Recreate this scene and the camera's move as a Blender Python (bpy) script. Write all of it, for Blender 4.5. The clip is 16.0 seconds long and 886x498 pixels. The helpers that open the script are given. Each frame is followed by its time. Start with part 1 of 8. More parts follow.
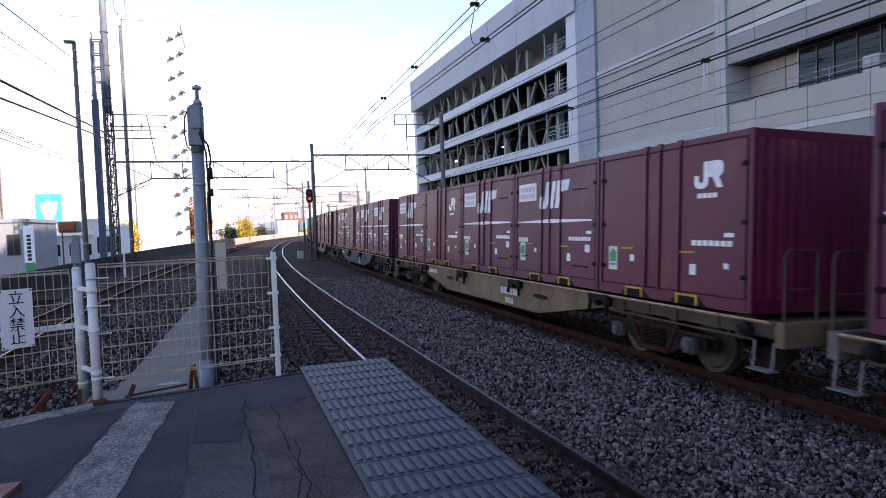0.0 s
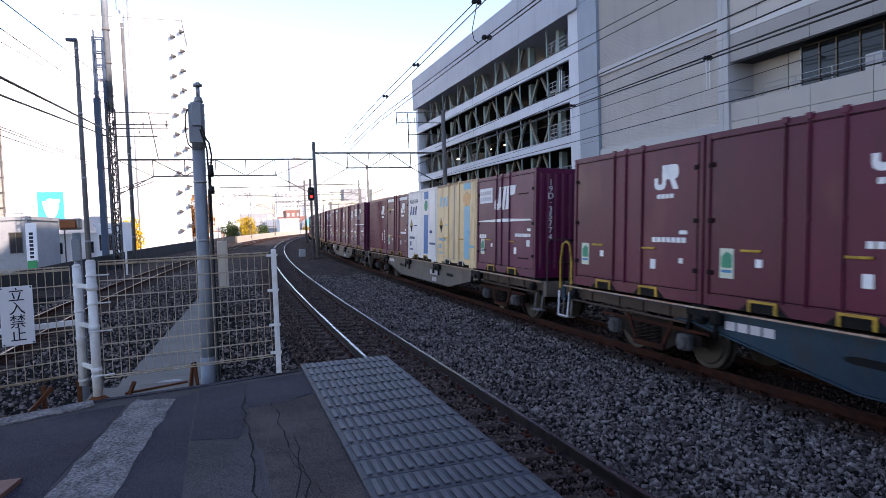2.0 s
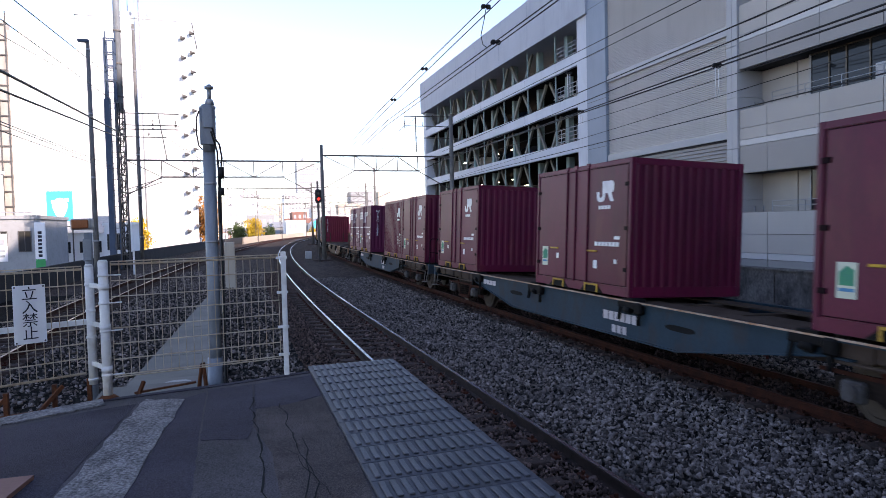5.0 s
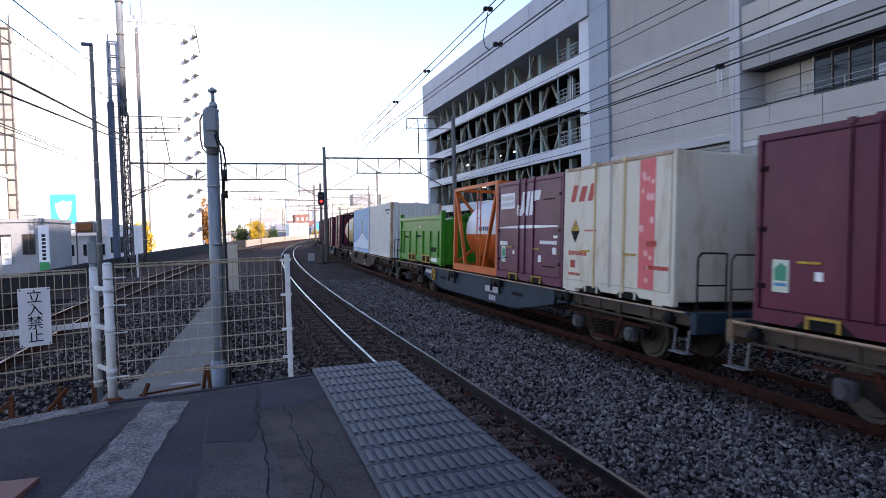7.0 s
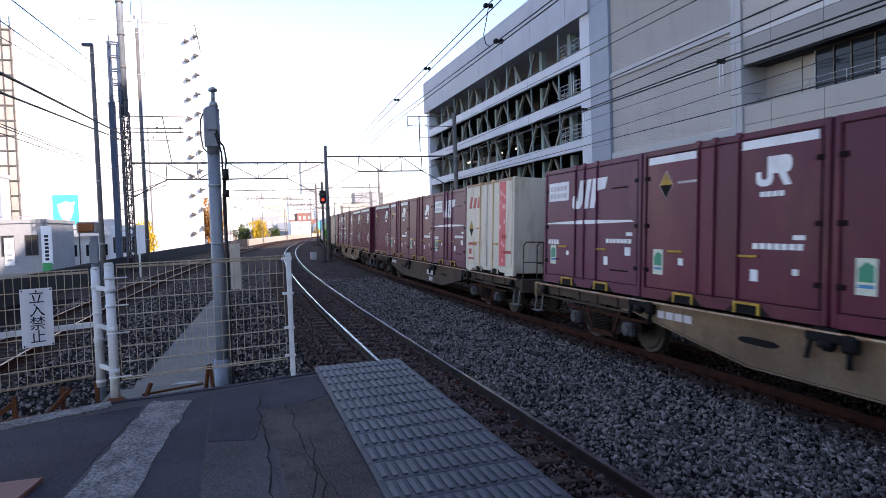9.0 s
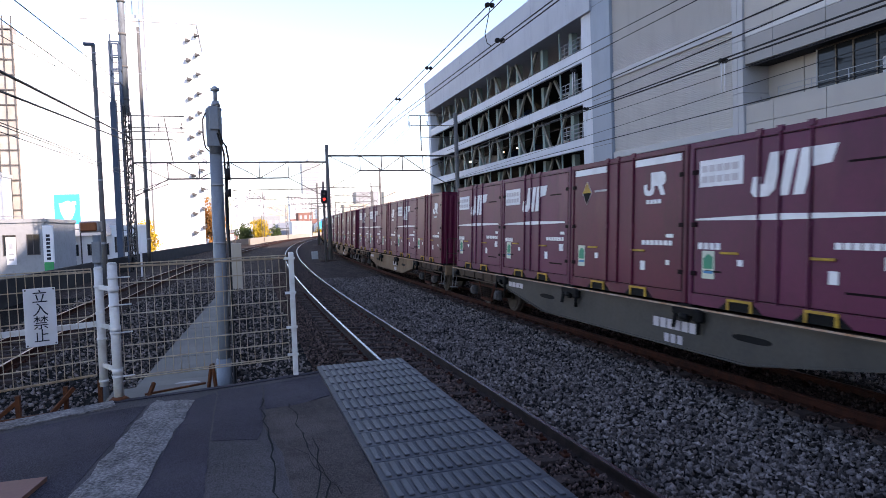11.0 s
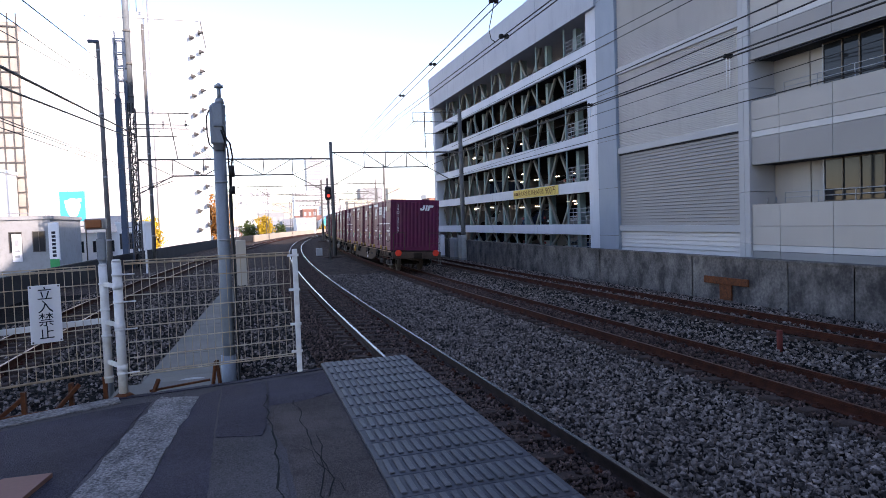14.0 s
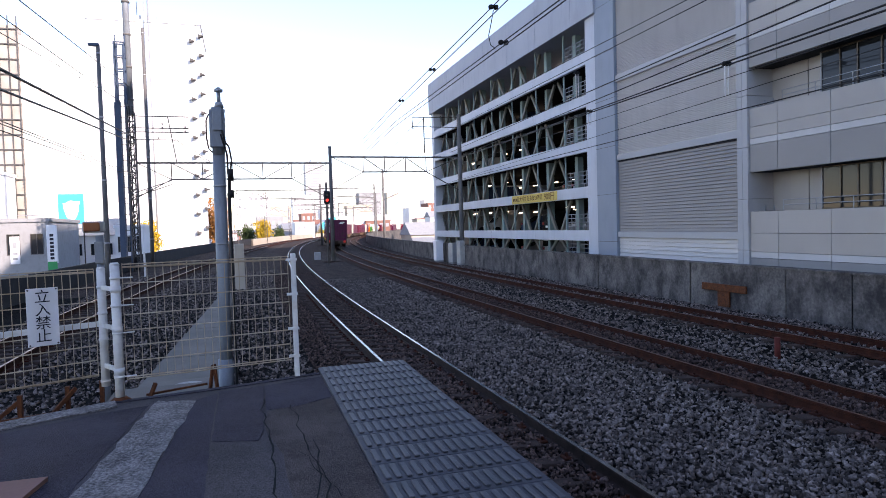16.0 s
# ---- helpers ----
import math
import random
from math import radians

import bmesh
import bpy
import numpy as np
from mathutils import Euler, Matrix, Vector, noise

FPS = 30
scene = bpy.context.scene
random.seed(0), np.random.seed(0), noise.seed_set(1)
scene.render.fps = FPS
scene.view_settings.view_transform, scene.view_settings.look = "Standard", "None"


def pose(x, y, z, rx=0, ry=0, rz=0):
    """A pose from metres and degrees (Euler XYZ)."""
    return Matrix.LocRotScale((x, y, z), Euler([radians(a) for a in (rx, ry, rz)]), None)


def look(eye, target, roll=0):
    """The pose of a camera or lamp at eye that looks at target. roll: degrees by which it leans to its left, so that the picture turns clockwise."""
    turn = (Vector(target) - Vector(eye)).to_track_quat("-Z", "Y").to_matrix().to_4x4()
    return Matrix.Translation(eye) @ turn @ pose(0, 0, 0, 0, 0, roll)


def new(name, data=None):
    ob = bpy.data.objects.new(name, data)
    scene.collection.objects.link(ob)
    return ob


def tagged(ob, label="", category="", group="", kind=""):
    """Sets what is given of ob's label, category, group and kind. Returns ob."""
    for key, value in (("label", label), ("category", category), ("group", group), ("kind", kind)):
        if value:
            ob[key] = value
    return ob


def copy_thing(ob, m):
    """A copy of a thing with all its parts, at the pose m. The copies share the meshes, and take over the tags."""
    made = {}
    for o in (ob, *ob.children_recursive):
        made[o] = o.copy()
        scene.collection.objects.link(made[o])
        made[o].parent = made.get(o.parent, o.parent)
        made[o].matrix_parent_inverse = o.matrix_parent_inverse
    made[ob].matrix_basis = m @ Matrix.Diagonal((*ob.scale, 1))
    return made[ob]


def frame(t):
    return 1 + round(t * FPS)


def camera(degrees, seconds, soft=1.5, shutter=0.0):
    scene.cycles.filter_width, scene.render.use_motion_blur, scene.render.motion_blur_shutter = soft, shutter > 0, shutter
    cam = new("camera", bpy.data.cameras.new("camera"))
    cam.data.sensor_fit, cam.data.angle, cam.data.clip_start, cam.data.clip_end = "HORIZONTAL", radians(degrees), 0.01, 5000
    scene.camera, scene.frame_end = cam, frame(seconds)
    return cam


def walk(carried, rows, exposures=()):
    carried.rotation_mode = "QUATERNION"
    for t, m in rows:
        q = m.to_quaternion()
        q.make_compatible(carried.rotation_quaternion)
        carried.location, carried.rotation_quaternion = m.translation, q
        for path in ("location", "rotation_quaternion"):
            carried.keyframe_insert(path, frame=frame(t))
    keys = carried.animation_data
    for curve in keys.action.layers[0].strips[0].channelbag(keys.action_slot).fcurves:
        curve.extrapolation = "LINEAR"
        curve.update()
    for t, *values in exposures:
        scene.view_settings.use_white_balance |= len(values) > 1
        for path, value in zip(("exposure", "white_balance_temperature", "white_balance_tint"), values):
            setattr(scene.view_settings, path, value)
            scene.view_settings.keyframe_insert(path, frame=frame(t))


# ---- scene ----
cam = camera(69, 16.0, soft=0.75, shutter=0.08)


def aim(x, y, z, pitch, roll, yaw):
    """Camera pose: heading yaw (degrees from the track's direction), then pitch and roll."""
    return pose(x, y, z, 90 + pitch, 0, yaw) @ pose(0, 0, 0, 0, 0, roll)


PATH = [
    (0, aim(0.028, 0.008, 2.494, -2.35, -2.07, -18.62)),
    (0.5, aim(0.036, 0.015, 2.489, -2.53, -1.87, -18.63)),
    (1, aim(0.043, 0.021, 2.490, -2.34, -1.67, -18.64)),
    (1.5, aim(0.045, 0.013, 2.486, -2.42, -1.88, -18.58)),
    (2, aim(0.043, 0.017, 2.485, -2.51, -2.04, -18.45)),
    (2.5, aim(0.037, 0.009, 2.488, -2.36, -1.83, -18.40)),
    (3, aim(0.028, 0.016, 2.486, -2.24, -1.53, -18.39)),
    (3.5, aim(0.015, 0.006, 2.487, -2.28, -1.43, -18.19)),
    (4, aim(0.012, -0.002, 2.490, -2.21, -1.43, -18.13)),
    (6.5, aim(-0.001, -0.002, 2.496, -2.14, -1.30, -17.62)),
    (7, aim(-0.003, -0.006, 2.494, -1.98, -1.49, -17.72)),
    (7.5, aim(-0.007, -0.003, 2.494, -2.00, -1.35, -17.86)),
    (8, aim(-0.007, -0.002, 2.494, -2.07, -1.34, -17.79)),
    (8.5, aim(-0.003, 0.002, 2.493, -1.91, -1.71, -17.62)),
    (9, aim(0.008, -0.003, 2.493, -2.19, -1.94, -17.52)),
    (11.5, aim(-0.011, 0.002, 2.495, -2.25, -1.91, -17.37)),
    (12, aim(-0.013, -0.001, 2.493, -2.30, -1.74, -17.18)),
    (12.5, aim(-0.015, -0.001, 2.498, -2.42, -1.65, -17.31)),
    (13, aim(-0.006, -0.002, 2.500, -2.35, -1.66, -17.30)),
    (13.5, aim(-0.010, 0.001, 2.496, -2.39, -1.77, -17.24)),
    (14, aim(-0.000, 0.003, 2.497, -2.54, -2.02, -17.04)),
    (14.5, aim(0.007, 0.009, 2.492, -2.55, -2.18, -16.97)),
    (15, aim(0.008, 0.010, 2.494, -2.44, -2.15, -17.13)),
    (15.5, aim(0.009, 0.000, 2.498, -2.35, -1.93, -17.14)),
    (16, aim(-0.000, -0.000, 2.500, -2.10, -1.66, -17.19)),
]
walk(cam, PATH, exposures=[(0, 1.7, 7000, 27), (16, 1.7, 7000, 27)])

# ---- world and sun: low sun from behind, shaded by the tall buildings ----
SUN_EL, SUN_AZ = 27.0, 30.0
world = bpy.data.worlds.new("sky")
scene.world = world
world.use_nodes = True
wn = world.node_tree.nodes
wl = world.node_tree.links
sky = wn.new("ShaderNodeTexSky")
sky.sky_type = "NISHITA"
sky.sun_disc = False
sky.sun_elevation = radians(SUN_EL)
sky.sun_rotation = radians(180 - SUN_AZ)
sky.air_density = 1.0
sky.dust_density = 0.05
sky.ozone_density = 2.2
wl.new(sky.outputs["Color"], wn["Background"].inputs["Color"])
wn["Background"].inputs["Strength"].default_value = 0.13
sun = new("sun", bpy.data.lights.new("sun", "SUN"))
sun.data.energy = 3.2
sun.data.angle = radians(0.6)
sun.data.color = (1.0, 0.93, 0.82)
sun.matrix_basis = look((0, 0, 0), (-math.sin(radians(SUN_AZ)) * math.cos(radians(SUN_EL)), math.cos(radians(SUN_AZ)) * math.cos(radians(SUN_EL)), -math.sin(radians(SUN_EL))))


# ---- materials ----
def mat(name, c1, c2=None, scale=3.0, rough=0.7, metal=0.0, bump=0.0, fine=40.0, spread=0.5, per=0.0, dirt=None, amount=0.5, dscale=0.8, streak=1.0, spec=0.22, cover=0.5, fade=None, fade_at=0.56, grain=0.5):
    """Two-scale noise between c1 and c2, optional dirt in blotches or vertical streaks, optional per-object variation."""
    m = bpy.data.materials.new(name)
    m.use_nodes = True
    n, l = m.node_tree.nodes, m.node_tree.links
    b = n["Principled BSDF"]
    b.inputs["Roughness"].default_value = rough
    b.inputs["Metallic"].default_value = metal
    b.inputs["Specular IOR Level"].default_value = spec
    c2 = c2 or tuple(v * 0.75 for v in c1)
    tc = n.new("ShaderNodeTexCoord")
    big = n.new("ShaderNodeTexNoise")
    big.inputs["Scale"].default_value = scale
    big.inputs["Detail"].default_value = 6
    l.new(tc.outputs["Object"], big.inputs["Vector"])
    small = n.new("ShaderNodeTexNoise")
    small.inputs["Scale"].default_value = fine
    small.inputs["Detail"].default_value = 3
    l.new(tc.outputs["Object"], small.inputs["Vector"])
    add = n.new("ShaderNodeMath")
    add.operation = "MULTIPLY_ADD"
    l.new(small.outputs["Fac"], add.inputs[0])
    add.inputs[1].default_value = grain
    l.new(big.outputs["Fac"], add.inputs[2])
    ramp = n.new("ShaderNodeMapRange")
    ramp.inputs["From Min"].default_value = 0.5 + 0.5 * grain - spread * 0.5
    ramp.inputs["From Max"].default_value = 0.5 + 0.5 * grain + spread * 0.5
    l.new(add.outputs[0], ramp.inputs["Value"])
    mix = n.new("ShaderNodeMix")
    mix.data_type = "RGBA"
    mix.inputs["A"].default_value = (*c1, 1)
    mix.inputs["B"].default_value = (*c2, 1)
    l.new(ramp.outputs["Result"], mix.inputs["Factor"])
    col = mix.outputs["Result"]
    if dirt:
        mp = n.new("ShaderNodeMapping")
        mp.inputs["Scale"].default_value = (dscale, dscale, dscale * streak)
        l.new(tc.outputs["Object"], mp.inputs["Vector"])
        dn = n.new("ShaderNodeTexNoise")
        dn.inputs["Scale"].default_value = 3.0
        dn.inputs["Detail"].default_value = 8
        dn.inputs["Roughness"].default_value = 0.65
        l.new(mp.outputs["Vector"], dn.inputs["Vector"])
        dr = n.new("ShaderNodeMapRange")
        dr.inputs["From Min"].default_value = cover
        dr.inputs["From Max"].default_value = cover + 0.2
        dr.inputs["To Max"].default_value = amount
        l.new(dn.outputs["Fac"], dr.inputs["Value"])
        dm = n.new("ShaderNodeMix")
        dm.data_type = "RGBA"
        l.new(dr.outputs["Result"], dm.inputs["Factor"])
        l.new(col, dm.inputs["A"])
        dm.inputs["B"].default_value = (*dirt, 1)
        col = dm.outputs["Result"]
    if fade:
        oi = n.new("ShaderNodeObjectInfo")
        seed = n.new("ShaderNodeMath")
        seed.operation = "MULTIPLY"
        l.new(oi.outputs["Random"], seed.inputs[0])
        seed.inputs[1].default_value = 60.0
        fm = n.new("ShaderNodeMapping")
        fm.inputs["Scale"].default_value = (1.0, 1.0, 0.45)
        l.new(tc.outputs["Object"], fm.inputs["Vector"])
        fn = n.new("ShaderNodeTexNoise")
        fn.noise_dimensions = "4D"
        fn.inputs["Scale"].default_value = 0.9
        fn.inputs["Detail"].default_value = 7
        l.new(fm.outputs["Vector"], fn.inputs["Vector"])
        l.new(seed.outputs[0], fn.inputs["W"])
        fr = n.new("ShaderNodeMapRange")
        fr.inputs["From Min"].default_value = fade_at
        fr.inputs["From Max"].default_value = fade_at + 0.22
        fr.inputs["To Max"].default_value = 0.42
        l.new(fn.outputs["Fac"], fr.inputs["Value"])
        fx = n.new("ShaderNodeMix")
        fx.data_type = "RGBA"
        l.new(fr.outputs["Result"], fx.inputs["Factor"])
        l.new(col, fx.inputs["A"])
        fx.inputs["B"].default_value = (*fade, 1)
        col = fx.outputs["Result"]
    if per:
        oi = n.new("ShaderNodeObjectInfo")
        hs = n.new("ShaderNodeHueSaturation")
        pr = n.new("ShaderNodeMapRange")
        pr.inputs["To Min"].default_value = 1 - per
        pr.inputs["To Max"].default_value = 1 + per
        l.new(oi.outputs["Random"], pr.inputs["Value"])
        l.new(pr.outputs["Result"], hs.inputs["Value"])
        l.new(col, hs.inputs["Color"])
        col = hs.outputs["Color"]
    l.new(col, b.inputs["Base Color"])
    if bump:
        bp = n.new("ShaderNodeBump")
        bp.inputs["Strength"].default_value = bump
        bp.inputs["Distance"].default_value = 0.02
        l.new(add.outputs[0], bp.inputs["Height"])
        l.new(bp.outputs["Normal"], b.inputs["Normal"])
    return m


def glow(name, color, strength):
    m = bpy.data.materials.new(name)
    m.use_nodes = True
    b = m.node_tree.nodes["Principled BSDF"]
    b.inputs["Base Color"].default_value = (*color, 1)
    b.inputs["Emission Color"].default_value = (*color, 1)
    b.inputs["Emission Strength"].default_value = strength
    return m


def glass(name, tint, rough=0.03):
    m = bpy.data.materials.new(name)
    m.use_nodes = True
    b = m.node_tree.nodes["Principled BSDF"]
    b.inputs["Base Color"].default_value = (*tint, 1)
    b.inputs["Roughness"].default_value = rough
    b.inputs["Specular IOR Level"].default_value = 0.2
    b.inputs["Metallic"].default_value = 0.0
    return m


# near-black, so the shade between the loose stones lies in the bed's colour
M_GAP_SHADE = mat("ballast_bed", (0.016, 0.014, 0.013), (0.004, 0.0035, 0.0035), 9, 0.95, bump=1.0, fine=55, spread=0.35, spec=0.03)
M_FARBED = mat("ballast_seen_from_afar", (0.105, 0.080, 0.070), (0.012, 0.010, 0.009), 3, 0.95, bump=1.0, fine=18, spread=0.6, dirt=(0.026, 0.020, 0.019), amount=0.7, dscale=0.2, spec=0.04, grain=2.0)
M_RUSTBED = mat("rusty_ballast", (0.06, 0.042, 0.032), (0.022, 0.016, 0.014), 9, 0.95, bump=1.0, fine=55, spread=0.35)
M_ASPHALT = mat("platform_asphalt", (0.122, 0.108, 0.112), (0.026, 0.0235, 0.0265), 1.6, 0.88, bump=0.6, fine=105, spread=0.9, dirt=(0.048, 0.042, 0.043), amount=0.6, dscale=1.3, grain=2.0, spec=0.15)
M_ASPHALT_DARK = mat("patched_asphalt", (0.072, 0.063, 0.086), (0.010, 0.009, 0.0145), 1.3, 0.85, bump=0.6, fine=110, spread=0.9, dirt=(0.055, 0.049, 0.056), amount=0.4, dscale=1.7, grain=2.0, spec=0.15)
M_CONC = mat("weathered_concrete", (0.30, 0.30, 0.29), (0.19, 0.19, 0.19), 0.8, 0.9, bump=0.2, fine=60, dirt=(0.05, 0.052, 0.055), amount=0.75, dscale=0.9, streak=0.25)
M_CONC_L = mat("pale_concrete", (0.42, 0.41, 0.38), (0.28, 0.275, 0.26), 1.5, 0.9, bump=0.2, fine=60, dirt=(0.14, 0.13, 0.12), amount=0.4)
M_WALL = mat("sooty_concrete_wall", (0.185, 0.170, 0.160), (0.060, 0.056, 0.056), 0.9, 0.92, bump=0.3, fine=14, spread=0.6, dirt=(0.022, 0.020, 0.023), amount=0.85, dscale=0.5, streak=0.7, cover=0.44, grain=0.9)
M_SLEEPER = mat("grimy_concrete_sleeper", (0.085, 0.060, 0.052), (0.034, 0.025, 0.022), 4, 0.95, bump=0.4, fine=60, spec=0.08)
M_RAIL_RUST = mat("rusty_rail_side", (0.068, 0.021, 0.012), (0.022, 0.010, 0.008), 6, 0.85, bump=0.3, fine=60, spec=0.08)
M_RAIL_DARK = mat("oily_dark_rail_side", (0.042, 0.027, 0.023), (0.014, 0.010, 0.010), 6, 0.8, bump=0.3, fine=60, spec=0.1)
M_RAIL_TOP = mat("polished_rail_head", (0.27, 0.27, 0.285), (0.15, 0.14, 0.14), 8, 0.27, 1.0)
M_RAIL_DULL = mat("dull_rail_head", (0.125, 0.052, 0.030), (0.060, 0.027, 0.018), 8, 0.5, 0.4)
M_RAIL_PALE = mat("tan_rail_head", (0.34, 0.22, 0.15), (0.22, 0.13, 0.085), 8, 0.4, 0.5)
M_REDPOST = mat("red_marker_paint", (0.13, 0.024, 0.018), (0.08, 0.018, 0.014), 8, 0.8)
M_RIB = mat("galvanised_ribbed_plate", (0.095, 0.096, 0.106), (0.050, 0.051, 0.060), 3, 0.55, 0.25, fine=40, bump=0.1, dirt=(0.058, 0.066, 0.060), amount=0.6)
M_PLATE = mat("worn_plate", (0.066, 0.067, 0.078), (0.038, 0.039, 0.048), 3, 0.6, 0.25, fine=60, bump=0.15, dirt=(0.050, 0.054, 0.052), amount=0.6)
M_STRIP = mat("rough_concrete_strip", (0.36, 0.335, 0.325), (0.05, 0.046, 0.047), 5, 0.95, bump=1.0, fine=45, spread=1.1, dirt=(0.055, 0.050, 0.055), amount=0.75, dscale=1.9, grain=2.0)
M_BROWNPATCH = mat("brownish_asphalt", (0.122, 0.098, 0.092), (0.026, 0.021, 0.021), 1.6, 0.9, bump=0.6, fine=100, spread=0.9, dirt=(0.040, 0.027, 0.027), amount=0.7, dscale=1.5, grain=2.0, spec=0.15)
M_CRACK = mat("dirt_filled_crack", (0.012, 0.012, 0.012), None, 8, 0.95)
M_FENCE = mat("white_painted_steel", (0.70, 0.70, 0.69), (0.58, 0.58, 0.57), 3, 0.5, dirt=(0.34, 0.26, 0.17), amount=0.35, dscale=2)
M_WIRE_F = mat("yellowed_fence_wire", (0.47, 0.40, 0.30), (0.30, 0.21, 0.13), 4, 0.6, fine=12)
M_RUST = mat("orange_rust", (0.165, 0.052, 0.018), (0.05, 0.02, 0.012), 9, 0.9, bump=0.4, fine=30, spread=0.7, grain=1.0)
M_STEEL = mat("grey_painted_steel", (0.235, 0.265, 0.295), (0.18, 0.20, 0.225), 1.5, 0.5, 0.1, dirt=(0.11, 0.11, 0.11), amount=0.5, dscale=1.2, streak=0.3)
M_STEEL_D = mat("dark_weathered_steel", (0.105, 0.10, 0.098), (0.07, 0.066, 0.064), 2, 0.7)
M_STEEL_P = mat("brown_grey_mast_steel", (0.15, 0.145, 0.14), (0.10, 0.096, 0.093), 1.5, 0.65, dirt=(0.07, 0.06, 0.055), amount=0.5, dscale=0.8, streak=0.3)
M_STEEL_B = mat("blue_grey_steel", (0.055, 0.085, 0.135), (0.038, 0.060, 0.10), 2, 0.55)
M_GALV = mat("galvanised_steel", (0.36, 0.37, 0.38), (0.28, 0.29, 0.30), 3, 0.5, 0.4)
M_RUBBER = mat("black_cable", (0.014, 0.014, 0.015), None, 5, 0.6)
M_BAND = mat("pale_grey_facade_panel", (0.50, 0.53, 0.58), (0.44, 0.47, 0.52), 0.5, 0.55, dirt=(0.34, 0.36, 0.39), amount=0.35, dscale=0.7, streak=0.3)
M_PARAPET = mat("grey_blue_parapet", (0.36, 0.385, 0.43), (0.31, 0.335, 0.38), 0.4, 0.6, dirt=(0.25, 0.27, 0.30), amount=0.4, dscale=0.5, streak=0.3)
M_PILASTER = mat("blue_grey_panel", (0.24, 0.285, 0.34), (0.21, 0.25, 0.30), 0.5, 0.5, dirt=(0.17, 0.20, 0.24), amount=0.3, dscale=0.6, streak=0.3)
M_COLUMN = mat("pale_green_column", (0.21, 0.30, 0.29), (0.17, 0.24, 0.235), 1.0, 0.6)
M_BRACE = mat("cream_brace", (0.185, 0.185, 0.160), (0.12, 0.12, 0.105), 1.0, 0.6)
# decks and back wall coloured near-black to hold the storeys' shade
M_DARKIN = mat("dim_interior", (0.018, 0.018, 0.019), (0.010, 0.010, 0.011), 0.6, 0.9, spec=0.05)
M_SLAT = mat("taupe_siding", (0.55, 0.52, 0.49), (0.49, 0.465, 0.44), 0.4, 0.6, dirt=(0.36, 0.34, 0.325), amount=0.3, dscale=0.5, streak=0.2)
M_SLATW = mat("white_louvre", (0.40, 0.40, 0.405), (0.35, 0.35, 0.355), 0.4, 0.55)
M_OPANEL = mat("warm_grey_panel", (0.41, 0.382, 0.35), (0.365, 0.341, 0.314), 0.5, 0.55, per=0.04, dirt=(0.34, 0.32, 0.30), amount=0.3, dscale=0.6, streak=0.2)
M_OPANEL_D = mat("dark_grey_panel", (0.29, 0.275, 0.265), (0.25, 0.24, 0.232), 0.5, 0.55, per=0.04)
M_OSTRIP = mat("light_panel_strip", (0.52, 0.51, 0.50), (0.46, 0.45, 0.44), 0.5, 0.5)
M_LOUVRE = mat("taupe_louvre", (0.30, 0.283, 0.27), (0.25, 0.236, 0.225), 0.4, 0.65)
M_GLASS = glass("dark_window_glass", (0.018, 0.021, 0.025))
M_BRONZE = mat("bronze_window_frame", (0.09, 0.075, 0.06), None, 3, 0.4, 0.5)
M_CURTAIN = mat("window_with_pale_curtain", (0.17, 0.19, 0.21), (0.11, 0.125, 0.14), 2.5, 0.15, spec=0.4)
M_TUBE = glow("ceiling_light_tube", (1.0, 0.86, 0.62), 2.5)
M_SIGNAL = glow("red_signal_lens", (1.0, 0.03, 0.02), 1.2)
M_BANNER = mat("yellow_banner_cloth", (0.62, 0.46, 0.12), (0.55, 0.40, 0.10), 1, 0.7)
M_BANNER_T = mat("brown_banner_print", (0.16, 0.07, 0.02), None, 3, 0.7)
M_WWALL = mat("white_rendered_wall", (0.78, 0.78, 0.77), (0.70, 0.70, 0.69), 0.3, 0.8)
M_GWALL = mat("grey_rendered_wall", (0.29, 0.30, 0.31), (0.25, 0.257, 0.265), 0.6, 0.8, dirt=(0.16, 0.16, 0.16), amount=0.4)
M_NET = mat("brown_scaffold_net", (0.42, 0.38, 0.34), (0.30, 0.27, 0.24), 0.6, 0.9)
M_CYAN = mat("cyan_billboard", (0.03, 0.50, 0.72), (0.03, 0.45, 0.66), 1, 0.5)
M_SIGNGREEN = mat("green_sign", (0.02, 0.30, 0.10), None, 2, 0.5)
M_AMBER = mat("brown_amber_lens", (0.30, 0.10, 0.035), (0.22, 0.07, 0.03), 5, 0.4)
M_BRICKR = mat("red_brown_wall", (0.25, 0.13, 0.10), (0.20, 0.10, 0.08), 1, 0.8)
M_BEIGE = mat("beige_wall", (0.48, 0.42, 0.34), (0.42, 0.36, 0.29), 0.5, 0.8)
M_GINKGO = mat("yellow_leaves", (0.50, 0.32, 0.02), (0.36, 0.24, 0.02), 1.5, 0.7)
M_AUTUMN = mat("orange_leaves", (0.34, 0.13, 0.03), (0.24, 0.12, 0.03), 1.5, 0.7)
M_LEAF = mat("dark_green_leaves", (0.06, 0.085, 0.025), (0.035, 0.055, 0.018), 1.5, 0.7)
M_BARK = mat("grey_bark", (0.10, 0.075, 0.055), None, 6, 0.9)
M_SLAB = mat("tan_concrete_slab", (0.19, 0.175, 0.15), (0.13, 0.12, 0.105), 0.8, 0.9, bump=0.15, fine=60, dirt=(0.12, 0.11, 0.10), amount=0.5)
M_BLACKWALL = mat("black_sound_wall", (0.028, 0.029, 0.034), (0.018, 0.019, 0.022), 0.8, 0.8, dirt=(0.05, 0.05, 0.055), amount=0.4)
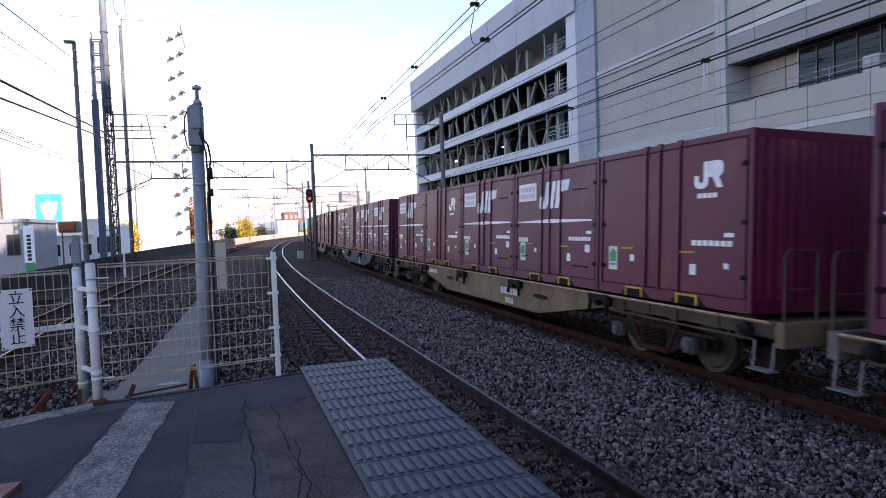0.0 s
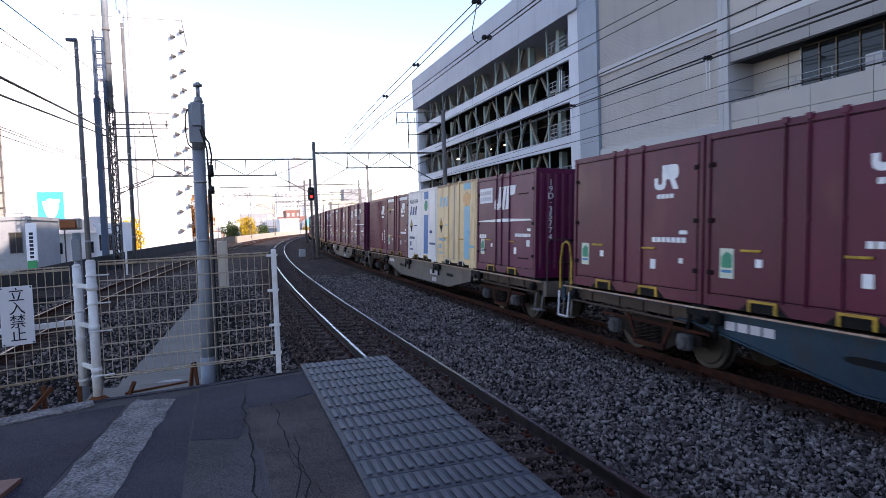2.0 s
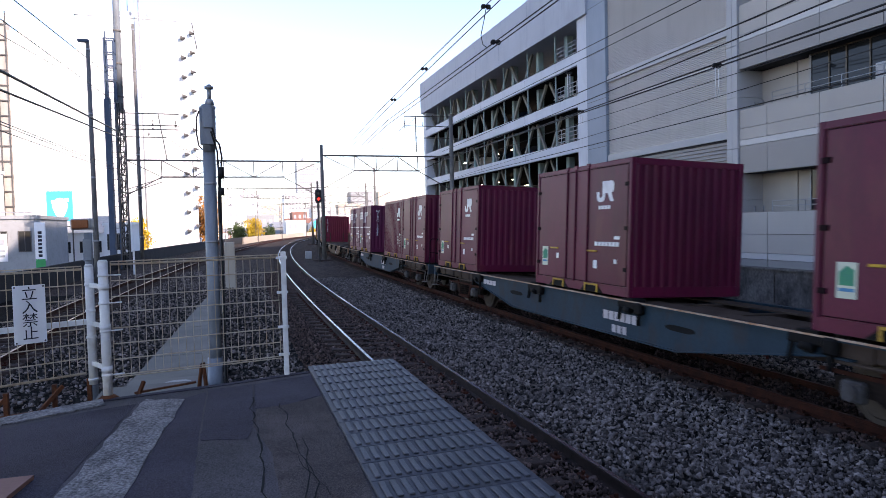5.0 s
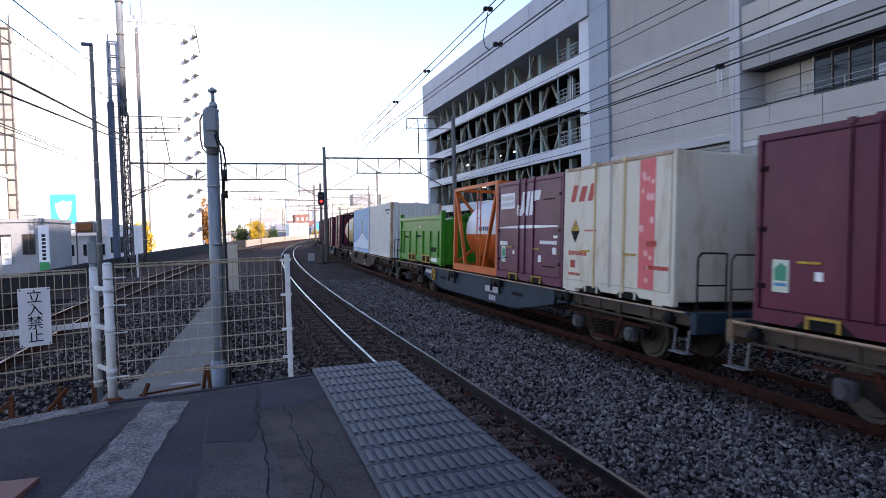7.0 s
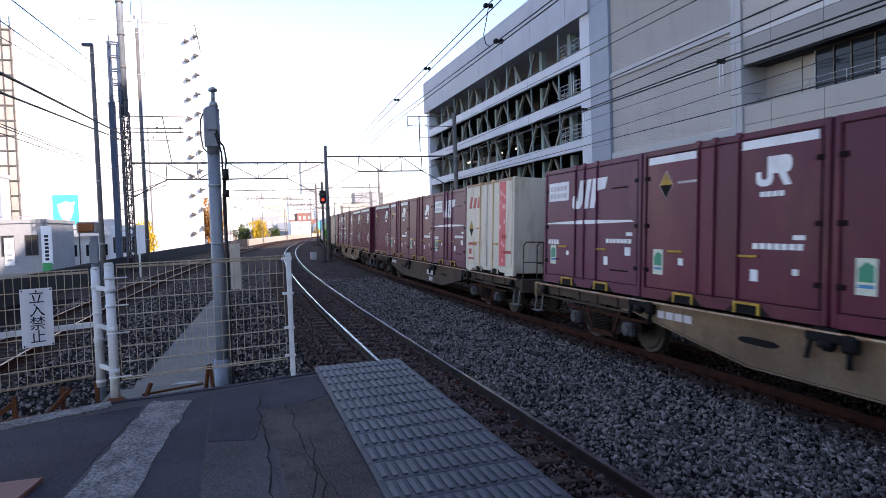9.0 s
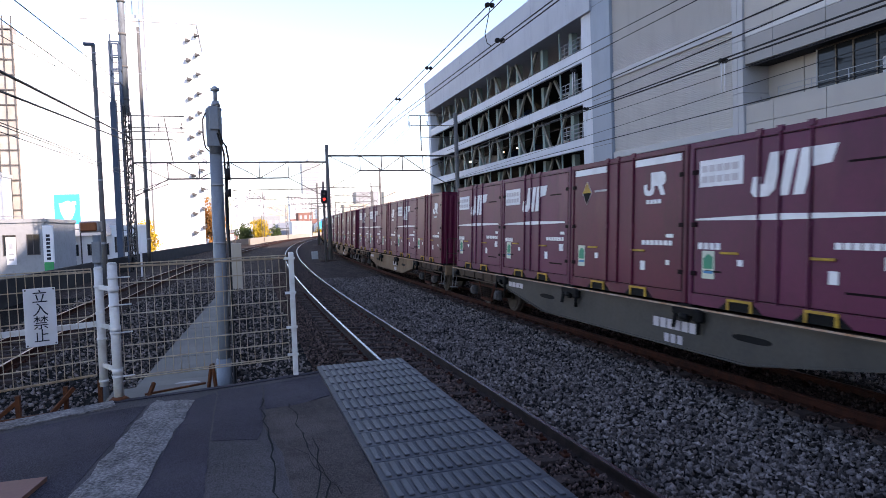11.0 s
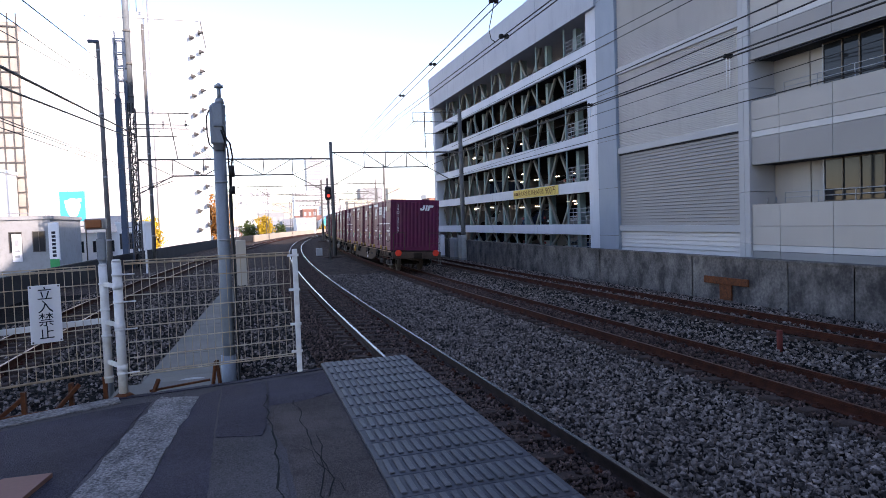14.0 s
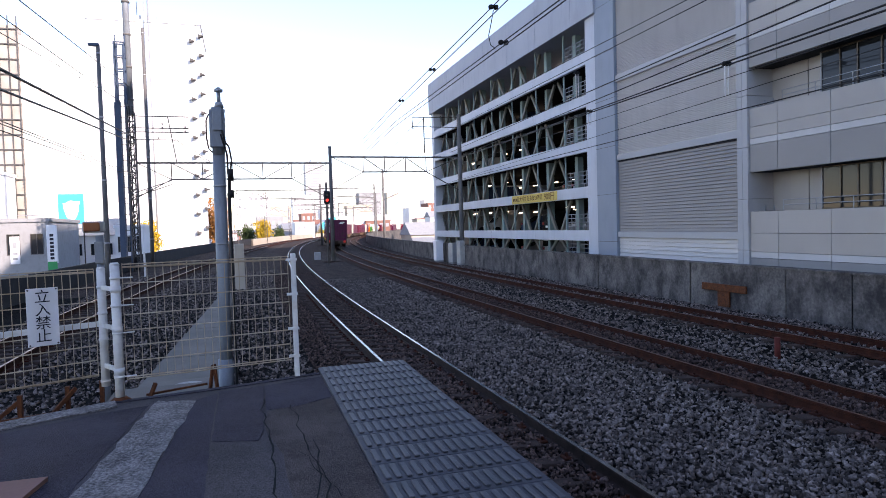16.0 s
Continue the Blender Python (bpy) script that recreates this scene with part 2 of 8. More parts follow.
M_STONE = mat("grey_ballast_stone", (0.225, 0.187, 0.168), (0.032, 0.025, 0.024), 14, 0.9, fine=80, spread=0.55, dirt=(0.030, 0.024, 0.024), amount=0.75, dscale=0.28, cover=0.50, spec=0.1)
M_STONE_R = mat("rust_tinted_ballast_stone", (0.128, 0.085, 0.073), (0.034, 0.023, 0.021), 14, 0.9, fine=80, spread=0.5, spec=0.08)
M_SIGNW = mat("white_enamel_sign", (0.74, 0.74, 0.75), (0.68, 0.68, 0.69), 2, 0.4)
# far windows and tower walls carry the distance haze in their pale colour
M_FARWIN = mat("hazy_far_window", (0.34, 0.35, 0.37), (0.27, 0.28, 0.30), 0.5, 0.4)
M_HAZE = mat("pale_tower_wall", (0.52, 0.52, 0.52), (0.45, 0.45, 0.45), 0.3, 0.8)
M_INK = mat("dark_blue_black_ink", (0.015, 0.018, 0.03), None, 3, 0.5)


# ---- mesh helpers ----
def part(name, bm, material, parent=None, label="", smooth=False, m=None):
    me = bpy.data.meshes.new(name)
    bm.normal_update()
    bm.to_mesh(me)
    bm.free()
    if smooth:
        for p in me.polygons:
            p.use_smooth = True
    for mm in material if isinstance(material, (list, tuple)) else [material]:
        me.materials.append(mm)
    ob = new(name, me)
    if parent:
        ob.parent = parent
    if m is not None:
        ob.matrix_basis = m
    if label:
        ob["label"] = label
    return ob


def again(ob, m, parent=None, name=None):
    """Another object on the same mesh."""
    o = new(name or ob.name.split(".")[0], ob.data)
    o.parent = parent if parent else ob.parent
    o.matrix_basis = m
    for k in ob.keys():
        o[k] = ob[k]
    return o


def empty(name, m=None):
    ob = new(name)
    ob.empty_display_size = 0.1
    if m is not None:
        ob.matrix_basis = m
    return ob


def box(bm, x0, x1, y0, y1, z0, z1, mi=0, m=None, bevel=0.0):
    co = [(x, y, z) for x in (x0, x1) for y in (y0, y1) for z in (z0, z1)]
    if bevel:
        t = bmesh.new()
        box(t, x0, x1, y0, y1, z0, z1)
        bmesh.ops.bevel(t, geom=t.edges[:], offset=bevel, segments=1, affect="EDGES")
        vm = [bm.verts.new(m @ v.co if m is not None else v.co) for v in t.verts]
        for f in t.faces:
            nf = bm.faces.new([vm[v.index] for v in f.verts])
            nf.material_index = mi
        t.free()
        return
    vs = [bm.verts.new(m @ Vector(c) if m is not None else c) for c in co]
    for f in ((0, 1, 3, 2), (4, 6, 7, 5), (0, 4, 5, 1), (2, 3, 7, 6), (0, 2, 6, 4), (1, 5, 7, 3)):
        bm.faces.new([vs[i] for i in f]).material_index = mi


def tube(bm, a, b, r, n=8, r2=None, mi=0, caps=True):
    a, b = Vector(a), Vector(b)
    d = (b - a)
    q = d.to_track_quat("Z", "Y")
    r2 = r if r2 is None else r2
    ra = [bm.verts.new(a + q @ Vector((math.cos(i * 2 * math.pi / n) * r, math.sin(i * 2 * math.pi / n) * r, 0))) for i in range(n)]
    rb = [bm.verts.new(b + q @ Vector((math.cos(i * 2 * math.pi / n) * r2, math.sin(i * 2 * math.pi / n) * r2, 0))) for i in range(n)]
    for i in range(n):
        f = bm.faces.new((ra[i], ra[(i + 1) % n], rb[(i + 1) % n], rb[i]))
        f.material_index = mi
        f.smooth = n > 6
    if caps:
        bm.faces.new(ra[::-1]).material_index = mi
        bm.faces.new(rb).material_index = mi


def hose(bm, pts, r, n=6):
    """One continuous round line through pts."""
    pts = [Vector(p) for p in pts]
    rings = []
    for i, p in enumerate(pts):
        d = (pts[min(i + 1, len(pts) - 1)] - pts[max(i - 1, 0)]).normalized()
        side = d.cross(Vector((0.05, 0.1, 1.0))).normalized()
        if abs(d.z) > 0.9:
            side = d.cross(Vector((1, 0, 0))).normalized()
        up = side.cross(d)
        rings.append([bm.verts.new(p + side * math.cos(k * 2 * math.pi / n) * r + up * math.sin(k * 2 * math.pi / n) * r) for k in range(n)])
    for a, b in zip(rings, rings[1:]):
        for k in range(n):
            bm.faces.new((a[k], a[(k + 1) % n], b[(k + 1) % n], b[k])).smooth = True


def bar(bm, a, b, w, h, mi=0):
    """A rectangular bar from a to b, w across and h high."""
    a, b = Vector(a), Vector(b)
    m = Matrix.Translation(a) @ (b - a).to_track_quat("Y", "Z").to_matrix().to_4x4()
    box(bm, -w / 2, w / 2, 0, (b - a).length, -h / 2, h / 2, mi, m)


def prism(bm, pts, axis, a, b, mi=0):
    """Polygon pts (u, v) pushed along an axis from a to b. x: (y, z); y: (x, z); z: (x, y)."""
    def at(u, v, w):
        return {"x": (w, u, v), "y": (u, w, v), "z": (u, v, w)}[axis]
    va = [bm.verts.new(at(u, v, a)) for u, v in pts]
    vb = [bm.verts.new(at(u, v, b)) for u, v in pts]
    n = len(pts)
    for i in range(n):
        bm.faces.new((va[i], va[(i + 1) % n], vb[(i + 1) % n], vb[i])).material_index = mi
    bm.faces.new(va[::-1]).material_index = mi
    bm.faces.new(vb).material_index = mi
    return bm


def sweep(bm, profile, path, closed=True, mi=lambda i: 0):
    """profile: (u, z) pairs; path: (origin, right, up)."""
    rings = []
    for o, r, u in path:
        rings.append([bm.verts.new(o + r * a + u * b) for a, b in profile])
    n = len(profile)
    for k in range(len(rings) - 1):
        for i in range(n if closed else n - 1):
            f = bm.faces.new((rings[k][i], rings[k][(i + 1) % n], rings[k + 1][(i + 1) % n], rings[k + 1][i]))
            f.material_index = mi(i)


# ---- the lines: straight past the platform, then a wide bend to the right ----
BEND, CX = 15.0, 690.0
NEAR, MAIN, FAR = 2.9, 7.80, 11.5
CANT = {NEAR: -0.045, MAIN: -0.047, FAR: -0.04}
LIFT = {NEAR: 0.03, MAIN: -0.025, FAR: -0.02}


def on_line(x0, s, dx=0.0, dz=0.0):
    """Origin, right, up and heading of the line whose straight runs at x0, s metres along it."""
    r = CX - x0
    a = max(0.0, (s - BEND) / r)
    if s <= BEND:
        o = Vector((x0, s, LIFT[x0]))
    else:
        o = Vector((CX - r * math.cos(a), BEND + r * math.sin(a), LIFT[x0]))
    c = CANT[x0]
    flat = Vector((math.cos(a), -math.sin(a), 0))
    right = flat * math.cos(c) + Vector((0, 0, math.sin(c)))
    up = Vector((0, 0, math.cos(c))) - flat * math.sin(c)
    return o + right * dx + up * dz, right, up, a


def stations(a, b, step):
    n = max(1, int(round((b - a) / step)))
    return [a + (b - a) * i / n for i in range(n + 1)]


RAIL = [(-0.064, -0.153), (0.064, -0.153), (0.064, -0.14), (0.012, -0.12), (0.009, -0.045), (0.033, -0.035), (0.034, -0.008), (0.028, 0.0), (-0.028, 0.0), (-0.034, -0.008), (-0.033, -0.035), (-0.009, -0.045), (-0.012, -0.12), (-0.064, -0.14)]


def line(x0, name, label, head, side_mat, last=420):
    track = empty(name)
    tagged(track, label, "railway track", kind="structure")
    for side in (-1, 1):
        bm = bmesh.new()
        pts = [-330, -60] + stations(0, 15, 5)[0:] + stations(20, last, 5)
        path = []
        for s in pts:
            o, r, u, _ = on_line(x0, s, side * 0.566)
            path.append((o, r, u))
        sweep(bm, RAIL, path, mi=lambda i: 1 if i == 7 else 0)
        part("rail", bm, [side_mat, head], track, "steel rail with a worn head")
    return track


track_near = line(NEAR, "track_near", "bright-headed rails on grimy sleepers beside the platform", M_RAIL_TOP, M_RAIL_DARK)
track_main = line(MAIN, "track_middle", "rust-brown rails that carry the goods train", M_RAIL_DULL, M_RAIL_RUST)
track_far = line(FAR, "track_far", "rust-brown rails along the concrete wall", M_RAIL_DULL, M_RAIL_RUST)

# ---- ground and viaduct bed ----
bm = bmesh.new()
bmesh.ops.create_grid(bm, x_segments=40, y_segments=40, size=3000)
bmesh.ops.translate(bm, verts=bm.verts, vec=(0, 0, -5.0))
ground = part("ground", bm, M_CONC)
tagged(ground, "grey street-level ground below the viaduct", "ground", kind="structure")
BED = [(-12.4, -5.2), (-12.4, -0.30), (-10.4, -0.26), (-9.0, -0.20), (-6.2, -0.20), (-4.4, -0.30), (-2.6, -0.28), (-1.4, -0.160), (1.4, -0.175), (2.3, -0.22), (2.7, -0.26), (3.5, -0.20), (6.2, -0.20), (6.9, -0.27), (7.4, -0.2), (10.0, -0.2), (10.6, -0.30), (11.4, -0.32), (11.4, -5.2)]
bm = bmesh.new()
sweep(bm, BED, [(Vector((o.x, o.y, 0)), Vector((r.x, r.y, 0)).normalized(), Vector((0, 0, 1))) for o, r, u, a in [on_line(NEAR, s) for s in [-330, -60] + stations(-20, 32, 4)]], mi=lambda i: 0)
bed = part("ballast_bed", bm, M_GAP_SHADE)
tagged(bed, "ballast bed of the viaduct, near-black as shade between stones", "ballast", kind="structure")
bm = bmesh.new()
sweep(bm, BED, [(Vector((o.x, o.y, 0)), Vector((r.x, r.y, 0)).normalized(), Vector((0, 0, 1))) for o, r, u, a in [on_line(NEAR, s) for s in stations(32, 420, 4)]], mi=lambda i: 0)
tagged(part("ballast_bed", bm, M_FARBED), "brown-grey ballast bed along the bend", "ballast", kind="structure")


def bed_height(dx):
    for (a, za), (b, zb) in zip(BED[1:-1], BED[2:-1]):
        if a <= dx <= b:
            return za + (zb - za) * (dx - a) / (b - a)
    return -0.3


# ---- the line on the platform's other side, which closes up to the near line ----
def other_line(s):
    o, r, u, a = on_line(NEAR, s)
    k = min(1.0, max(0.0, (s - 18) / 85))
    k = k * k * (3 - 2 * k)
    off = -8.05 + 2.3 * k
    return Vector((o.x, o.y, 0.02)) + Vector((r.x, r.y, 0)) * off, Vector((r.x, r.y, 0)).normalized(), Vector((0, 0, 1))


track_other = empty("track_other")
tagged(track_other, "rusty rails beyond the platform fence", "railway track", kind="structure")
for side in (-1, 1):
    bm = bmesh.new()
    path = []
    for s in [-330, -60] + stations(-5, 300, 5):
        o, r, u = other_line(s)
        path.append((o + r * side * 0.566, r, u))
    sweep(bm, RAIL, path, mi=lambda i: 1 if i == 7 else 0)
    part("rail", bm, [M_RAIL_RUST, M_RAIL_PALE], track_other, "rusty steel rail with a polished head")

# ---- sleepers ----
bm = bmesh.new()
prism(bm, [(-0.11, -0.34), (0.11, -0.34), (0.10, -0.155), (0.085, -0.15), (-0.085, -0.15), (-0.10, -0.155)], "x", -1.0, 1.0)
sl = part("sleeper", bm, M_SLEEPER, track_near)
sleeper_mesh = sl.data
bpy.data.objects.remove(sl)
bm = bmesh.new()
for sx in (-0.566, 0.566):
    for q in (-0.11, 0.11):
        box(bm, sx + q - 0.045, sx + q + 0.045, -0.07, 0.07, -0.155, -0.12, bevel=0.008)
        tube(bm, (sx + q, 0, -0.13), (sx + q, 0, -0.085), 0.022, 6)
fs = part("fastening", bm, M_RAIL_RUST, track_near)
fast_mesh = fs.data
bpy.data.objects.remove(fs)


def seat(parent, o, r, u, fast):
    f = u.cross(r)
    m = Matrix(((r.x, f.x, u.x, o.x), (r.y, f.y, u.y, o.y), (r.z, f.z, u.z, o.z), (0, 0, 0, 1)))
    ob = new("sleeper", sleeper_mesh)
    ob.parent, ob.matrix_basis = parent, m
    if fast:
        fo = new("fastening", fast_mesh)
        fo.parent = ob


for x0, parent, a, b in ((NEAR, track_near, 1.0, 62.0), (MAIN, track_main, 3.0, 62.0), (FAR, track_far, 5.0, 60.0)):
    s = a
    while s < b:
        o, r, u, _ = on_line(x0, s)
        seat(parent, o, r, u, s < 26)
        s += 0.60
s = 6.0
while s < 60:
    seat(track_other, *other_line(s), s < 18)
    s += 0.60

# ---- loose ballast stones ----
def stones(name, label, spots, material, seed):
    """Many small broken stones in one mesh; spots: function of a random generator that gives x, y, z, size."""
    rng = np.random.RandomState(seed)
    base = np.array([(1, 0, 0), (-1, 0, 0), (0, 1, 0), (0, -1, 0), (0, 0, 1), (0, 0, -1)], float)
    tri = np.array([(0, 2, 4), (2, 1, 4), (1, 3, 4), (3, 0, 4), (2, 0, 5), (1, 2, 5), (3, 1, 5), (0, 3, 5)])
    pts = spots(rng)
    n = len(pts)
    v = np.repeat(base[None], n, 0) * rng.uniform(0.55, 1.25, (n, 6, 1)) + rng.uniform(-0.35, 0.35, (n, 6, 3))
    v[:, :, 2] *= 0.75
    q = rng.normal(size=(n, 4))
    q /= np.linalg.norm(q, axis=1)[:, None]
    w, x, y, z = q.T
    rot = np.stack([np.stack([1 - 2 * (y * y + z * z), 2 * (x * y - z * w), 2 * (x * z + y * w)], -1), np.stack([2 * (x * y + z * w), 1 - 2 * (x * x + z * z), 2 * (y * z - x * w)], -1), np.stack([2 * (x * z - y * w), 2 * (y * z + x * w), 1 - 2 * (x * x + y * y)], -1)], 1)
    v = np.einsum("nij,nkj->nki", rot, v) * pts[:, None, 3:4] + pts[:, None, :3]
    f = (tri[None] + (np.arange(n) * 6)[:, None, None]).reshape(-1, 3)
    me = bpy.data.meshes.new(name)
    me.vertices.add(n * 6)
    me.vertices.foreach_set("co", v.reshape(-1).astype(np.float32))
    me.loops.add(len(f) * 3)
    me.loops.foreach_set("vertex_index", f.reshape(-1).astype(np.int32))
    me.polygons.add(len(f))
    me.polygons.foreach_set("loop_start", np.arange(0, len(f) * 3, 3, dtype=np.int32))
    me.update(calc_edges=True)
    me.materials.append(material)
    return tagged(new(name, me), label, "ballast", kind="stuff")


def island(m, lo, hi):
    """Stone-to-stone brightness by Random Per Island."""
    n, l = m.node_tree.nodes, m.node_tree.links
    b = n["Principled BSDF"]
    src = b.inputs["Base Color"].links[0].from_socket
    g = n.new("ShaderNodeNewGeometry")
    r = n.new("ShaderNodeMapRange")
    r.inputs["To Min"].default_value, r.inputs["To Max"].default_value = lo, hi
    l.new(g.outputs["Random Per Island"], r.inputs["Value"])
    h = n.new("ShaderNodeHueSaturation")
    l.new(r.outputs["Result"], h.inputs["Value"])
    l.new(src, h.inputs["Color"])
    l.new(h.outputs["Color"], b.inputs["Base Color"])


island(M_STONE, 0.05, 2.1)
island(M_STONE_R, 0.25, 1.8)


def scatter(lo, hi, y0, y1, n, size, power=1.0, hold=0.0):
    """Spots across the bed from offset lo to hi of the near line, denser towards y0."""
    def spots(rng):
        k = rng.rand(n) ** power
        s = y0 + (y1 - y0) * k
        dx = rng.uniform(lo, hi, n)
        out = np.empty((n, 4))
        r0 = CX - NEAR
        a = np.maximum(0, (s - BEND) / r0)
        r = r0 - dx
        out[:, 0] = np.where(s <= BEND, NEAR + dx, CX - r * np.cos(a))
        out[:, 1] = np.where(s <= BEND, s, BEND + r * np.sin(a))
        zs = np.array([bed_height(d) for d in dx])
        out[:, 2] = zs + rng.uniform(-0.02, 0.025, n) - hold
        out[:, 3] = size * rng.uniform(0.45, 1.35, n)
        return out
    return spots


stones("ballast_stones", "loose grey broken stones between the tracks", scatter(0.75, 3.9, 2.5, 34, 56000, 0.039, 1.6), M_STONE, 1)
stones("ballast_stones", "loose grey broken stones beside the wall", scatter(5.8, 11.2, 6, 42, 34000, 0.041, 1.5), M_STONE, 2)
stones("ballast_stones", "rust-tinted stones between the near rails", scatter(-1.7, 0.75, 2.5, 40, 38000, 0.034, 1.5, -0.018), M_STONE_R, 3)
stones("ballast_stones", "rust-tinted stones under the goods line", scatter(3.9, 5.8, 5, 40, 22000, 0.036, 1.5, -0.02), M_STONE_R, 4)
stones("ballast_stones", "grey stones beyond the platform fence", scatter(-9.8, -1.7, 6.8, 45, 38000, 0.044, 1.5), M_STONE, 5)

# ---- walls along the viaduct ----
wall_right = empty("wall_right")
tagged(wall_right, "sooty precast concrete wall along the tracks", "wall", kind="structure")
s = -40.0
i = 0
while s < 300:
    ln = 2.0 if s < 70 else 6.0
    a, ra, ua, _ = on_line(NEAR, s, 0)
    b, rb, ub, _ = on_line(NEAR, s + ln, 0)
    bm = bmesh.new()
    path = []
    for q in (s + 0.012, s + ln - 0.012):
        o, r, u, _ = on_line(NEAR, q)
        path.append((Vector((o.x, o.y, 0)), Vector((r.x, r.y, 0)).normalized(), Vector((0, 0, 1))))
    j = 0.012 * math.sin(i * 2.3)
    sweep(bm, [(11.2 + j, -0.8), (11.2 + j, 1.02), (11.45, 1.02), (11.45, -0.8)], path)
    part("panel", bm, M_WALL, wall_right)
    s += ln
    i += 1
bm = bmesh.new()
flatpath = []
for s in stations(-40, 300, 5):
    o, r, u, _ = on_line(NEAR, s)
    flatpath.append((Vector((o.x, o.y, 0)), Vector((r.x, r.y, 0)).normalized(), Vector((0, 0, 1))))
sweep(bm, [(11.15, 1.02), (11.15, 1.07), (11.5, 1.07), (11.5, 1.02)], flatpath)
part("coping", bm, M_WALL, wall_right, "sooty concrete coping")
bm = bmesh.new()
sweep(bm, [(11.30, -5.0), (11.30, 1.0), (11.42, 1.0), (11.42, -5.0)], flatpath)
part("backing", bm, M_WALL, wall_right)
bm = bmesh.new()
sweep(bm, [(-12.4, -5.0), (-12.4, 0.85), (-12.2, 0.85), (-12.2, -5.0)], flatpath)
wall_left = part("wall_left", bm, M_BLACKWALL)
tagged(wall_left, "black parapet wall beyond the other track", "wall", kind="structure")


def text_part(name, words, size, material, parent, m, label="", thick=0.002, spacing=1.0, narrow=1.0):
    """Lettering in the built-in font as a thin mesh; reads along local x, up local y, faces local z."""
    cu = bpy.data.curves.new(name, "FONT")
    cu.body, cu.size, cu.extrude, cu.space_line = words, size, thick, spacing
    cu.align_x, cu.align_y = "CENTER", "CENTER"
    cu.resolution_u = 3
    ob = new(name, cu)
    bpy.context.view_layer.update()
    me = bpy.data.meshes.new_from_object(ob)
    bpy.data.objects.remove(ob)
    me.materials.clear()
    me.materials.append(material)
    me.transform(Matrix.Diagonal((narrow, 1, 1, 1)))
    o = new(name, me)
    o.parent = parent
    o.matrix_basis = m
    if label:
        o["label"] = label
    return o


def flat(bm, pts, x, mi=0, d=0.005):
    """A thin plate with outline pts (y, z) on the plane x, proud towards the outside."""
    s = -1 if x < 0 else 1
    prism(bm, [(y, z) for y, z in pts], "x", x - s * 0.002, x + s * d, mi)


def rect(y0, y1, z0, z1):
    return [(y0, z0), (y1, z0), (y1, z1), (y0, z1)]

# ---- platform end ----
PZ = 1.0
bm = bmesh.new()
prism(bm, [(-9, 2.2), (-9, -70), (1.64, -70), (1.64, 6.95), (0.75, 6.76), (-0.2, 6.52), (-1.16, 6.36), (-1.9, 6.0), (-4.5, 4.6)], "z", -0.4, PZ)
platform = part("platform", bm, M_ASPHALT)
tagged(platform, "dark patched asphalt platform end", "platform", kind="structure")


def patch(name, pts, material, label, lift=0.004, wob=0.012, seed=1):
    """A patch laid in the platform's surface, with a slightly uneven outline."""
    rr = random.Random(seed)
    out = []
    n = len(pts)
    for i in range(n):
        (x0, y0), (x1, y1) = pts[i], pts[(i + 1) % n]
        k = max(1, int(math.hypot(x1 - x0, y1 - y0) / 0.12))
        for j in range(k):
            t = j / k
            out.append((x0 + (x1 - x0) * t + rr.uniform(-wob, wob), y0 + (y1 - y0) * t + rr.uniform(-wob, wob)))
    bm = bmesh.new()
    prism(bm, out, "z", PZ - 0.02, PZ + lift)
    return part(name, bm, material, platform, label)


patch("concrete_strip", [(-0.80, 6.22), (-0.46, 6.10), (-0.62, 4.2), (-0.80, 2.2), (-0.95, 0.5), (-1.35, 0.5), (-1.18, 2.4), (-0.99, 4.2)], M_STRIP, "rough pale concrete strip", 0.006, 0.02, 2)
patch("dark_patch", [(-0.27, 6.35), (0.13, 6.42), (0.09, 5.0), (0.05, 4.75), (-0.27, 4.85)], M_ASPHALT_DARK, "dark blue-black asphalt patch", 0.005, 0.006, 3)
patch("dark_patch", [(0.14, 6.42), (0.70, 6.58), (0.70, 5.75), (0.36, 5.55), (0.13, 5.55)], M_ASPHALT_DARK, "dark blue-black asphalt patch", 0.004, 0.008, 4)
patch("brown_patch", [(0.13, 5.5), (0.70, 5.7), (0.70, 0.5), (0.24, 0.5), (0.20, 4.4), (0.10, 5.0)], M_BROWNPATCH, "brownish worn asphalt", 0.003, 0.006, 5)
patch("grey_patch", [(-0.27, 4.8), (0.06, 4.7), (0.16, 4.4), (0.19, 0.5), (-0.22, 0.5)], M_ASPHALT, "grey asphalt strip", 0.004, 0.004, 6)
patch("dark_patch", [(-0.46, 6.12), (-0.28, 6.3), (-0.28, 4.8), (-0.23, 0.5), (-0.94, 0.5), (-0.79, 2.2), (-0.61, 4.2)], M_ASPHALT_DARK, "dark coarse asphalt", 0.003, 0.006, 8)
patch("dark_patch", [(-4.0, 4.3), (-1.95, 5.6), (-1.2, 6.0), (-0.85, 6.1), (-1.02, 4.2), (-1.4, 0.5), (-4, 0.5)], M_ASPHALT_DARK, "dark asphalt", 0.003, 0.01, 7)
bm = bmesh.new()
rr = random.Random(9)
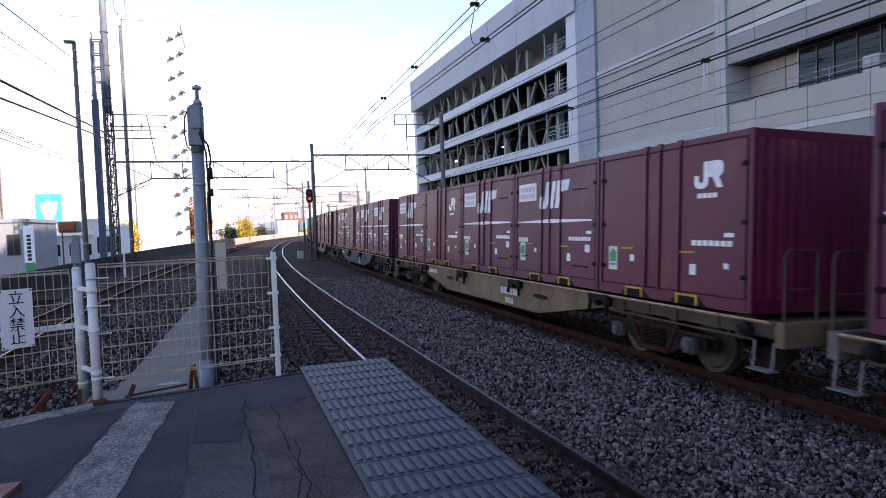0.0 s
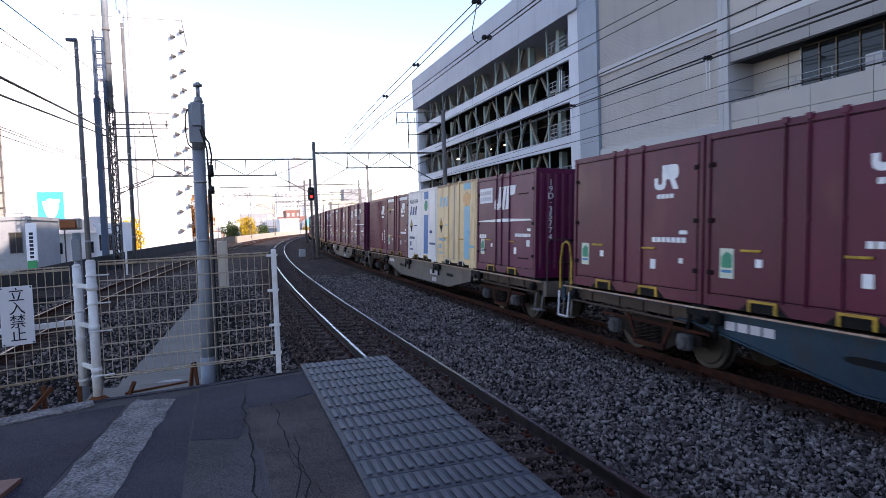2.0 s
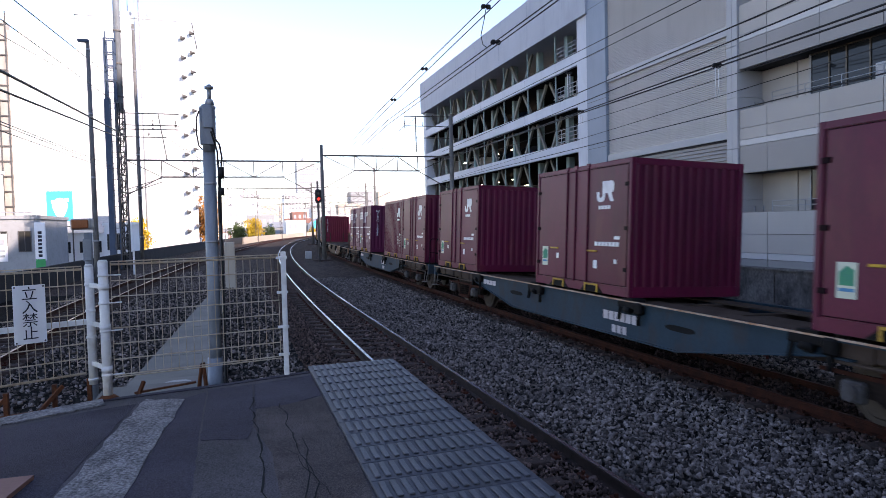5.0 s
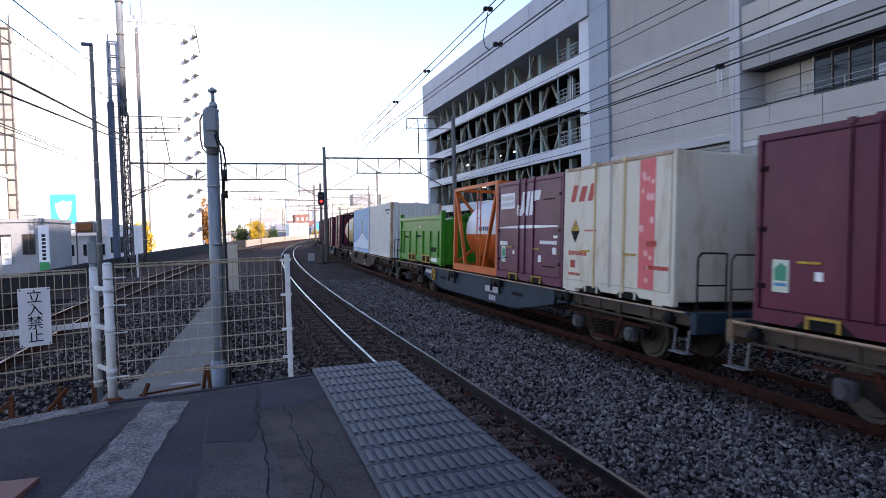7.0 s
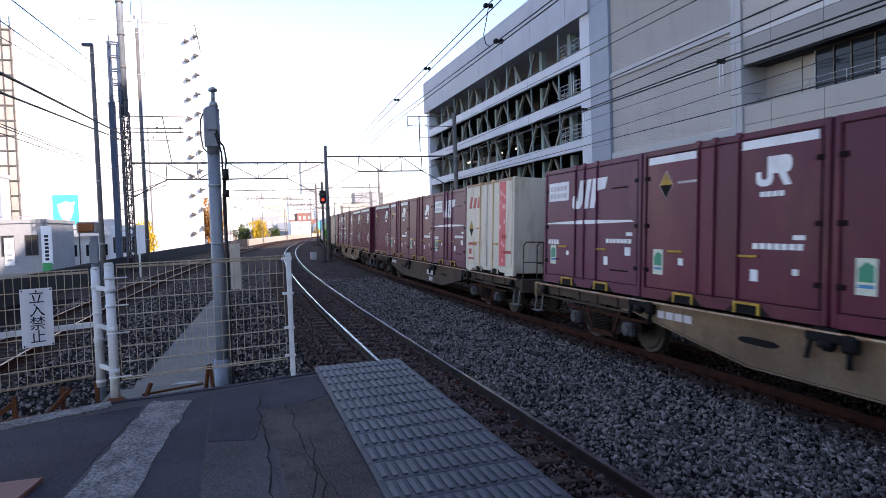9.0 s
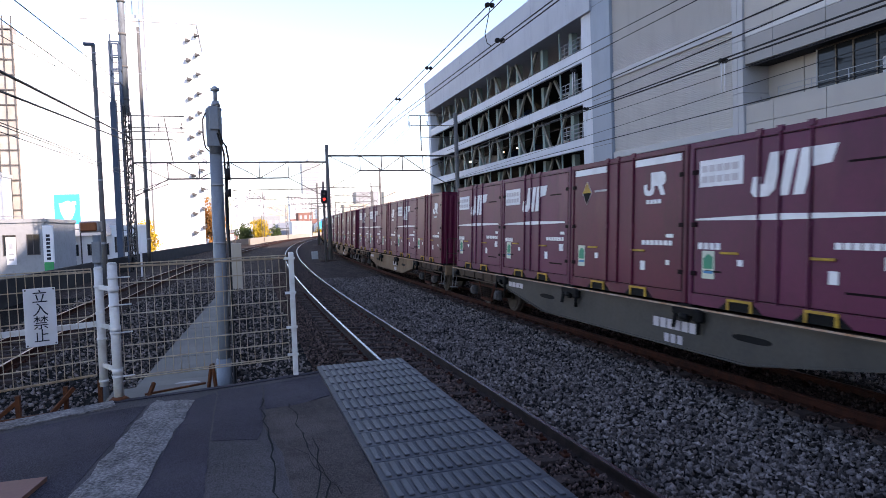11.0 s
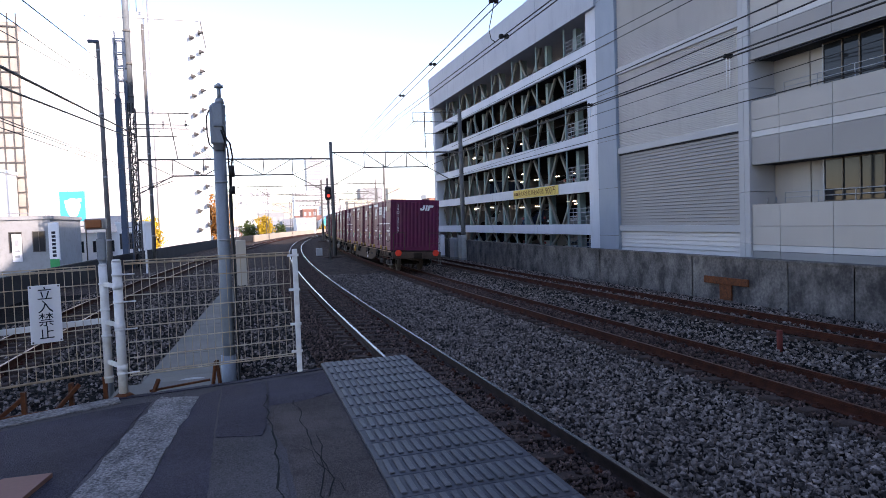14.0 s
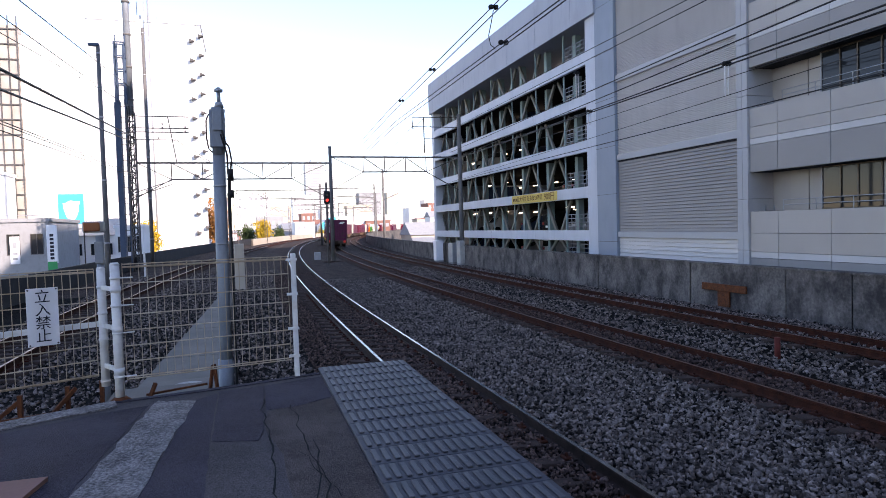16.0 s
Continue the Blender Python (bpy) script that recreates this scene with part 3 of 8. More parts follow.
for sx, sy, dx, n, w in ((0.12, 5.9, 0.045, 34, 0.006), (0.33, 5.6, 0.03, 18, 0.004), (0.42, 4.6, -0.05, 9, 0.004), (0.30, 4.4, 0.25, 7, 0.003)):
    x, y = sx, sy
    for i in range(n):
        nx, ny = x + rr.uniform(-0.03, 0.03) + dx * 0.12, y - 0.12
        ww = w * rr.uniform(0.5, 1.3)
        v = [bm.verts.new(c) for c in ((x - ww, y, PZ + 0.0075), (x + ww, y, PZ + 0.0075), (nx + ww, ny, PZ + 0.0075), (nx - ww, ny, PZ + 0.0075))]
        bm.faces.new(v)
        x, y = nx, ny
part("crack", bm, M_CRACK, platform, "dirt-filled cracks")
bm = bmesh.new()
prism(bm, [(-4.5, 4.62), (-1.9, 6.02), (-1.16, 6.38), (-1.1, 6.16), (-1.98, 5.72), (-4.5, 4.30)], "z", 0.8, PZ + 0.012)
part("kerb", bm, M_STRIP, platform, "worn concrete kerb")
bm = bmesh.new()
prism(bm, [(-1.16, 6.38), (-0.2, 6.54), (0.75, 6.78), (0.75, 6.70), (-0.2, 6.46), (-1.16, 6.30)], "z", 0.7, PZ + 0.008)
part("kerb", bm, M_ASPHALT_DARK, platform)
bm = bmesh.new()
prism(bm, [(-1.46, 4.47), (-1.20, 4.46), (-1.32, 3.71), (-2.2, 2.9), (-2.2, 3.9)], "z", PZ, PZ + 0.03)
tagged(part("cover_plate", bm, M_BRICKR), "rusty red-brown steel plate lying on the platform", "cover plate")

# ---- ribbed tread plates along the edge ----
edge_plates = empty("tread_plates")
tagged(edge_plates, "grey ribbed steel tread plates along the platform edge", "tread plate")
bm = bmesh.new()
box(bm, 0, 0.93, 0, 0.296, 0, 0.022, bevel=0.004)
plate_me = part("plate", bm, M_PLATE, edge_plates)
bm = bmesh.new()
for i in range(14):
    x = 0.035 + i * 0.063
    box(bm, x, x + 0.034, 0.035, 0.262, 0.022, 0.034, bevel=0.004)
ribs = part("raised_rib", bm, M_RIB, plate_me, "worn bright ribs")
y = 6.62
first = True
while y > -3:
    m = Matrix.Translation((0.71, y, PZ + 0.002)) @ Matrix.Shear("XY", 4, (0.0, 0.0)) @ pose(0, 0, 0, 0.15 * math.sin(y * 5), 0, 0)
    if first:
        plate_me.matrix_basis = m
        first = False
    else:
        o = again(plate_me, m, edge_plates)
        r2 = again(ribs, Matrix(), o)
    y -= 0.30

# ---- fence ----
fence = empty("mesh_fence")
tagged(fence, "white mesh fence across the platform end", "fence")


def fence_panel(a, b, z0, z1, pitch, rows):
    """Welded wire panel from a to b (x, y)."""
    a, b = Vector((*a, 0)), Vector((*b, 0))
    ln = (b - a).length
    n = int(ln / pitch)
    p = empty("panel")
    p.parent = fence
    side = Vector(((b - a).y, -(b - a).x, 0)).normalized() * 0.012
    up = Vector((0, 0, 1))
    for i in range(n + 1):
        q = a + (b - a) * (i / n)
        bm = bmesh.new()
        tube(bm, q + up * z0, q + up * z1, 0.0034, 5)
        tube(bm, q + up * z1, q + up * z1 + side * 1.6 + up * 0.018, 0.0034, 5)
        part("wire", bm, M_WIRE_F, p)
    for j in range(rows):
        z = z0 + 0.02 + (z1 - z0 - 0.04) * j / (rows - 1)
        bm = bmesh.new()
        tube(bm, a + up * z + side, b + up * z + side, 0.0042, 5)
        tube(bm, a + up * z - side, b + up * z - side, 0.0042, 5)
        part("cross_wire", bm, M_WIRE_F, p)
    for z in (z0 + 0.005, z1 - 0.01, z1 + 0.012):
        bm = bmesh.new()
        tube(bm, a + up * z + side * 1.8, b + up * z + side * 1.8, 0.006, 6)
        part("edge_wire", bm, M_WIRE_F, p)
    return p


fence_panel((-1.06, 6.44), (0.42, 6.69), 1.18, 2.22, 0.0655, 8)
fence_panel((-1.36, 6.78), (-4.3, 5.35), 1.16, 2.17, 0.0655, 8)
bm = bmesh.new()
box(bm, 0.45, 0.50, 6.675, 6.725, PZ - 0.1, 2.26, bevel=0.006)
part("post", bm, M_FENCE, fence, "white square post")
bm = bmesh.new()
tube(bm, (-1.12, 6.43, PZ - 0.05), (-1.12, 6.43, 2.23), 0.041, 16)
tube(bm, (-1.12, 6.43, 2.23), (-1.12, 6.43, 2.25), 0.044, 16, 0.03)
part("post", bm, M_FENCE, fence, "white round post")
bm = bmesh.new()
tube(bm, (-1.305, 6.80, 1.06), (-1.305, 6.80, 2.18), 0.038, 16)
tube(bm, (-1.305, 6.80, 2.18), (-1.305, 6.80, 2.2), 0.041, 16, 0.028)
part("gate_post", bm, M_FENCE, fence, "white round gate post")
for z in (1.24, 1.62, 1.98):
    bm = bmesh.new()
    tube(bm, (-1.12, 6.43, z), (-1.12, 6.43, z + 0.05), 0.046, 16)
    bar(bm, (-1.12, 6.45, z + 0.025), (-1.30, 6.78, z + 0.025), 0.02, 0.04)
    part("clamp", bm, M_FENCE, fence, "white pipe clamp")
for z in (1.10, 1.5, 1.75, 2.0):
    bm = bmesh.new()
    tube(bm, (-1.305, 6.80, z), (-1.305, 6.80, z + 0.02), 0.044, 14)
    part("clamp", bm, M_FENCE, fence, "white pipe clamp")
    bm = bmesh.new()
    tube(bm, (-1.12, 6.43, z + 0.1), (-1.12, 6.43, z + 0.12), 0.047, 14)
    tube(bm, (-1.09, 6.42, z + 0.11), (-0.98, 6.455, z + 0.11), 0.007, 6)
    part("clamp", bm, M_FENCE, fence, "white pipe clamp")
for z in (1.22, 1.5, 1.85, 2.2):
    bm = bmesh.new()
    box(bm, 0.40, 0.51, 6.66, 6.69, z - 0.012, z + 0.012)
    part("clip", bm, M_FENCE, fence, "white panel clip")
bm = bmesh.new()
bar(bm, (-1.33, 6.83, 1.655), (-4.3, 5.39, 1.655), 0.03, 0.05)
part("middle_rail", bm, M_FENCE, fence, "white middle rail")
bm = bmesh.new()
tube(bm, (-1.12, 6.43, PZ - 0.01), (-1.12, 6.43, PZ + 0.03), 0.10, 12, 0.05)
part("footing", bm, M_RUST, fence, "rusty foot of the post")
# warning sign
d = (Vector((-4.3, 5.35, 0)) - Vector((-1.36, 6.78, 0))).normalized()
sign = empty("warning_sign")
tagged(sign, "white enamel warning sign with black characters on the fence", "sign")
c = Vector((-1.735, 6.545, 1.785))
turn = Matrix.Translation(c) @ Euler((math.pi / 2, 0, math.atan2(-d.y, -d.x))).to_matrix().to_4x4()
bm = bmesh.new()
box(bm, -0.125, 0.125, -0.26, 0.26, -0.004, 0.004, bevel=0.003)
board = part("board", bm, M_SIGNW, sign, m=turn)
text_part("lettering", "立\n入\n禁\n止", 0.128, M_INK, sign, turn @ Matrix.Translation((0, 0.0, 0.006)), "dark characters", 0.001, 0.92)
bm = bmesh.new()
for x in (-0.11, 0.11):
    for y in (-0.245, 0.245):
        tube(bm, (x, y, 0.003), (x, y, 0.008), 0.008, 8)
part("screw", bm, M_STEEL_D, sign, m=turn)

# ---- rusty brackets, slab and walkway below the platform end ----
bm = bmesh.new()
bar(bm, (-2.3, 6.35, 0.9), (-1.3, 6.85, 0.85), 0.03, 0.05)
for x, y in ((-1.95, 6.55), (-1.62, 6.75), (-1.36, 6.9)):
    bar(bm, (x, y, 0.2), (x, y, 1.10), 0.035, 0.05)
bar(bm, (-2.25, 6.4, 0.8), (-1.95, 6.55, 1.05), 0.025, 0.035)
bar(bm, (-1.75, 6.6, 0.85), (-1.55, 6.75, 1.08), 0.025, 0.035)
tagged(part("steel_bracket", bm, M_RUST), "rusty angle-steel frame at the platform end", "bracket")
bm = bmesh.new()
bar(bm, (-0.42, 6.75, 0.6), (-0.34, 6.85, 1.16), 0.018, 0.035)
bar(bm, (-0.28, 6.85, 0.6), (-0.33, 6.9, 1.16), 0.018, 0.035)
bar(bm, (-0.95, 6.75, 0.95), (-0.4, 6.85, 0.98), 0.03, 0.018)
bar(bm, (-0.92, 6.6, 0.9), (-0.86, 6.72, 1.06), 0.03, 0.03)
tagged(part("steel_bracket", bm, M_RUST), "rusty folded bracket at the platform end", "bracket")
bm = bmesh.new()
box(bm, -1.55, -0.45, 7.0, 8.6, -0.3, 0.62, bevel=0.01)
tagged(part("landing_slab", bm, M_SLAB), "grey concrete landing slab below the platform end", "concrete slab")
bm = bmesh.new()
box(bm, -1.45, -0.5, 8.64, 9.8, -0.3, 0.42, bevel=0.01)
tagged(part("landing_slab", bm, M_SLAB), "lower concrete slab with a round cover", "concrete slab")
bm = bmesh.new()
tube(bm, (-0.78, 9.3, 0.42), (-0.78, 9.3, 0.45), 0.2, 20, 0.19)
tagged(part("round_cover", bm, M_CONC_L), "pale round concrete cover on the slab", "cover")
walkway = empty("walkway")
tagged(walkway, "tan concrete walkway slabs between the tracks", "walkway")
for i in range(9):
    y0, y1 = 9.85 + i * 1.95, 9.85 + (i + 1) * 1.95 - 0.015
    f = lambda y: -1.78 + 0.85 * (y - 10) / 17
    bm = bmesh.new()
    prism(bm, [(f(y0), y0), (-0.48, y0), (-0.46, y1), (f(y1), y1)], "z", -0.35, 0.03 - 0.004 * (i % 2))
    part("slab", bm, M_SLAB, walkway)

bm = bmesh.new()
hose(bm, [(-1.25, 7.35, 0.68), (-0.9, 7.3, 0.66), (-0.5, 7.32, 0.67), (-0.2, 7.4, 0.6)], 0.028, 8)
tagged(part("cable_pipe", bm, M_RUBBER), "black cable pipe lying on the landing slab", "pipe")

# ---- near pole with its fittings ----
pole = empty("signal_pole")
tagged(pole, "grey painted steel pole with a capped bracket and black cables", "pole")
bm = bmesh.new()
tube(bm, (-0.335, 10.65, -0.35), (-0.31, 10.65, 3.85), 0.098, 20, 0.094)
tube(bm, (-0.335, 10.65, -0.35), (-0.335, 10.65, 0.5), 0.112, 20)
part("shaft", bm, M_STEEL, pole)
bm = bmesh.new()
box(bm, -0.43, -0.20, 10.50, 10.62, 3.80, 4.36, bevel=0.01)
box(bm, -0.38, -0.24, 10.46, 10.52, 4.05, 4.40, bevel=0.01)
tube(bm, (-0.31, 10.62, 3.7), (-0.31, 10.62, 4.42), 0.09, 14)
part("bracket_box", bm, M_STEEL, pole)
bm = bmesh.new()
for z in (4.12, 4.22, 4.36, 3.2, 2.3):
    tube(bm, (-0.31, 10.65 if z < 4 else 10.6, z), (-0.31, 10.65 if z < 4 else 10.6, z + 0.03), 0.104 if z < 4 else 0.118, 16)
part("band", bm, M_GALV, pole, "galvanised clamp bands")
bm = bmesh.new()
tube(bm, (-0.28, 10.6, 4.42), (-0.28, 10.6, 4.50), 0.075, 14, 0.05)
tube(bm, (-0.28, 10.6, 4.50), (-0.28, 10.6, 4.66), 0.03, 10)
tube(bm, (-0.28, 10.6, 4.66), (-0.28, 10.6, 4.70), 0.065, 14)
tube(bm, (-0.28, 10.6, 4.70), (-0.28, 10.6, 4.73), 0.05, 14, 0.02)
part("cap", bm, M_GALV, pole, "small capped top")
bm = bmesh.new()


def cable(bm, pts, r):
    hose(bm, pts, r)


cable(bm, [(-0.43, 10.5, 4.3), (-0.47, 10.48, 4.2), (-0.475, 10.48, 3.95), (-0.45, 10.5, 3.78), (-0.40, 10.52, 3.72)], 0.011)
cable(bm, [(-0.25, 10.48, 4.05), (-0.20, 10.47, 3.86), (-0.155, 10.48, 3.8), (-0.125, 10.5, 3.6), (-0.15, 10.52, 3.4), (-0.165, 10.53, 3.0), (-0.175, 10.55, 1.0), (-0.18, 10.55, -0.2)], 0.016)
cable(bm, [(-0.27, 10.5, 4.0), (-0.19, 10.5, 3.7), (-0.18, 10.52, 3.3), (-0.19, 10.53, 2.6)], 0.016)
tube(bm, (-0.15, 10.52, 3.28), (-0.15, 10.52, 3.46), 0.045, 10)
tube(bm, (-0.15, 10.52, 3.02), (-0.15, 10.52, 3.14), 0.045, 10)
part("cable", bm, M_RUBBER, pole, "looping black cables")
bm = bmesh.new()
box(bm, -0.21, -0.155, 10.56, 10.64, -0.3, 3.1)
part("conduit", bm, M_STEEL_D, pole, "dark cable duct")

# warning lamp on its own post
lamp = empty("warning_lamp")
tagged(lamp, "brown-orange box lamp on a grey post behind the fence", "signal lamp")
bm = bmesh.new()
tube(bm, (-1.72, 9.0, -0.35), (-1.72, 9.0, 2.5), 0.047, 12)
box(bm, -1.77, -1.67, 8.93, 9.0, 2.15, 2.42, bevel=0.008)
part("post", bm, M_STEEL, lamp)
bm = bmesh.new()
box(bm, -1.89, -1.66, 8.9, 9.08, 2.535, 2.675, bevel=0.015)
part("housing", bm, M_GALV, lamp)
bm = bmesh.new()
box(bm, -1.875, -1.69, 8.875, 8.902, 2.55, 2.66, bevel=0.012)
part("lens", bm, M_AMBER, lamp, "brown amber lens")
bm = bmesh.new()
box(bm, -6.14, -6.02, 45.0, 45.06, -0.3, 1.34, bevel=0.01)
tagged(part("marker_post", bm, M_FENCE), "white marker post beside the far rail", "post")
bm = bmesh.new()
box(bm, -0.44, 0.02, 32.1, 32.5, -0.3, 1.90, bevel=0.02)
tagged(part("trackside_box", bm, M_BEIGE), "narrow beige trackside equipment box", "equipment box")

# small things on the right side
bm = bmesh.new()
box(bm, 14.02, 14.09, 15.4, 17.3, 0.22, 0.44, bevel=0.01)
b1 = part("board", bm, M_RUST)
bm = bmesh.new()
box(bm, 14.04, 14.09, 16.1, 16.6, -0.25, 0.22)
p2 = part("support", bm, M_RUST, b1)
b1.name = "rusty_board"
tagged(b1, "rusty orange steel channel fixed to the concrete wall", "steel channel")
bm = bmesh.new()
tube(bm, (9.75, 9.9, -0.35), (9.75, 9.9, 0.16), 0.055, 12)
tagged(part("marker_post", bm, M_REDPOST), "short red-brown marker post beside the rail", "post")
for x, y, w, d_, h, mm, lb in ((14.35, 47.6, 0.55, 0.8, 1.65, M_SIGNW, "white metal equipment cabinet on a stand by the wall"), (14.55, 44.6, 0.4, 1.0, 1.5, M_GALV, "grey metal equipment cabinet by the wall"), (14.5, 42.6, 0.4, 0.8, 1.7, M_CONC_L, "pale grey cabinet by the wall"), (6.15, 57.0, 0.5, 0.6, 0.75, M_GALV, "small grey relay case between the tracks")):
    cab = empty("equipment_cabinet", Matrix.Translation((x, y, -0.3)))
    tagged(cab, lb, "cabinet")
    bm = bmesh.new()
    box(bm, -w / 2, w / 2, -d_ / 2, d_ / 2, 0.12, h, bevel=0.015)
    part("body", bm, mm, cab)
    bm = bmesh.new()
    box(bm, -w / 2 - 0.012, -w / 2 + 0.0, -d_ / 2 + 0.04, d_ / 2 - 0.04, 0.18, h - 0.06, bevel=0.004)
    part("door", bm, mm, cab)
    bm = bmesh.new()
    box(bm, -w / 2, w / 2, -d_ / 2, d_ / 2, 0.0, 0.12)
    part("plinth", bm, M_CONC, cab)

# ---- multi-storey car park ----
GX = 20.0
garage = empty("parking_garage")
tagged(garage, "grey-blue multi-storey car park with open decks and braces", "car park")
LEVELS = [(1.30, 1.95), (3.92, 4.60), (6.70, 7.38), (9.40, 10.10), (11.90, 12.62)]
COLS = [37.95, 42.1, 46.35, 50.65, 54.95, 59.1, 63.2]
G0, G1 = 34.65, 67.4
for z0, z1 in LEVELS:
    bm = bmesh.new()
    y = G0
    box(bm, GX, GX + 0.22, G0, G1, z0, z1, bevel=0.01)
    part("deck_edge", bm, M_BAND, garage, "pale grey deck edge")
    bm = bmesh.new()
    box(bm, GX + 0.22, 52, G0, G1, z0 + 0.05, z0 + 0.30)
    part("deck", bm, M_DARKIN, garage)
    for y in (42.1, 50.65, 59.1):
        bm = bmesh.new()
        box(bm, GX - 0.004, GX + 0.01, y - 0.008, y + 0.008, z0, z1)
        part("joint", bm, M_STEEL_D, garage)
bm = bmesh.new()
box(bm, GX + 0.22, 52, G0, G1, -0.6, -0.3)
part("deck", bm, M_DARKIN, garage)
bm = bmesh.new()
prism(bm, [(GX - 0.25, 14.5), (GX - 0.25, 17.75), (GX + 0.15, 17.75), (GX + 0.15, 15.2), (52, 15.2), (52, 14.5)], "y", 33.3, G1 + 0.3)
part("roof_parapet", bm, M_PARAPET, garage, "tall plain grey-blue parapet")
for z in (15.6, 16.7):
    bm = bmesh.new()
    for y in stations(36, 66, 5):
        box(bm, GX - 0.256, GX - 0.245, y - 0.006, y + 0.006, 14.52, 17.7)
    part("joint", bm, M_PILASTER, garage)
bm = bmesh.new()
box(bm, GX - 0.02, GX + 0.9, G1 - 0.75, G1 + 0.05, -5, 14.5)
part("corner_column", bm, M_BAND, garage, "pale corner column")
bm = bmesh.new()
box(bm, GX + 0.9, 52, G1 - 0.3, G1, -5, 14.5)
part("end_wall", bm, M_PARAPET, garage)
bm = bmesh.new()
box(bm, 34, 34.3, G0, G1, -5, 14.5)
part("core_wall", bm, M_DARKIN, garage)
zz = [(-0.3, 1.30)] + [(LEVELS[i][1], LEVELS[i + 1][0]) for i in range(4)] + [(12.62, 14.5)]
rr = random.Random(4)
for li, (z0, z1) in enumerate(zz):
    z0 -= 0.62 if li else 0
    for ci, y in enumerate(COLS):
        bm = bmesh.new()
        box(bm, GX + 0.25, GX + 0.32, y - 0.05, y + 0.05, z0, z1)
        part("outer_post", bm, M_COLUMN, garage, "thin pale green post")
        bm = bmesh.new()
        box(bm, GX + 0.9, GX + 1.3, y - 0.5, y - 0.12, z0, z1)
        part("column", bm, M_COLUMN, garage, "pale green steel column")
    for ci in range(len(COLS)):
        ya = COLS[ci] + 0.15
        yb = (COLS[ci + 1] if ci + 1 < len(COLS) else G1) - 0.45
        if ci == 0 and li == 5:
            continue
        mid = (ya + yb) / 2
        for p, q in (((ya, z1), (mid - 0.25, z0 + 0.4)), ((yb, z1), (mid + 0.25, z0 + 0.4))) if li % 2 else (((ya, z0 + 0.4), (mid - 0.25, z1)), ((yb, z0 + 0.4), (mid + 0.25, z1))):
            bm = bmesh.new()
            bar(bm, (GX + 0.75, p[0], p[1]), (GX + 0.75, q[0], q[1]), 0.15, 0.20)
            part("brace", bm, M_BRACE, garage, "cream diagonal brace")
    # light tubes under the deck above
    for y in stations(36.2, 66, 4.3):
        for x in (GX + 4.2, GX + 9.5):
            if rr.random() < 0.65:
                bm = bmesh.new()
                box(bm, x - 0.06, x + 0.06, y - 0.6, y + 0.6, z1 - 0.34, z1 - 0.26)
                part("ceiling_tube", bm, M_TUBE, garage, "lit ceiling tube")
    bm = bmesh.new()
    for z in (0.25, 0.5, 0.75, 1.0):
        bar(bm, (GX + 0.35, 34.9, z0 + 0.62 + z), (GX + 0.35, 37.9, z0 + 0.62 + z), 0.03, 0.04)
    for y in stations(34.9, 37.9, 0.5):
        bar(bm, (GX + 0.35, y, z0 + 0.62), (GX + 0.35, y, z0 + 1.65), 0.03, 0.03)
    part("railing", bm, M_STEEL, garage, "grey steel railing")
# pilaster between the car park and the siding
bm = bmesh.new()
box(bm, GX - 0.12, GX + 4, 31.42, 33.4, -5, 20)
part("pilaster", bm, M_PILASTER, garage, "blue-grey panelled pilaster")
bm = bmesh.new()
box(bm, GX - 0.02, GX + 4, 33.4, G0, -5, 14.5)
part("pilaster", bm, M_BAND, garage, "pale panelled pilaster")
bm = bmesh.new()
for z in stations(1.3, 20, 2.7):
    box(bm, GX - 0.126, GX - 0.1, 31.4, 33.42, z, z + 0.02)
part("joint", bm, M_STEEL_D, garage)
bm = bmesh.new()
prism(bm, [(0, 0), (7.45, 0), (7.45, 0.62), (0, 0.62)], "x", 0, 0.012)
banner = part("banner", bm, M_BANNER)
banner.matrix_basis = Matrix.Translation((GX - 0.03, 38.65, 3.95))
tagged(banner, "yellow parking price banner with brown print on the deck edge", "banner")
turn = Euler((math.pi / 2, 0, -math.pi / 2)).to_matrix().to_4x4()
text_part("price", "900円", 0.62, M_BANNER_T, banner, Matrix.Translation((-0.006, 1.15, 0.30)) @ turn, "brown price")
text_part("terms", "最大料金 駐車後24時間", 0.42, M_BANNER_T, banner, Matrix.Translation((-0.006, 4.35, 0.30)) @ turn, "brown small print")
bm = bmesh.new()
for i in range(3):
    box(bm, -0.008, 0.0, 6.55 + i * 0.26, 6.75 + i * 0.26, 0.2, 0.42)
part("small_mark", bm, M_BANNER_T, banner)


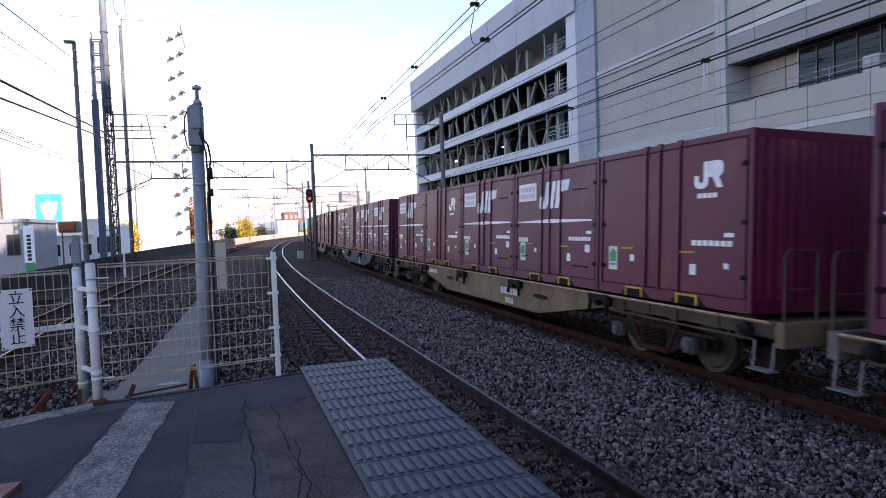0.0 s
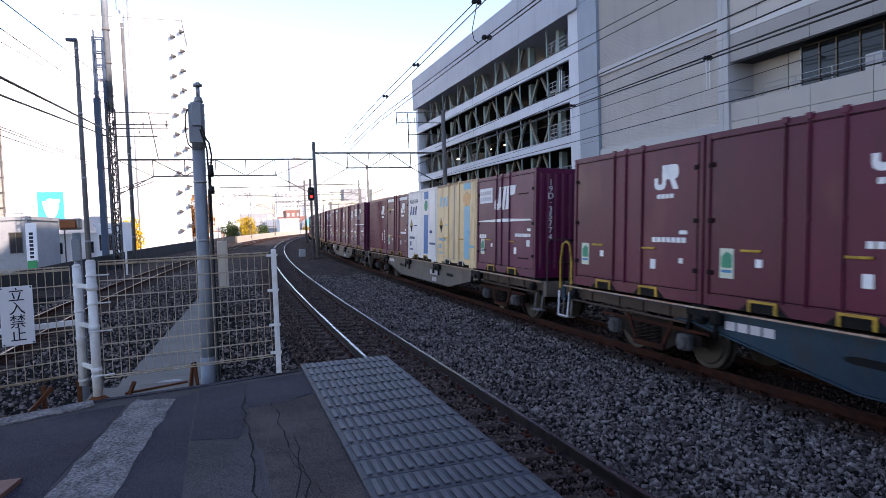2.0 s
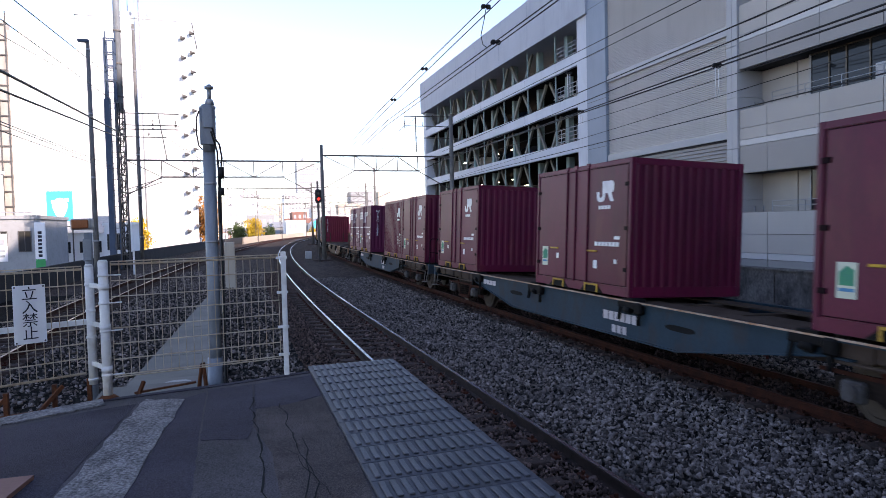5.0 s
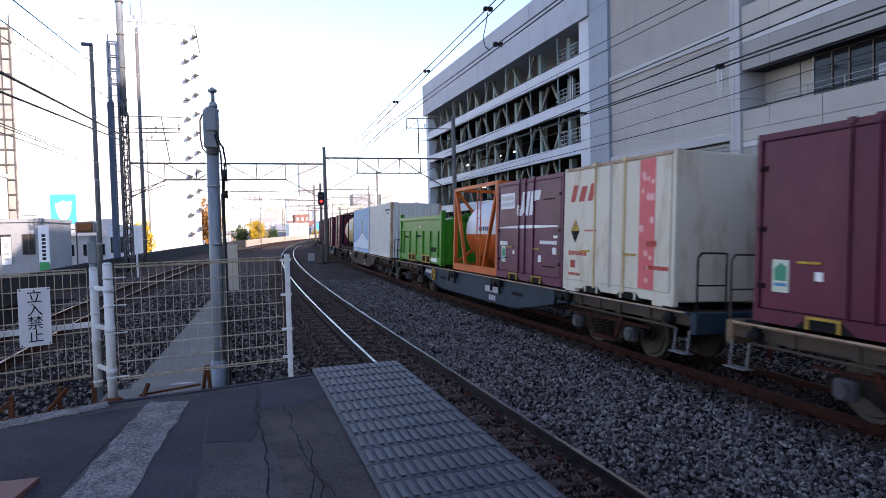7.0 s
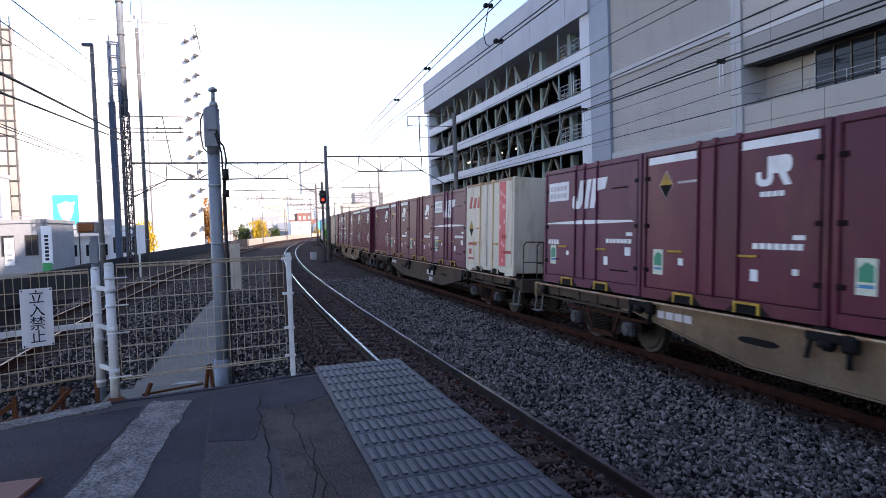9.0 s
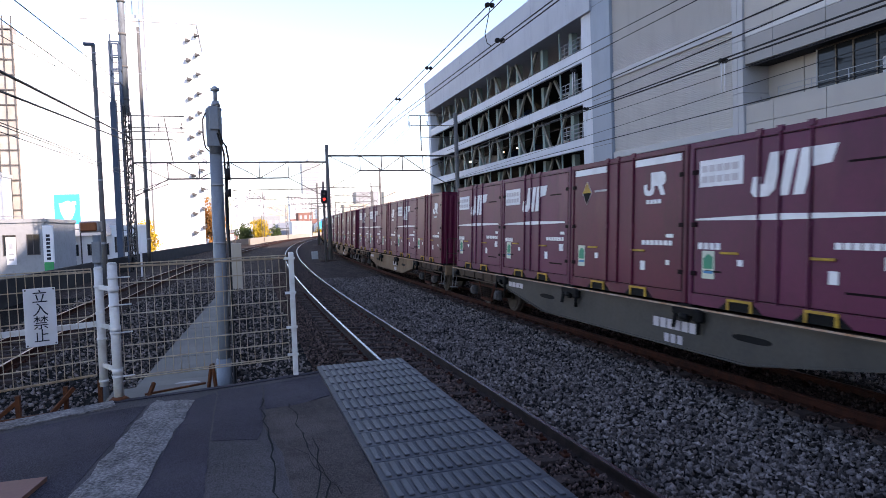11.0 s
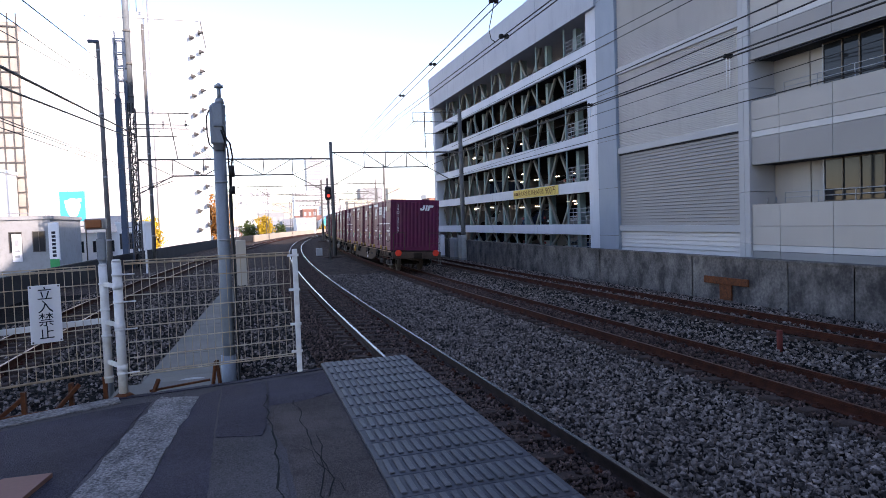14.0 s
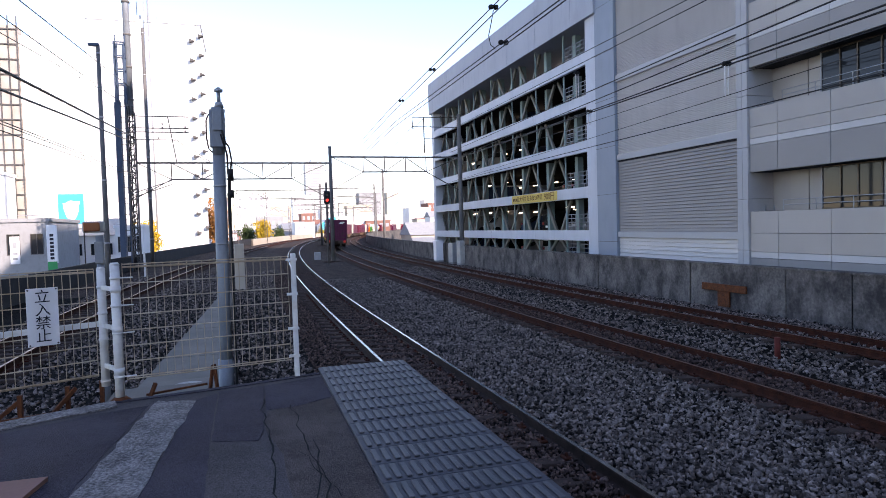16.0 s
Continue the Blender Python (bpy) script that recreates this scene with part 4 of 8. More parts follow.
# ---- parked cars on the decks ----
def car(paint, boxy):
    c = empty("parked_car")
    ln, w, h = 4.2, 1.68, (1.7 if boxy else 1.45)
    bm = bmesh.new()
    if boxy:
        prof = [(-2.1, 0.25), (2.1, 0.25), (2.1, 0.85), (1.55, 0.98), (1.0, h - 0.05), (0.7, h), (-1.8, h), (-2.05, h - 0.25), (-2.1, 0.9)]
    else:
        prof = [(-2.1, 0.25), (2.1, 0.25), (2.1, 0.75), (1.2, 0.92), (0.5, h - 0.04), (0.2, h), (-0.9, h), (-1.6, 0.98), (-2.1, 0.9)]
    prism(bm, [(a, b) for a, b in prof], "y", -w / 2, w / 2)
    bmesh.ops.bevel(bm, geom=bm.edges[:], offset=0.06, segments=2, affect="EDGES")
    part("body", bm, paint, c)
    bm = bmesh.new()
    hw = w / 2 - 0.1
    if boxy:
        prism(bm, [(1.58, 1.0), (1.03, h - 0.1), (1.0, h - 0.1), (1.5, 1.0)], "y", -hw, hw)
        prism(bm, [(-2.13, 1.0), (-2.1, h - 0.3), (-2.05, h - 0.3), (-2.05, 1.0)], "y", -hw, hw)
    else:
        prism(bm, [(1.23, 0.95), (0.53, h - 0.08), (0.48, h - 0.08), (1.15, 0.95)], "y", -hw, hw)
        prism(bm, [(-1.63, 1.0), (-0.94, h - 0.06), (-0.9, h - 0.06), (-1.55, 1.0)], "y", -hw, hw)
    part("windscreen", bm, M_GLASS, c)
    for sx in (-1.3, 1.3):
        for sy in (-1, 1):
            bm = bmesh.new()
            tube(bm, (sx, sy * 0.62, 0.31), (sx, sy * 0.85, 0.31), 0.31, 16)
            part("wheel", bm, M_RUBBER, c)
    for sy in (-1, 1):
        bm = bmesh.new()
        box(bm, -2.13, -2.06, *sorted((sy * 0.5, sy * 0.78)), 0.72, 0.9, bevel=0.01)
        part("tail_light", bm, M_PLASTIC_R, c)
        bm = bmesh.new()
        box(bm, 2.06, 2.13, *sorted((sy * 0.45, sy * 0.78)), 0.6, 0.75, bevel=0.01)
        part("headlight", bm, M_GALV, c)
    bm = bmesh.new()
    box(bm, -2.14, -2.1, -0.17, 0.17, 0.5, 0.66)
    part("plate", bm, M_SIGNW, c)
    return c


M_PLASTIC_R = mat("red_lamp_plastic", (0.30, 0.02, 0.02), None, 3, 0.3)
CARS = [(mat("white_car_paint", (0.6, 0.6, 0.6), None, 0.5, 0.25), "white"), (mat("silver_car_paint", (0.32, 0.33, 0.34), None, 0.5, 0.25, 0.5), "silver"), (mat("black_car_paint", (0.02, 0.02, 0.022), None, 0.5, 0.2), "black"), (mat("dark_blue_car_paint", (0.03, 0.05, 0.10), None, 0.5, 0.2), "dark blue")]
made = {}
for li, (z0, z1) in enumerate(zz):
    dz = z0 - (0.40 if li else 0) + (0.0 if li else 0.0)
    floor = LEVELS[li - 1][0] + 0.30 if li else -0.3
    for y in (35.9, 39.3, 40.9, 44.3, 48.3, 52.6, 57.0, 61.2):
        if rr.random() < 0.8:
            i, bx = rr.randrange(4), rr.random() < 0.6
            m = Matrix.Translation((GX + 4.1, y, floor)) @ pose(0, 0, 0, 0, 0, 180 if rr.random() < 0.5 else 0)
            if (i, bx) not in made:
                c = car(CARS[i][0], bx)
                c.matrix_basis = m
                tagged(c, CARS[i][1] + (" tall" if bx else " low") + " car parked on a garage deck", "car", "cars in the car park")
                made[(i, bx)] = c
            else:
                copy_thing(made[(i, bx)], m)

# ---- office block with siding ----
office = empty("office_building")
tagged(office, "grey office block with ribbed siding and ribbon windows", "office building")
# height and length out of view are made up to keep the sun off
bm = bmesh.new()
box(bm, GX + 0.35, 60, 22.0, 31.4, -5, 42)
box(bm, GX + 1.6, 60, -70, 22.0, -5, 42)
part("core", bm, M_OPANEL_D, office)


def slats(y0, y1, z0, z1, pitch, material, label):
    bm = bmesh.new()
    n = int((z1 - z0) / pitch)
    st = (z1 - z0) / n
    for i in range(n):
        z = z0 + i * st
        prism(bm, [(GX + 0.10, z + st * 0.12), (GX + 0.03, z + st * 0.12), (GX + 0.075, z + st * 0.98), (GX + 0.10, z + st * 0.98)], "y", y0, y1)
    box(bm, GX + 0.10, GX + 0.35, y0, y1, z0, z1)
    part("ribbed_siding", bm, material, office, label)


slats(22.27, 31.4, 6.12, 10.12, 0.085, M_SLAT, "fine taupe ribbed siding")
slats(22.27, 31.4, 10.5, 20, 0.085, M_SLAT, "fine taupe ribbed siding")
slats(22.27, 31.4, 1.87, 5.72, 0.16, M_LOUVRE, "taupe louvred siding")
slats(22.27, 31.4, -1.0, 1.55, 0.2, M_OSTRIP, "white louvred base")
for z0, z1 in ((10.12, 10.48), (5.80, 6.12), (1.55, 1.87)):
    bm = bmesh.new()
    box(bm, GX - 0.06, GX + 0.2, 22.27, 31.4, z0, z1, bevel=0.01)
    part("band", bm, M_SLATW, office, "pale horizontal band")
# black strip put in as the shade of the gap below the band
bm = bmesh.new()
box(bm, GX + 0.02, GX + 0.3, 22.27, 31.4, 5.72, 5.80)
part("shadow_gap", bm, M_BLACKWALL, office)
for y0, y1 in ((21.66, 21.95), (21.96, 22.25)):
    z = -1.0
    while z < 20:
        bm = bmesh.new()
        box(bm, GX - 0.1, GX + 1.7, y0, y1, z, z + 2.10, bevel=0.006)
        part("corner_panel", bm, M_SLATW, office)
        z += 2.115


def wall_panels(y0, y1, z0, z1, material, step=2.38, depth=0.0):
    y = y1
    while y > y0:
        bm = bmesh.new()
        box(bm, GX + depth, GX + 0.25, max(y - step, y0) + 0.008, y - 0.008, z0 + 0.008, z1 - 0.008, bevel=0.004)
        part("panel", bm, material, office)
        y -= step


bm = bmesh.new()
for z0, z1 in ((-5, 2.7), (4.3, 6.9), (8.56, 11.16), (12.82, 42)):
    box(bm, GX + 0.2, GX + 1.7, -70, 21.65, z0, z1)
part("wall", bm, M_BLACKWALL, office)
F = 4.26
for k in range(3):
    dz = F * k
    yj = 20.21
    for a, b, mm in ((4.3, 5.42, M_OPANEL_D), (5.42, 5.67, M_OSTRIP), (5.67, 6.14, M_OPANEL), (6.14, 6.9, M_OPANEL)):
        wall_panels(yj, 21.65, a + dz, b + dz, mm, 1.44)
        wall_panels(2.0, yj, a + dz, b + dz, mm)
for a, b, mm in ((1.81, 2.7, M_OPANEL), (1.05, 1.81, M_OPANEL), (0.80, 1.05, M_OSTRIP), (-0.6, 0.80, M_OPANEL_D)):
    wall_panels(20.21, 21.65, a, b, mm, 1.44)
    wall_panels(2.0, 20.21, a, b, mm)
# plain unseen wall above and behind, added to shade platform and tracks
bm = bmesh.new()
box(bm, GX + 0.0, GX + 0.25, 2, 21.65, 16.9, 42)
box(bm, GX + 0.0, GX + 0.25, -70, 2, -5, 42)
part("upper_wall", bm, M_OPANEL, office)
for k in range(3):
    z0, z1 = 2.7 + F * k, 4.3 + F * k
    for y in (20.75, 19.9, 19.0):
        bm = bmesh.new()
        box(bm, GX + 1.2, GX + 1.25, y, y + (0.85 if y < 20.7 else 0.9), z0, z1)
        part("recess_panel", bm, M_OPANEL, office)
    win = empty("ribbon_window")
    win.parent = office
    edges = [19.0, 18.2, 17.5, 16.6, 15.75, 14.5, 13.2, 11.9, 10.6, 9.3, 8.0]
    for i, (b, a) in enumerate(zip(edges, edges[1:])):
        bm = bmesh.new()
        box(bm, GX + 0.9, GX + 0.92, a + 0.03, b - 0.03, z0 + 0.04, z1 - 0.04)
        pane = part("pane", bm, M_CURTAIN if k == 0 and i in (3, 5) else M_GLASS, win)
        bm = bmesh.new()
        box(bm, GX + 0.86, GX + 0.96, b - 0.03, b + 0.03, z0, z1)
        part("mullion", bm, M_BRONZE if i else M_GALV, win)
    bm = bmesh.new()
    box(bm, GX + 0.86, GX + 0.96, 8, 19.0, z0, z0 + 0.05)
    box(bm, GX + 0.86, GX + 0.96, 8, 19.0, z1 - 0.05, z1)
    part("frame", bm, M_BRONZE, win)
    bm = bmesh.new()
    for z in (0.22, 0.42):
        tube(bm, (GX + 0.25, 8, z0 + z), (GX + 0.25, 20.2, z0 + z), 0.018, 6)
    for y in stations(8, 20.2, 1.5):
        tube(bm, (GX + 0.25, y, z0), (GX + 0.25, y, z0 + 0.43), 0.018, 6)
    part("guard_rail", bm, M_GALV, office, "low galvanised guard rail")
    bm = bmesh.new()
    for y in (20.9, 21.35):
        tube(bm, (GX + 0.5, y, z0), (GX + 0.5, y, z0 + 0.25), 0.03, 8)
    part("vent_pipe", bm, M_GALV, office)
# things in the upper recess
bm = bmesh.new()
box(bm, GX + 0.4, GX + 0.8, 15.45, 16.05, 6.9, 7.5, bevel=0.02)
ac = part("air_conditioner", bm, M_SLATW)
tagged(ac, "white outdoor air-conditioning unit on the office ledge", "air conditioner")

# ---- unseen plain block, added behind the platform to close the place and shade it ----
back_block = empty("station_building")
tagged(back_block, "plain grey unseen block added behind the platform for shade", "building")
bm = bmesh.new()
box(bm, -26, 16, -75, -55, 7.5, 20)
part("upper_storeys", bm, M_OPANEL, back_block)
for x in (-9.3, -0.5, 5.3, 14.5):
    bm = bmesh.new()
    box(bm, x - 0.4, x + 0.4, -70, -60, -5, 7.5)
    part("pier", bm, M_CONC, back_block)

# ---- masts and gantries ----
def lattice(bm, x, y, z0, z1, w):
    """Square lattice mast."""
    for a in (-1, 1):
        for b in (-1, 1):
            bar(bm, (x + a * w / 2, y + b * w / 2, z0), (x + a * w / 2, y + b * w / 2, z1), 0.07, 0.07)
    n = int((z1 - z0) / (w * 1.1))
    h = (z1 - z0) / n
    for i in range(n):
        za, zb = z0 + i * h, z0 + (i + 1) * h
        s = 1 if i % 2 else -1
        for f in (-1, 1):
            bar(bm, (x - s * w / 2, y + f * w / 2, za), (x + s * w / 2, y + f * w / 2, zb), 0.05, 0.05)
            bar(bm, (x + f * w / 2, y - s * w / 2, za), (x + f * w / 2, y + s * w / 2, zb), 0.05, 0.05)


def gantry(y, posts, spans, label, skew=0.0):
    g = empty("catenary_gantry")
    tagged(g, label, "gantry", "gantries over the line")
    for x, top, kind in posts:
        bm = bmesh.new()
        if kind == "lattice":
            lattice(bm, x, y, -5, top, 0.5)
            part("lattice_mast", bm, M_STEEL_D, g, "dark lattice mast")
        else:
            zb = -0.4 if kind == "pole" else -5
            tube(bm, (x, y, zb), (x, y, top), 0.21 if kind == "far" else 0.17, 14, 0.17 if kind == "far" else 0.13)
            part("mast", bm, M_STEEL_P, g)
            if kind == "pole":
                bm = bmesh.new()
                box(bm, x - 0.9, x + 0.9, y - 0.6, y + 0.6, -0.5, -0.12, bevel=0.03)
                part("footing", bm, M_SLEEPER, g)
    for xa, xb, zt, zb, ia, ib in spans:
        bm = bmesh.new()
        bar(bm, (xa, y, zt), (xb, y, zt), 0.13 if y < 60 else 0.16, 0.13 if y < 60 else 0.16)
        part("top_chord", bm, M_STEEL_D, g)
        bm = bmesh.new()
        bar(bm, (xa + ia, y, zb), (xb - ib, y, zb), 0.11 if y < 60 else 0.13, 0.11 if y < 60 else 0.13)
        part("bottom_chord", bm, M_STEEL_D, g)
        n = max(3, int((xb - xa - ia - ib) / 1.9))
        for i in range(n + 1):
            x = xa + ia + (xb - xa - ia - ib) * i / n
            bm = bmesh.new()
            bar(bm, (x, y, zb), (x, y, zt), 0.07, 0.07)
            if i < n:
                x2 = xa + ia + (xb - xa - ia - ib) * (i + 1) / n
                p, q = ((x, zb), (x2, zt)) if i % 2 else ((x, zt), (x2, zb))
                bar(bm, (p[0], y, p[1]), (q[0], y, q[1]), 0.07, 0.07)
            part("web_bar", bm, M_STEEL_D, g)
        for x, w in ((xa, ia), (xb, -ib)):
            if abs(w) > 0.3:
                bm = bmesh.new()
                bar(bm, (x, y, zb - abs(w) * 0.55), (x + w, y, zb), 0.07, 0.07)
                bar(bm, (x, y, zt), (x + w, y, zb), 0.06, 0.06)
                part("knee_brace", bm, M_STEEL_D, g)
    return g


g1 = gantry(53.0, [(-7.64, 11.6, "lattice"), (7.0, 9.2, "pole"), (18.15, 12.0, "far")], [(-7.4, 6.9, 7.83, 6.58, 2.4, 3.0), (7.1, 18.1, 8.33, 7.1, 2.6, 3.0)], "dark steel catenary gantry across the tracks on masts")
# bracket arms on the gantry
bm = bmesh.new()
for z, x in ((11.32, -3.65), (10.44, -3.65), (10.14, -3.65), (9.56, -4.6)):
    bar(bm, (-7.6, 53, z), (x, 53, z), 0.07, 0.07)
bar(bm, (-5.1, 53, 11.3), (-4.6, 53, 7.9), 0.07, 0.07)
part("bracket_arm", bm, M_STEEL_D, g1, "dark bracket arms")
bm = bmesh.new()
bar(bm, (14.0, 53, 11.7), (18.2, 53, 11.75), 0.07, 0.07)
bar(bm, (14.0, 53, 10.9), (18.2, 53, 10.9), 0.06, 0.06)
bar(bm, (15.0, 53, 11.7), (15.0, 53, 8.7), 0.08, 0.08)
bar(bm, (14.0, 53, 11.7), (14.0, 53, 10.7), 0.05, 0.05)
bar(bm, (15.0, 53, 9.9), (18.2, 53, 9.9), 0.06, 0.06)
part("bracket_arm", bm, M_STEEL_D, g1, "dark bracket arms")
bm = bmesh.new()
for x, z in ((-5.5, 10.46), (-3.9, 10.46), (-5.5, 10.16), (-3.9, 10.16), (14.0, 10.9), (15.6, 10.9), (-5.8, 9.6)):
    for k in range(4):
        tube(bm, (x, 53, z + 0.05 + k * 0.09), (x, 53, z + 0.09 + k * 0.09), 0.09, 10, 0.05)
part("insulator", bm, M_STEEL_D, g1, "dark ribbed insulators")
bm = bmesh.new()
for x, z in ((-6.9, 5.9), (-6.3, 5.6)):
    bar(bm, (-7.6, 53, z - 0.3), (-5.0, 53, z + 0.6), 0.06, 0.06)
for k in range(6):
    tube(bm, (-6.8 + k * 0.08, 53, 5.7 + k * 0.03), (-6.76 + k * 0.08, 53, 5.71 + k * 0.03), 0.11, 10)
part("cantilever", bm, M_STEEL_D, g1, "cantilever arm with insulator")
for yy_, top in ((104, 8.9), (140, 9.0), (175, 9.2), (215, 9.2)):
    o, r, u, a = on_line(NEAR, yy_)
    gantry(o.y, [(o.x - 9.6, 10.5, "lattice"), (o.x + 3.3, 9.6, "pole"), (o.x + 13.5, 12.0, "far")], [(o.x - 9.4, o.x + 3.2, top - 0.2, top - 1.5, 2.4, 2.6), (o.x + 3.4, o.x + 13.4, top, top - 1.3, 2.4, 2.6)], "dark steel catenary gantry farther along the tracks")

# tall poles beyond the other track
def tall_pole(x, y, z0, z1, r0, r1, mm, label):
    p = empty("utility_pole")
    tagged(p, label, "pole")
    bm = bmesh.new()
    tube(bm, (x, y, z0), (x, y, z1), r0, 12, r1)
    part("shaft", bm, mm, p)
    for z in stations(2, z1 - 0.5, 3.5):
        k = r0 + (r1 - r0) * (z - z0) / (z1 - z0) + 0.015
        bm = bmesh.new()
        tube(bm, (x, y, z), (x, y, z + 0.1), k, 12)
        part("band", bm, M_GALV, p)
    return p


p = tall_pole(-7.27, 40, -5, 13.0, 0.17, 0.10, M_STEEL_P, "slim dark pole with a small lamp head")
bm = bmesh.new()
box(bm, -7.75, -7.2, 39.85, 40.15, 12.95, 13.1, bevel=0.02)
part("lamp_head", bm, M_STEEL_B, p)
tall_pole(-7.45, 60, -5, 19.9, 0.17, 0.12, M_STEEL_P, "tall grey steel pole beyond the tracks")
tower = empty("steel_tower_mast")
tagged(tower, "tall blue-grey steel mast with ladder and lattice", "mast")
bm = bmesh.new()
box(bm, -8.80, -8.36, 53.3, 53.7, -5, 12.4, bevel=0.02)
part("column", bm, M_STEEL_B, tower, "blue-grey box column")
bm = bmesh.new()
tube(bm, (-7.72, 53.4, 11.4), (-7.72, 53.4, 30), 0.26, 18, 0.20)
part("upper_column", bm, M_STEEL, tower, "grey round upper column")
for z in stations(12.5, 27, 2.4):
    bm = bmesh.new()
    tube(bm, (-7.72, 53.4, z), (-7.72, 53.4, z + 0.14), 0.29, 18)
    part("collar", bm, M_STEEL_P, tower)
bm = bmesh.new()
for x in (-8.42, -7.98):
    bar(bm, (x, 53.0, -1), (x, 53.0, 16.6), 0.12, 0.10)
part("ladder_rail", bm, M_STEEL_B, tower, "dark blue ladder rails")
for i in range(42):
    z = -0.8 + i * 0.4
    bm = bmesh.new()
    bar(bm, (-8.42, 53.0, z), (-7.98, 53.0, z), 0.035, 0.04)
    part("rung", bm, M_STEEL_D, tower)
bm = bmesh.new()
for z in (13.6, 14.6, 15.6, 16.6):
    for p_, q in (((-8.52, 52.5), (-7.85, 52.5)), ((-8.52, 53.1), (-7.85, 53.1)), ((-8.52, 52.5), (-8.52, 53.1)), ((-7.85, 52.5), (-7.85, 53.1))):
        bar(bm, (*p_, z), (*q, z), 0.09, 0.09)
for q in ((-8.52, 52.5), (-7.85, 52.5), (-8.52, 53.1), (-7.85, 53.1)):
    bar(bm, (*q, 12.2), (*q, 17.3 if q[1] > 53 else 16.6), 0.09, 0.09)
part("cage", bm, M_STEEL_B, tower, "dark blue guard cage")
rr = random.Random(11)
for i in range(26):
    z = 0.8 + i * 0.42
    bm = bmesh.new()
    x = -7.66 + rr.uniform(-0.14, 0.14)
    tube(bm, (x, 52.72, z), (x + rr.uniform(-0.1, 0.1), 52.72, z + rr.uniform(0.12, 0.26)), rr.uniform(0.06, 0.11), 7)
    bar(bm, (-8.0, 52.78, z), (-7.4, 52.78, z + rr.uniform(-0.05, 0.12)), 0.05, 0.07)
    part("clamp", bm, M_STEEL_D, tower, "dark bolted clamp")
for x, r in ((-7.85, 0.045), (-7.5, 0.035), (-7.72, 0.05)):
    bm = bmesh.new()
    tube(bm, (x, 52.85, -1), (x, 52.85, 12.0), r, 8)
    part("cable_duct", bm, M_RUBBER, tower, "black cable duct")

# ---- signal ----
sig = empty("railway_signal")
tagged(sig, "black railway signal showing red beside the gantry mast", "signal")
bm = bmesh.new()
tube(bm, (6.35, 51, -0.35), (6.35, 51, 6.1), 0.08, 12)
bar(bm, (5.8, 50.95, 4.15), (6.9, 50.95, 4.15), 0.06, 0.06)
part("post", bm, M_STEEL_D, sig)
bm = bmesh.new()
box(bm, 6.12, 6.62, 50.74, 50.95, 4.42, 5.46, bevel=0.10)
part("head", bm, M_BLACKWALL, sig)
for z, mm in ((4.72, M_SIGNAL), (5.14, M_STEEL_D)):
    bm = bmesh.new()
    tube(bm, (6.37, 50.72, z), (6.37, 50.745, z), 0.10, 16)
    part("lens", bm, mm, sig, "lit red lens" if mm is M_SIGNAL else "dark lens")
    bm = bmesh.new()
    for i in range(8):
        a, b = math.pi * i / 8, math.pi * (i + 1) / 8
        bar(bm, (6.37 + 0.14 * math.cos(a), 50.62, z + 0.14 * math.sin(a)), (6.37 + 0.14 * math.cos(b), 50.62, z + 0.14 * math.sin(b)), 0.22, 0.012)
    part("hood", bm, M_BLACKWALL, sig)


# ---- overhead wires ----
def wire(a, b, r=0.014, sag=0.25, label="thin black overhead wire"):
    a, b = Vector(a), Vector(b)
    d = b - a
    b2 = b + d * 0.9
    bm = bmesh.new()
    n = 22
    pts = []
    for i in range(n + 1):
        t = i / n
        q = a + (b2 - a) * t
        q.z -= sag * 4 * t * (1 - t) * 0.35
        pts.append(q)
    hose(bm, pts, r * 1.3, 5)
    return tagged(part("overhead_wire", bm, M_RUBBER), label, "overhead wire", "overhead wires")


for a, b, r in (((17.45, 53, 11.5), (10.47, 9, 7.75), 0.011), ((17.42, 53, 10.75), (10.47, 9, 7.56), 0.011), ((17.34, 53, 8.78), (10.46, 9, 6.68), 0.014), ((17.31, 53, 8.05), (10.46, 9, 6.4), 0.014), ((17.31, 53, 8.0), (10.45, 9, 5.98), 0.016), ((17.0, 53, 7.9), (10.45, 9, 5.89), 0.016), ((17.29, 53, 7.43), (10.45, 9, 5.62), 0.007), ((17.24, 53, 6.2), (10.44, 9, 5.28), 0.007), ((17.24, 53, 6.2), (10.44, 9, 4.84), 0.011),
                ((12.68, 53, 12.9), (10.93, 20, 12.35), 0.02), ((12.66, 53, 12.35), (10.92, 20, 12.02), 0.02), ((12.62, 53, 11.35), (10.86, 20, 10.24), 0.02), ((12.60, 53, 10.97), (10.86, 20, 10.09), 0.02)):
    wire(a, b, r, 0.0)
for a, b, r in (((-7.46, 53, 9.71), (-5.40, 18, 6.55), 0.032), ((-7.47, 53, 9.35), (-5.43, 18, 6.07), 0.026), ((-7.31, 53, 13.16), (-5.31, 18, 8.54), 0.012), ((-7.38, 53, 11.61), (-5.34, 18, 7.82), 0.010), ((-7.37, 53, 11.88), (-5.36, 18, 7.41), 0.008), ((-7.57, 53, 7.03), (-5.46, 18, 5.32), 0.010), ((-7.58, 53, 6.78), (-5.47, 18, 5.09), 0.010), ((-7.57, 53, 6.93), (-5.46, 18, 5.25), 0.010)):
    wire(a, b, r, 0.0)
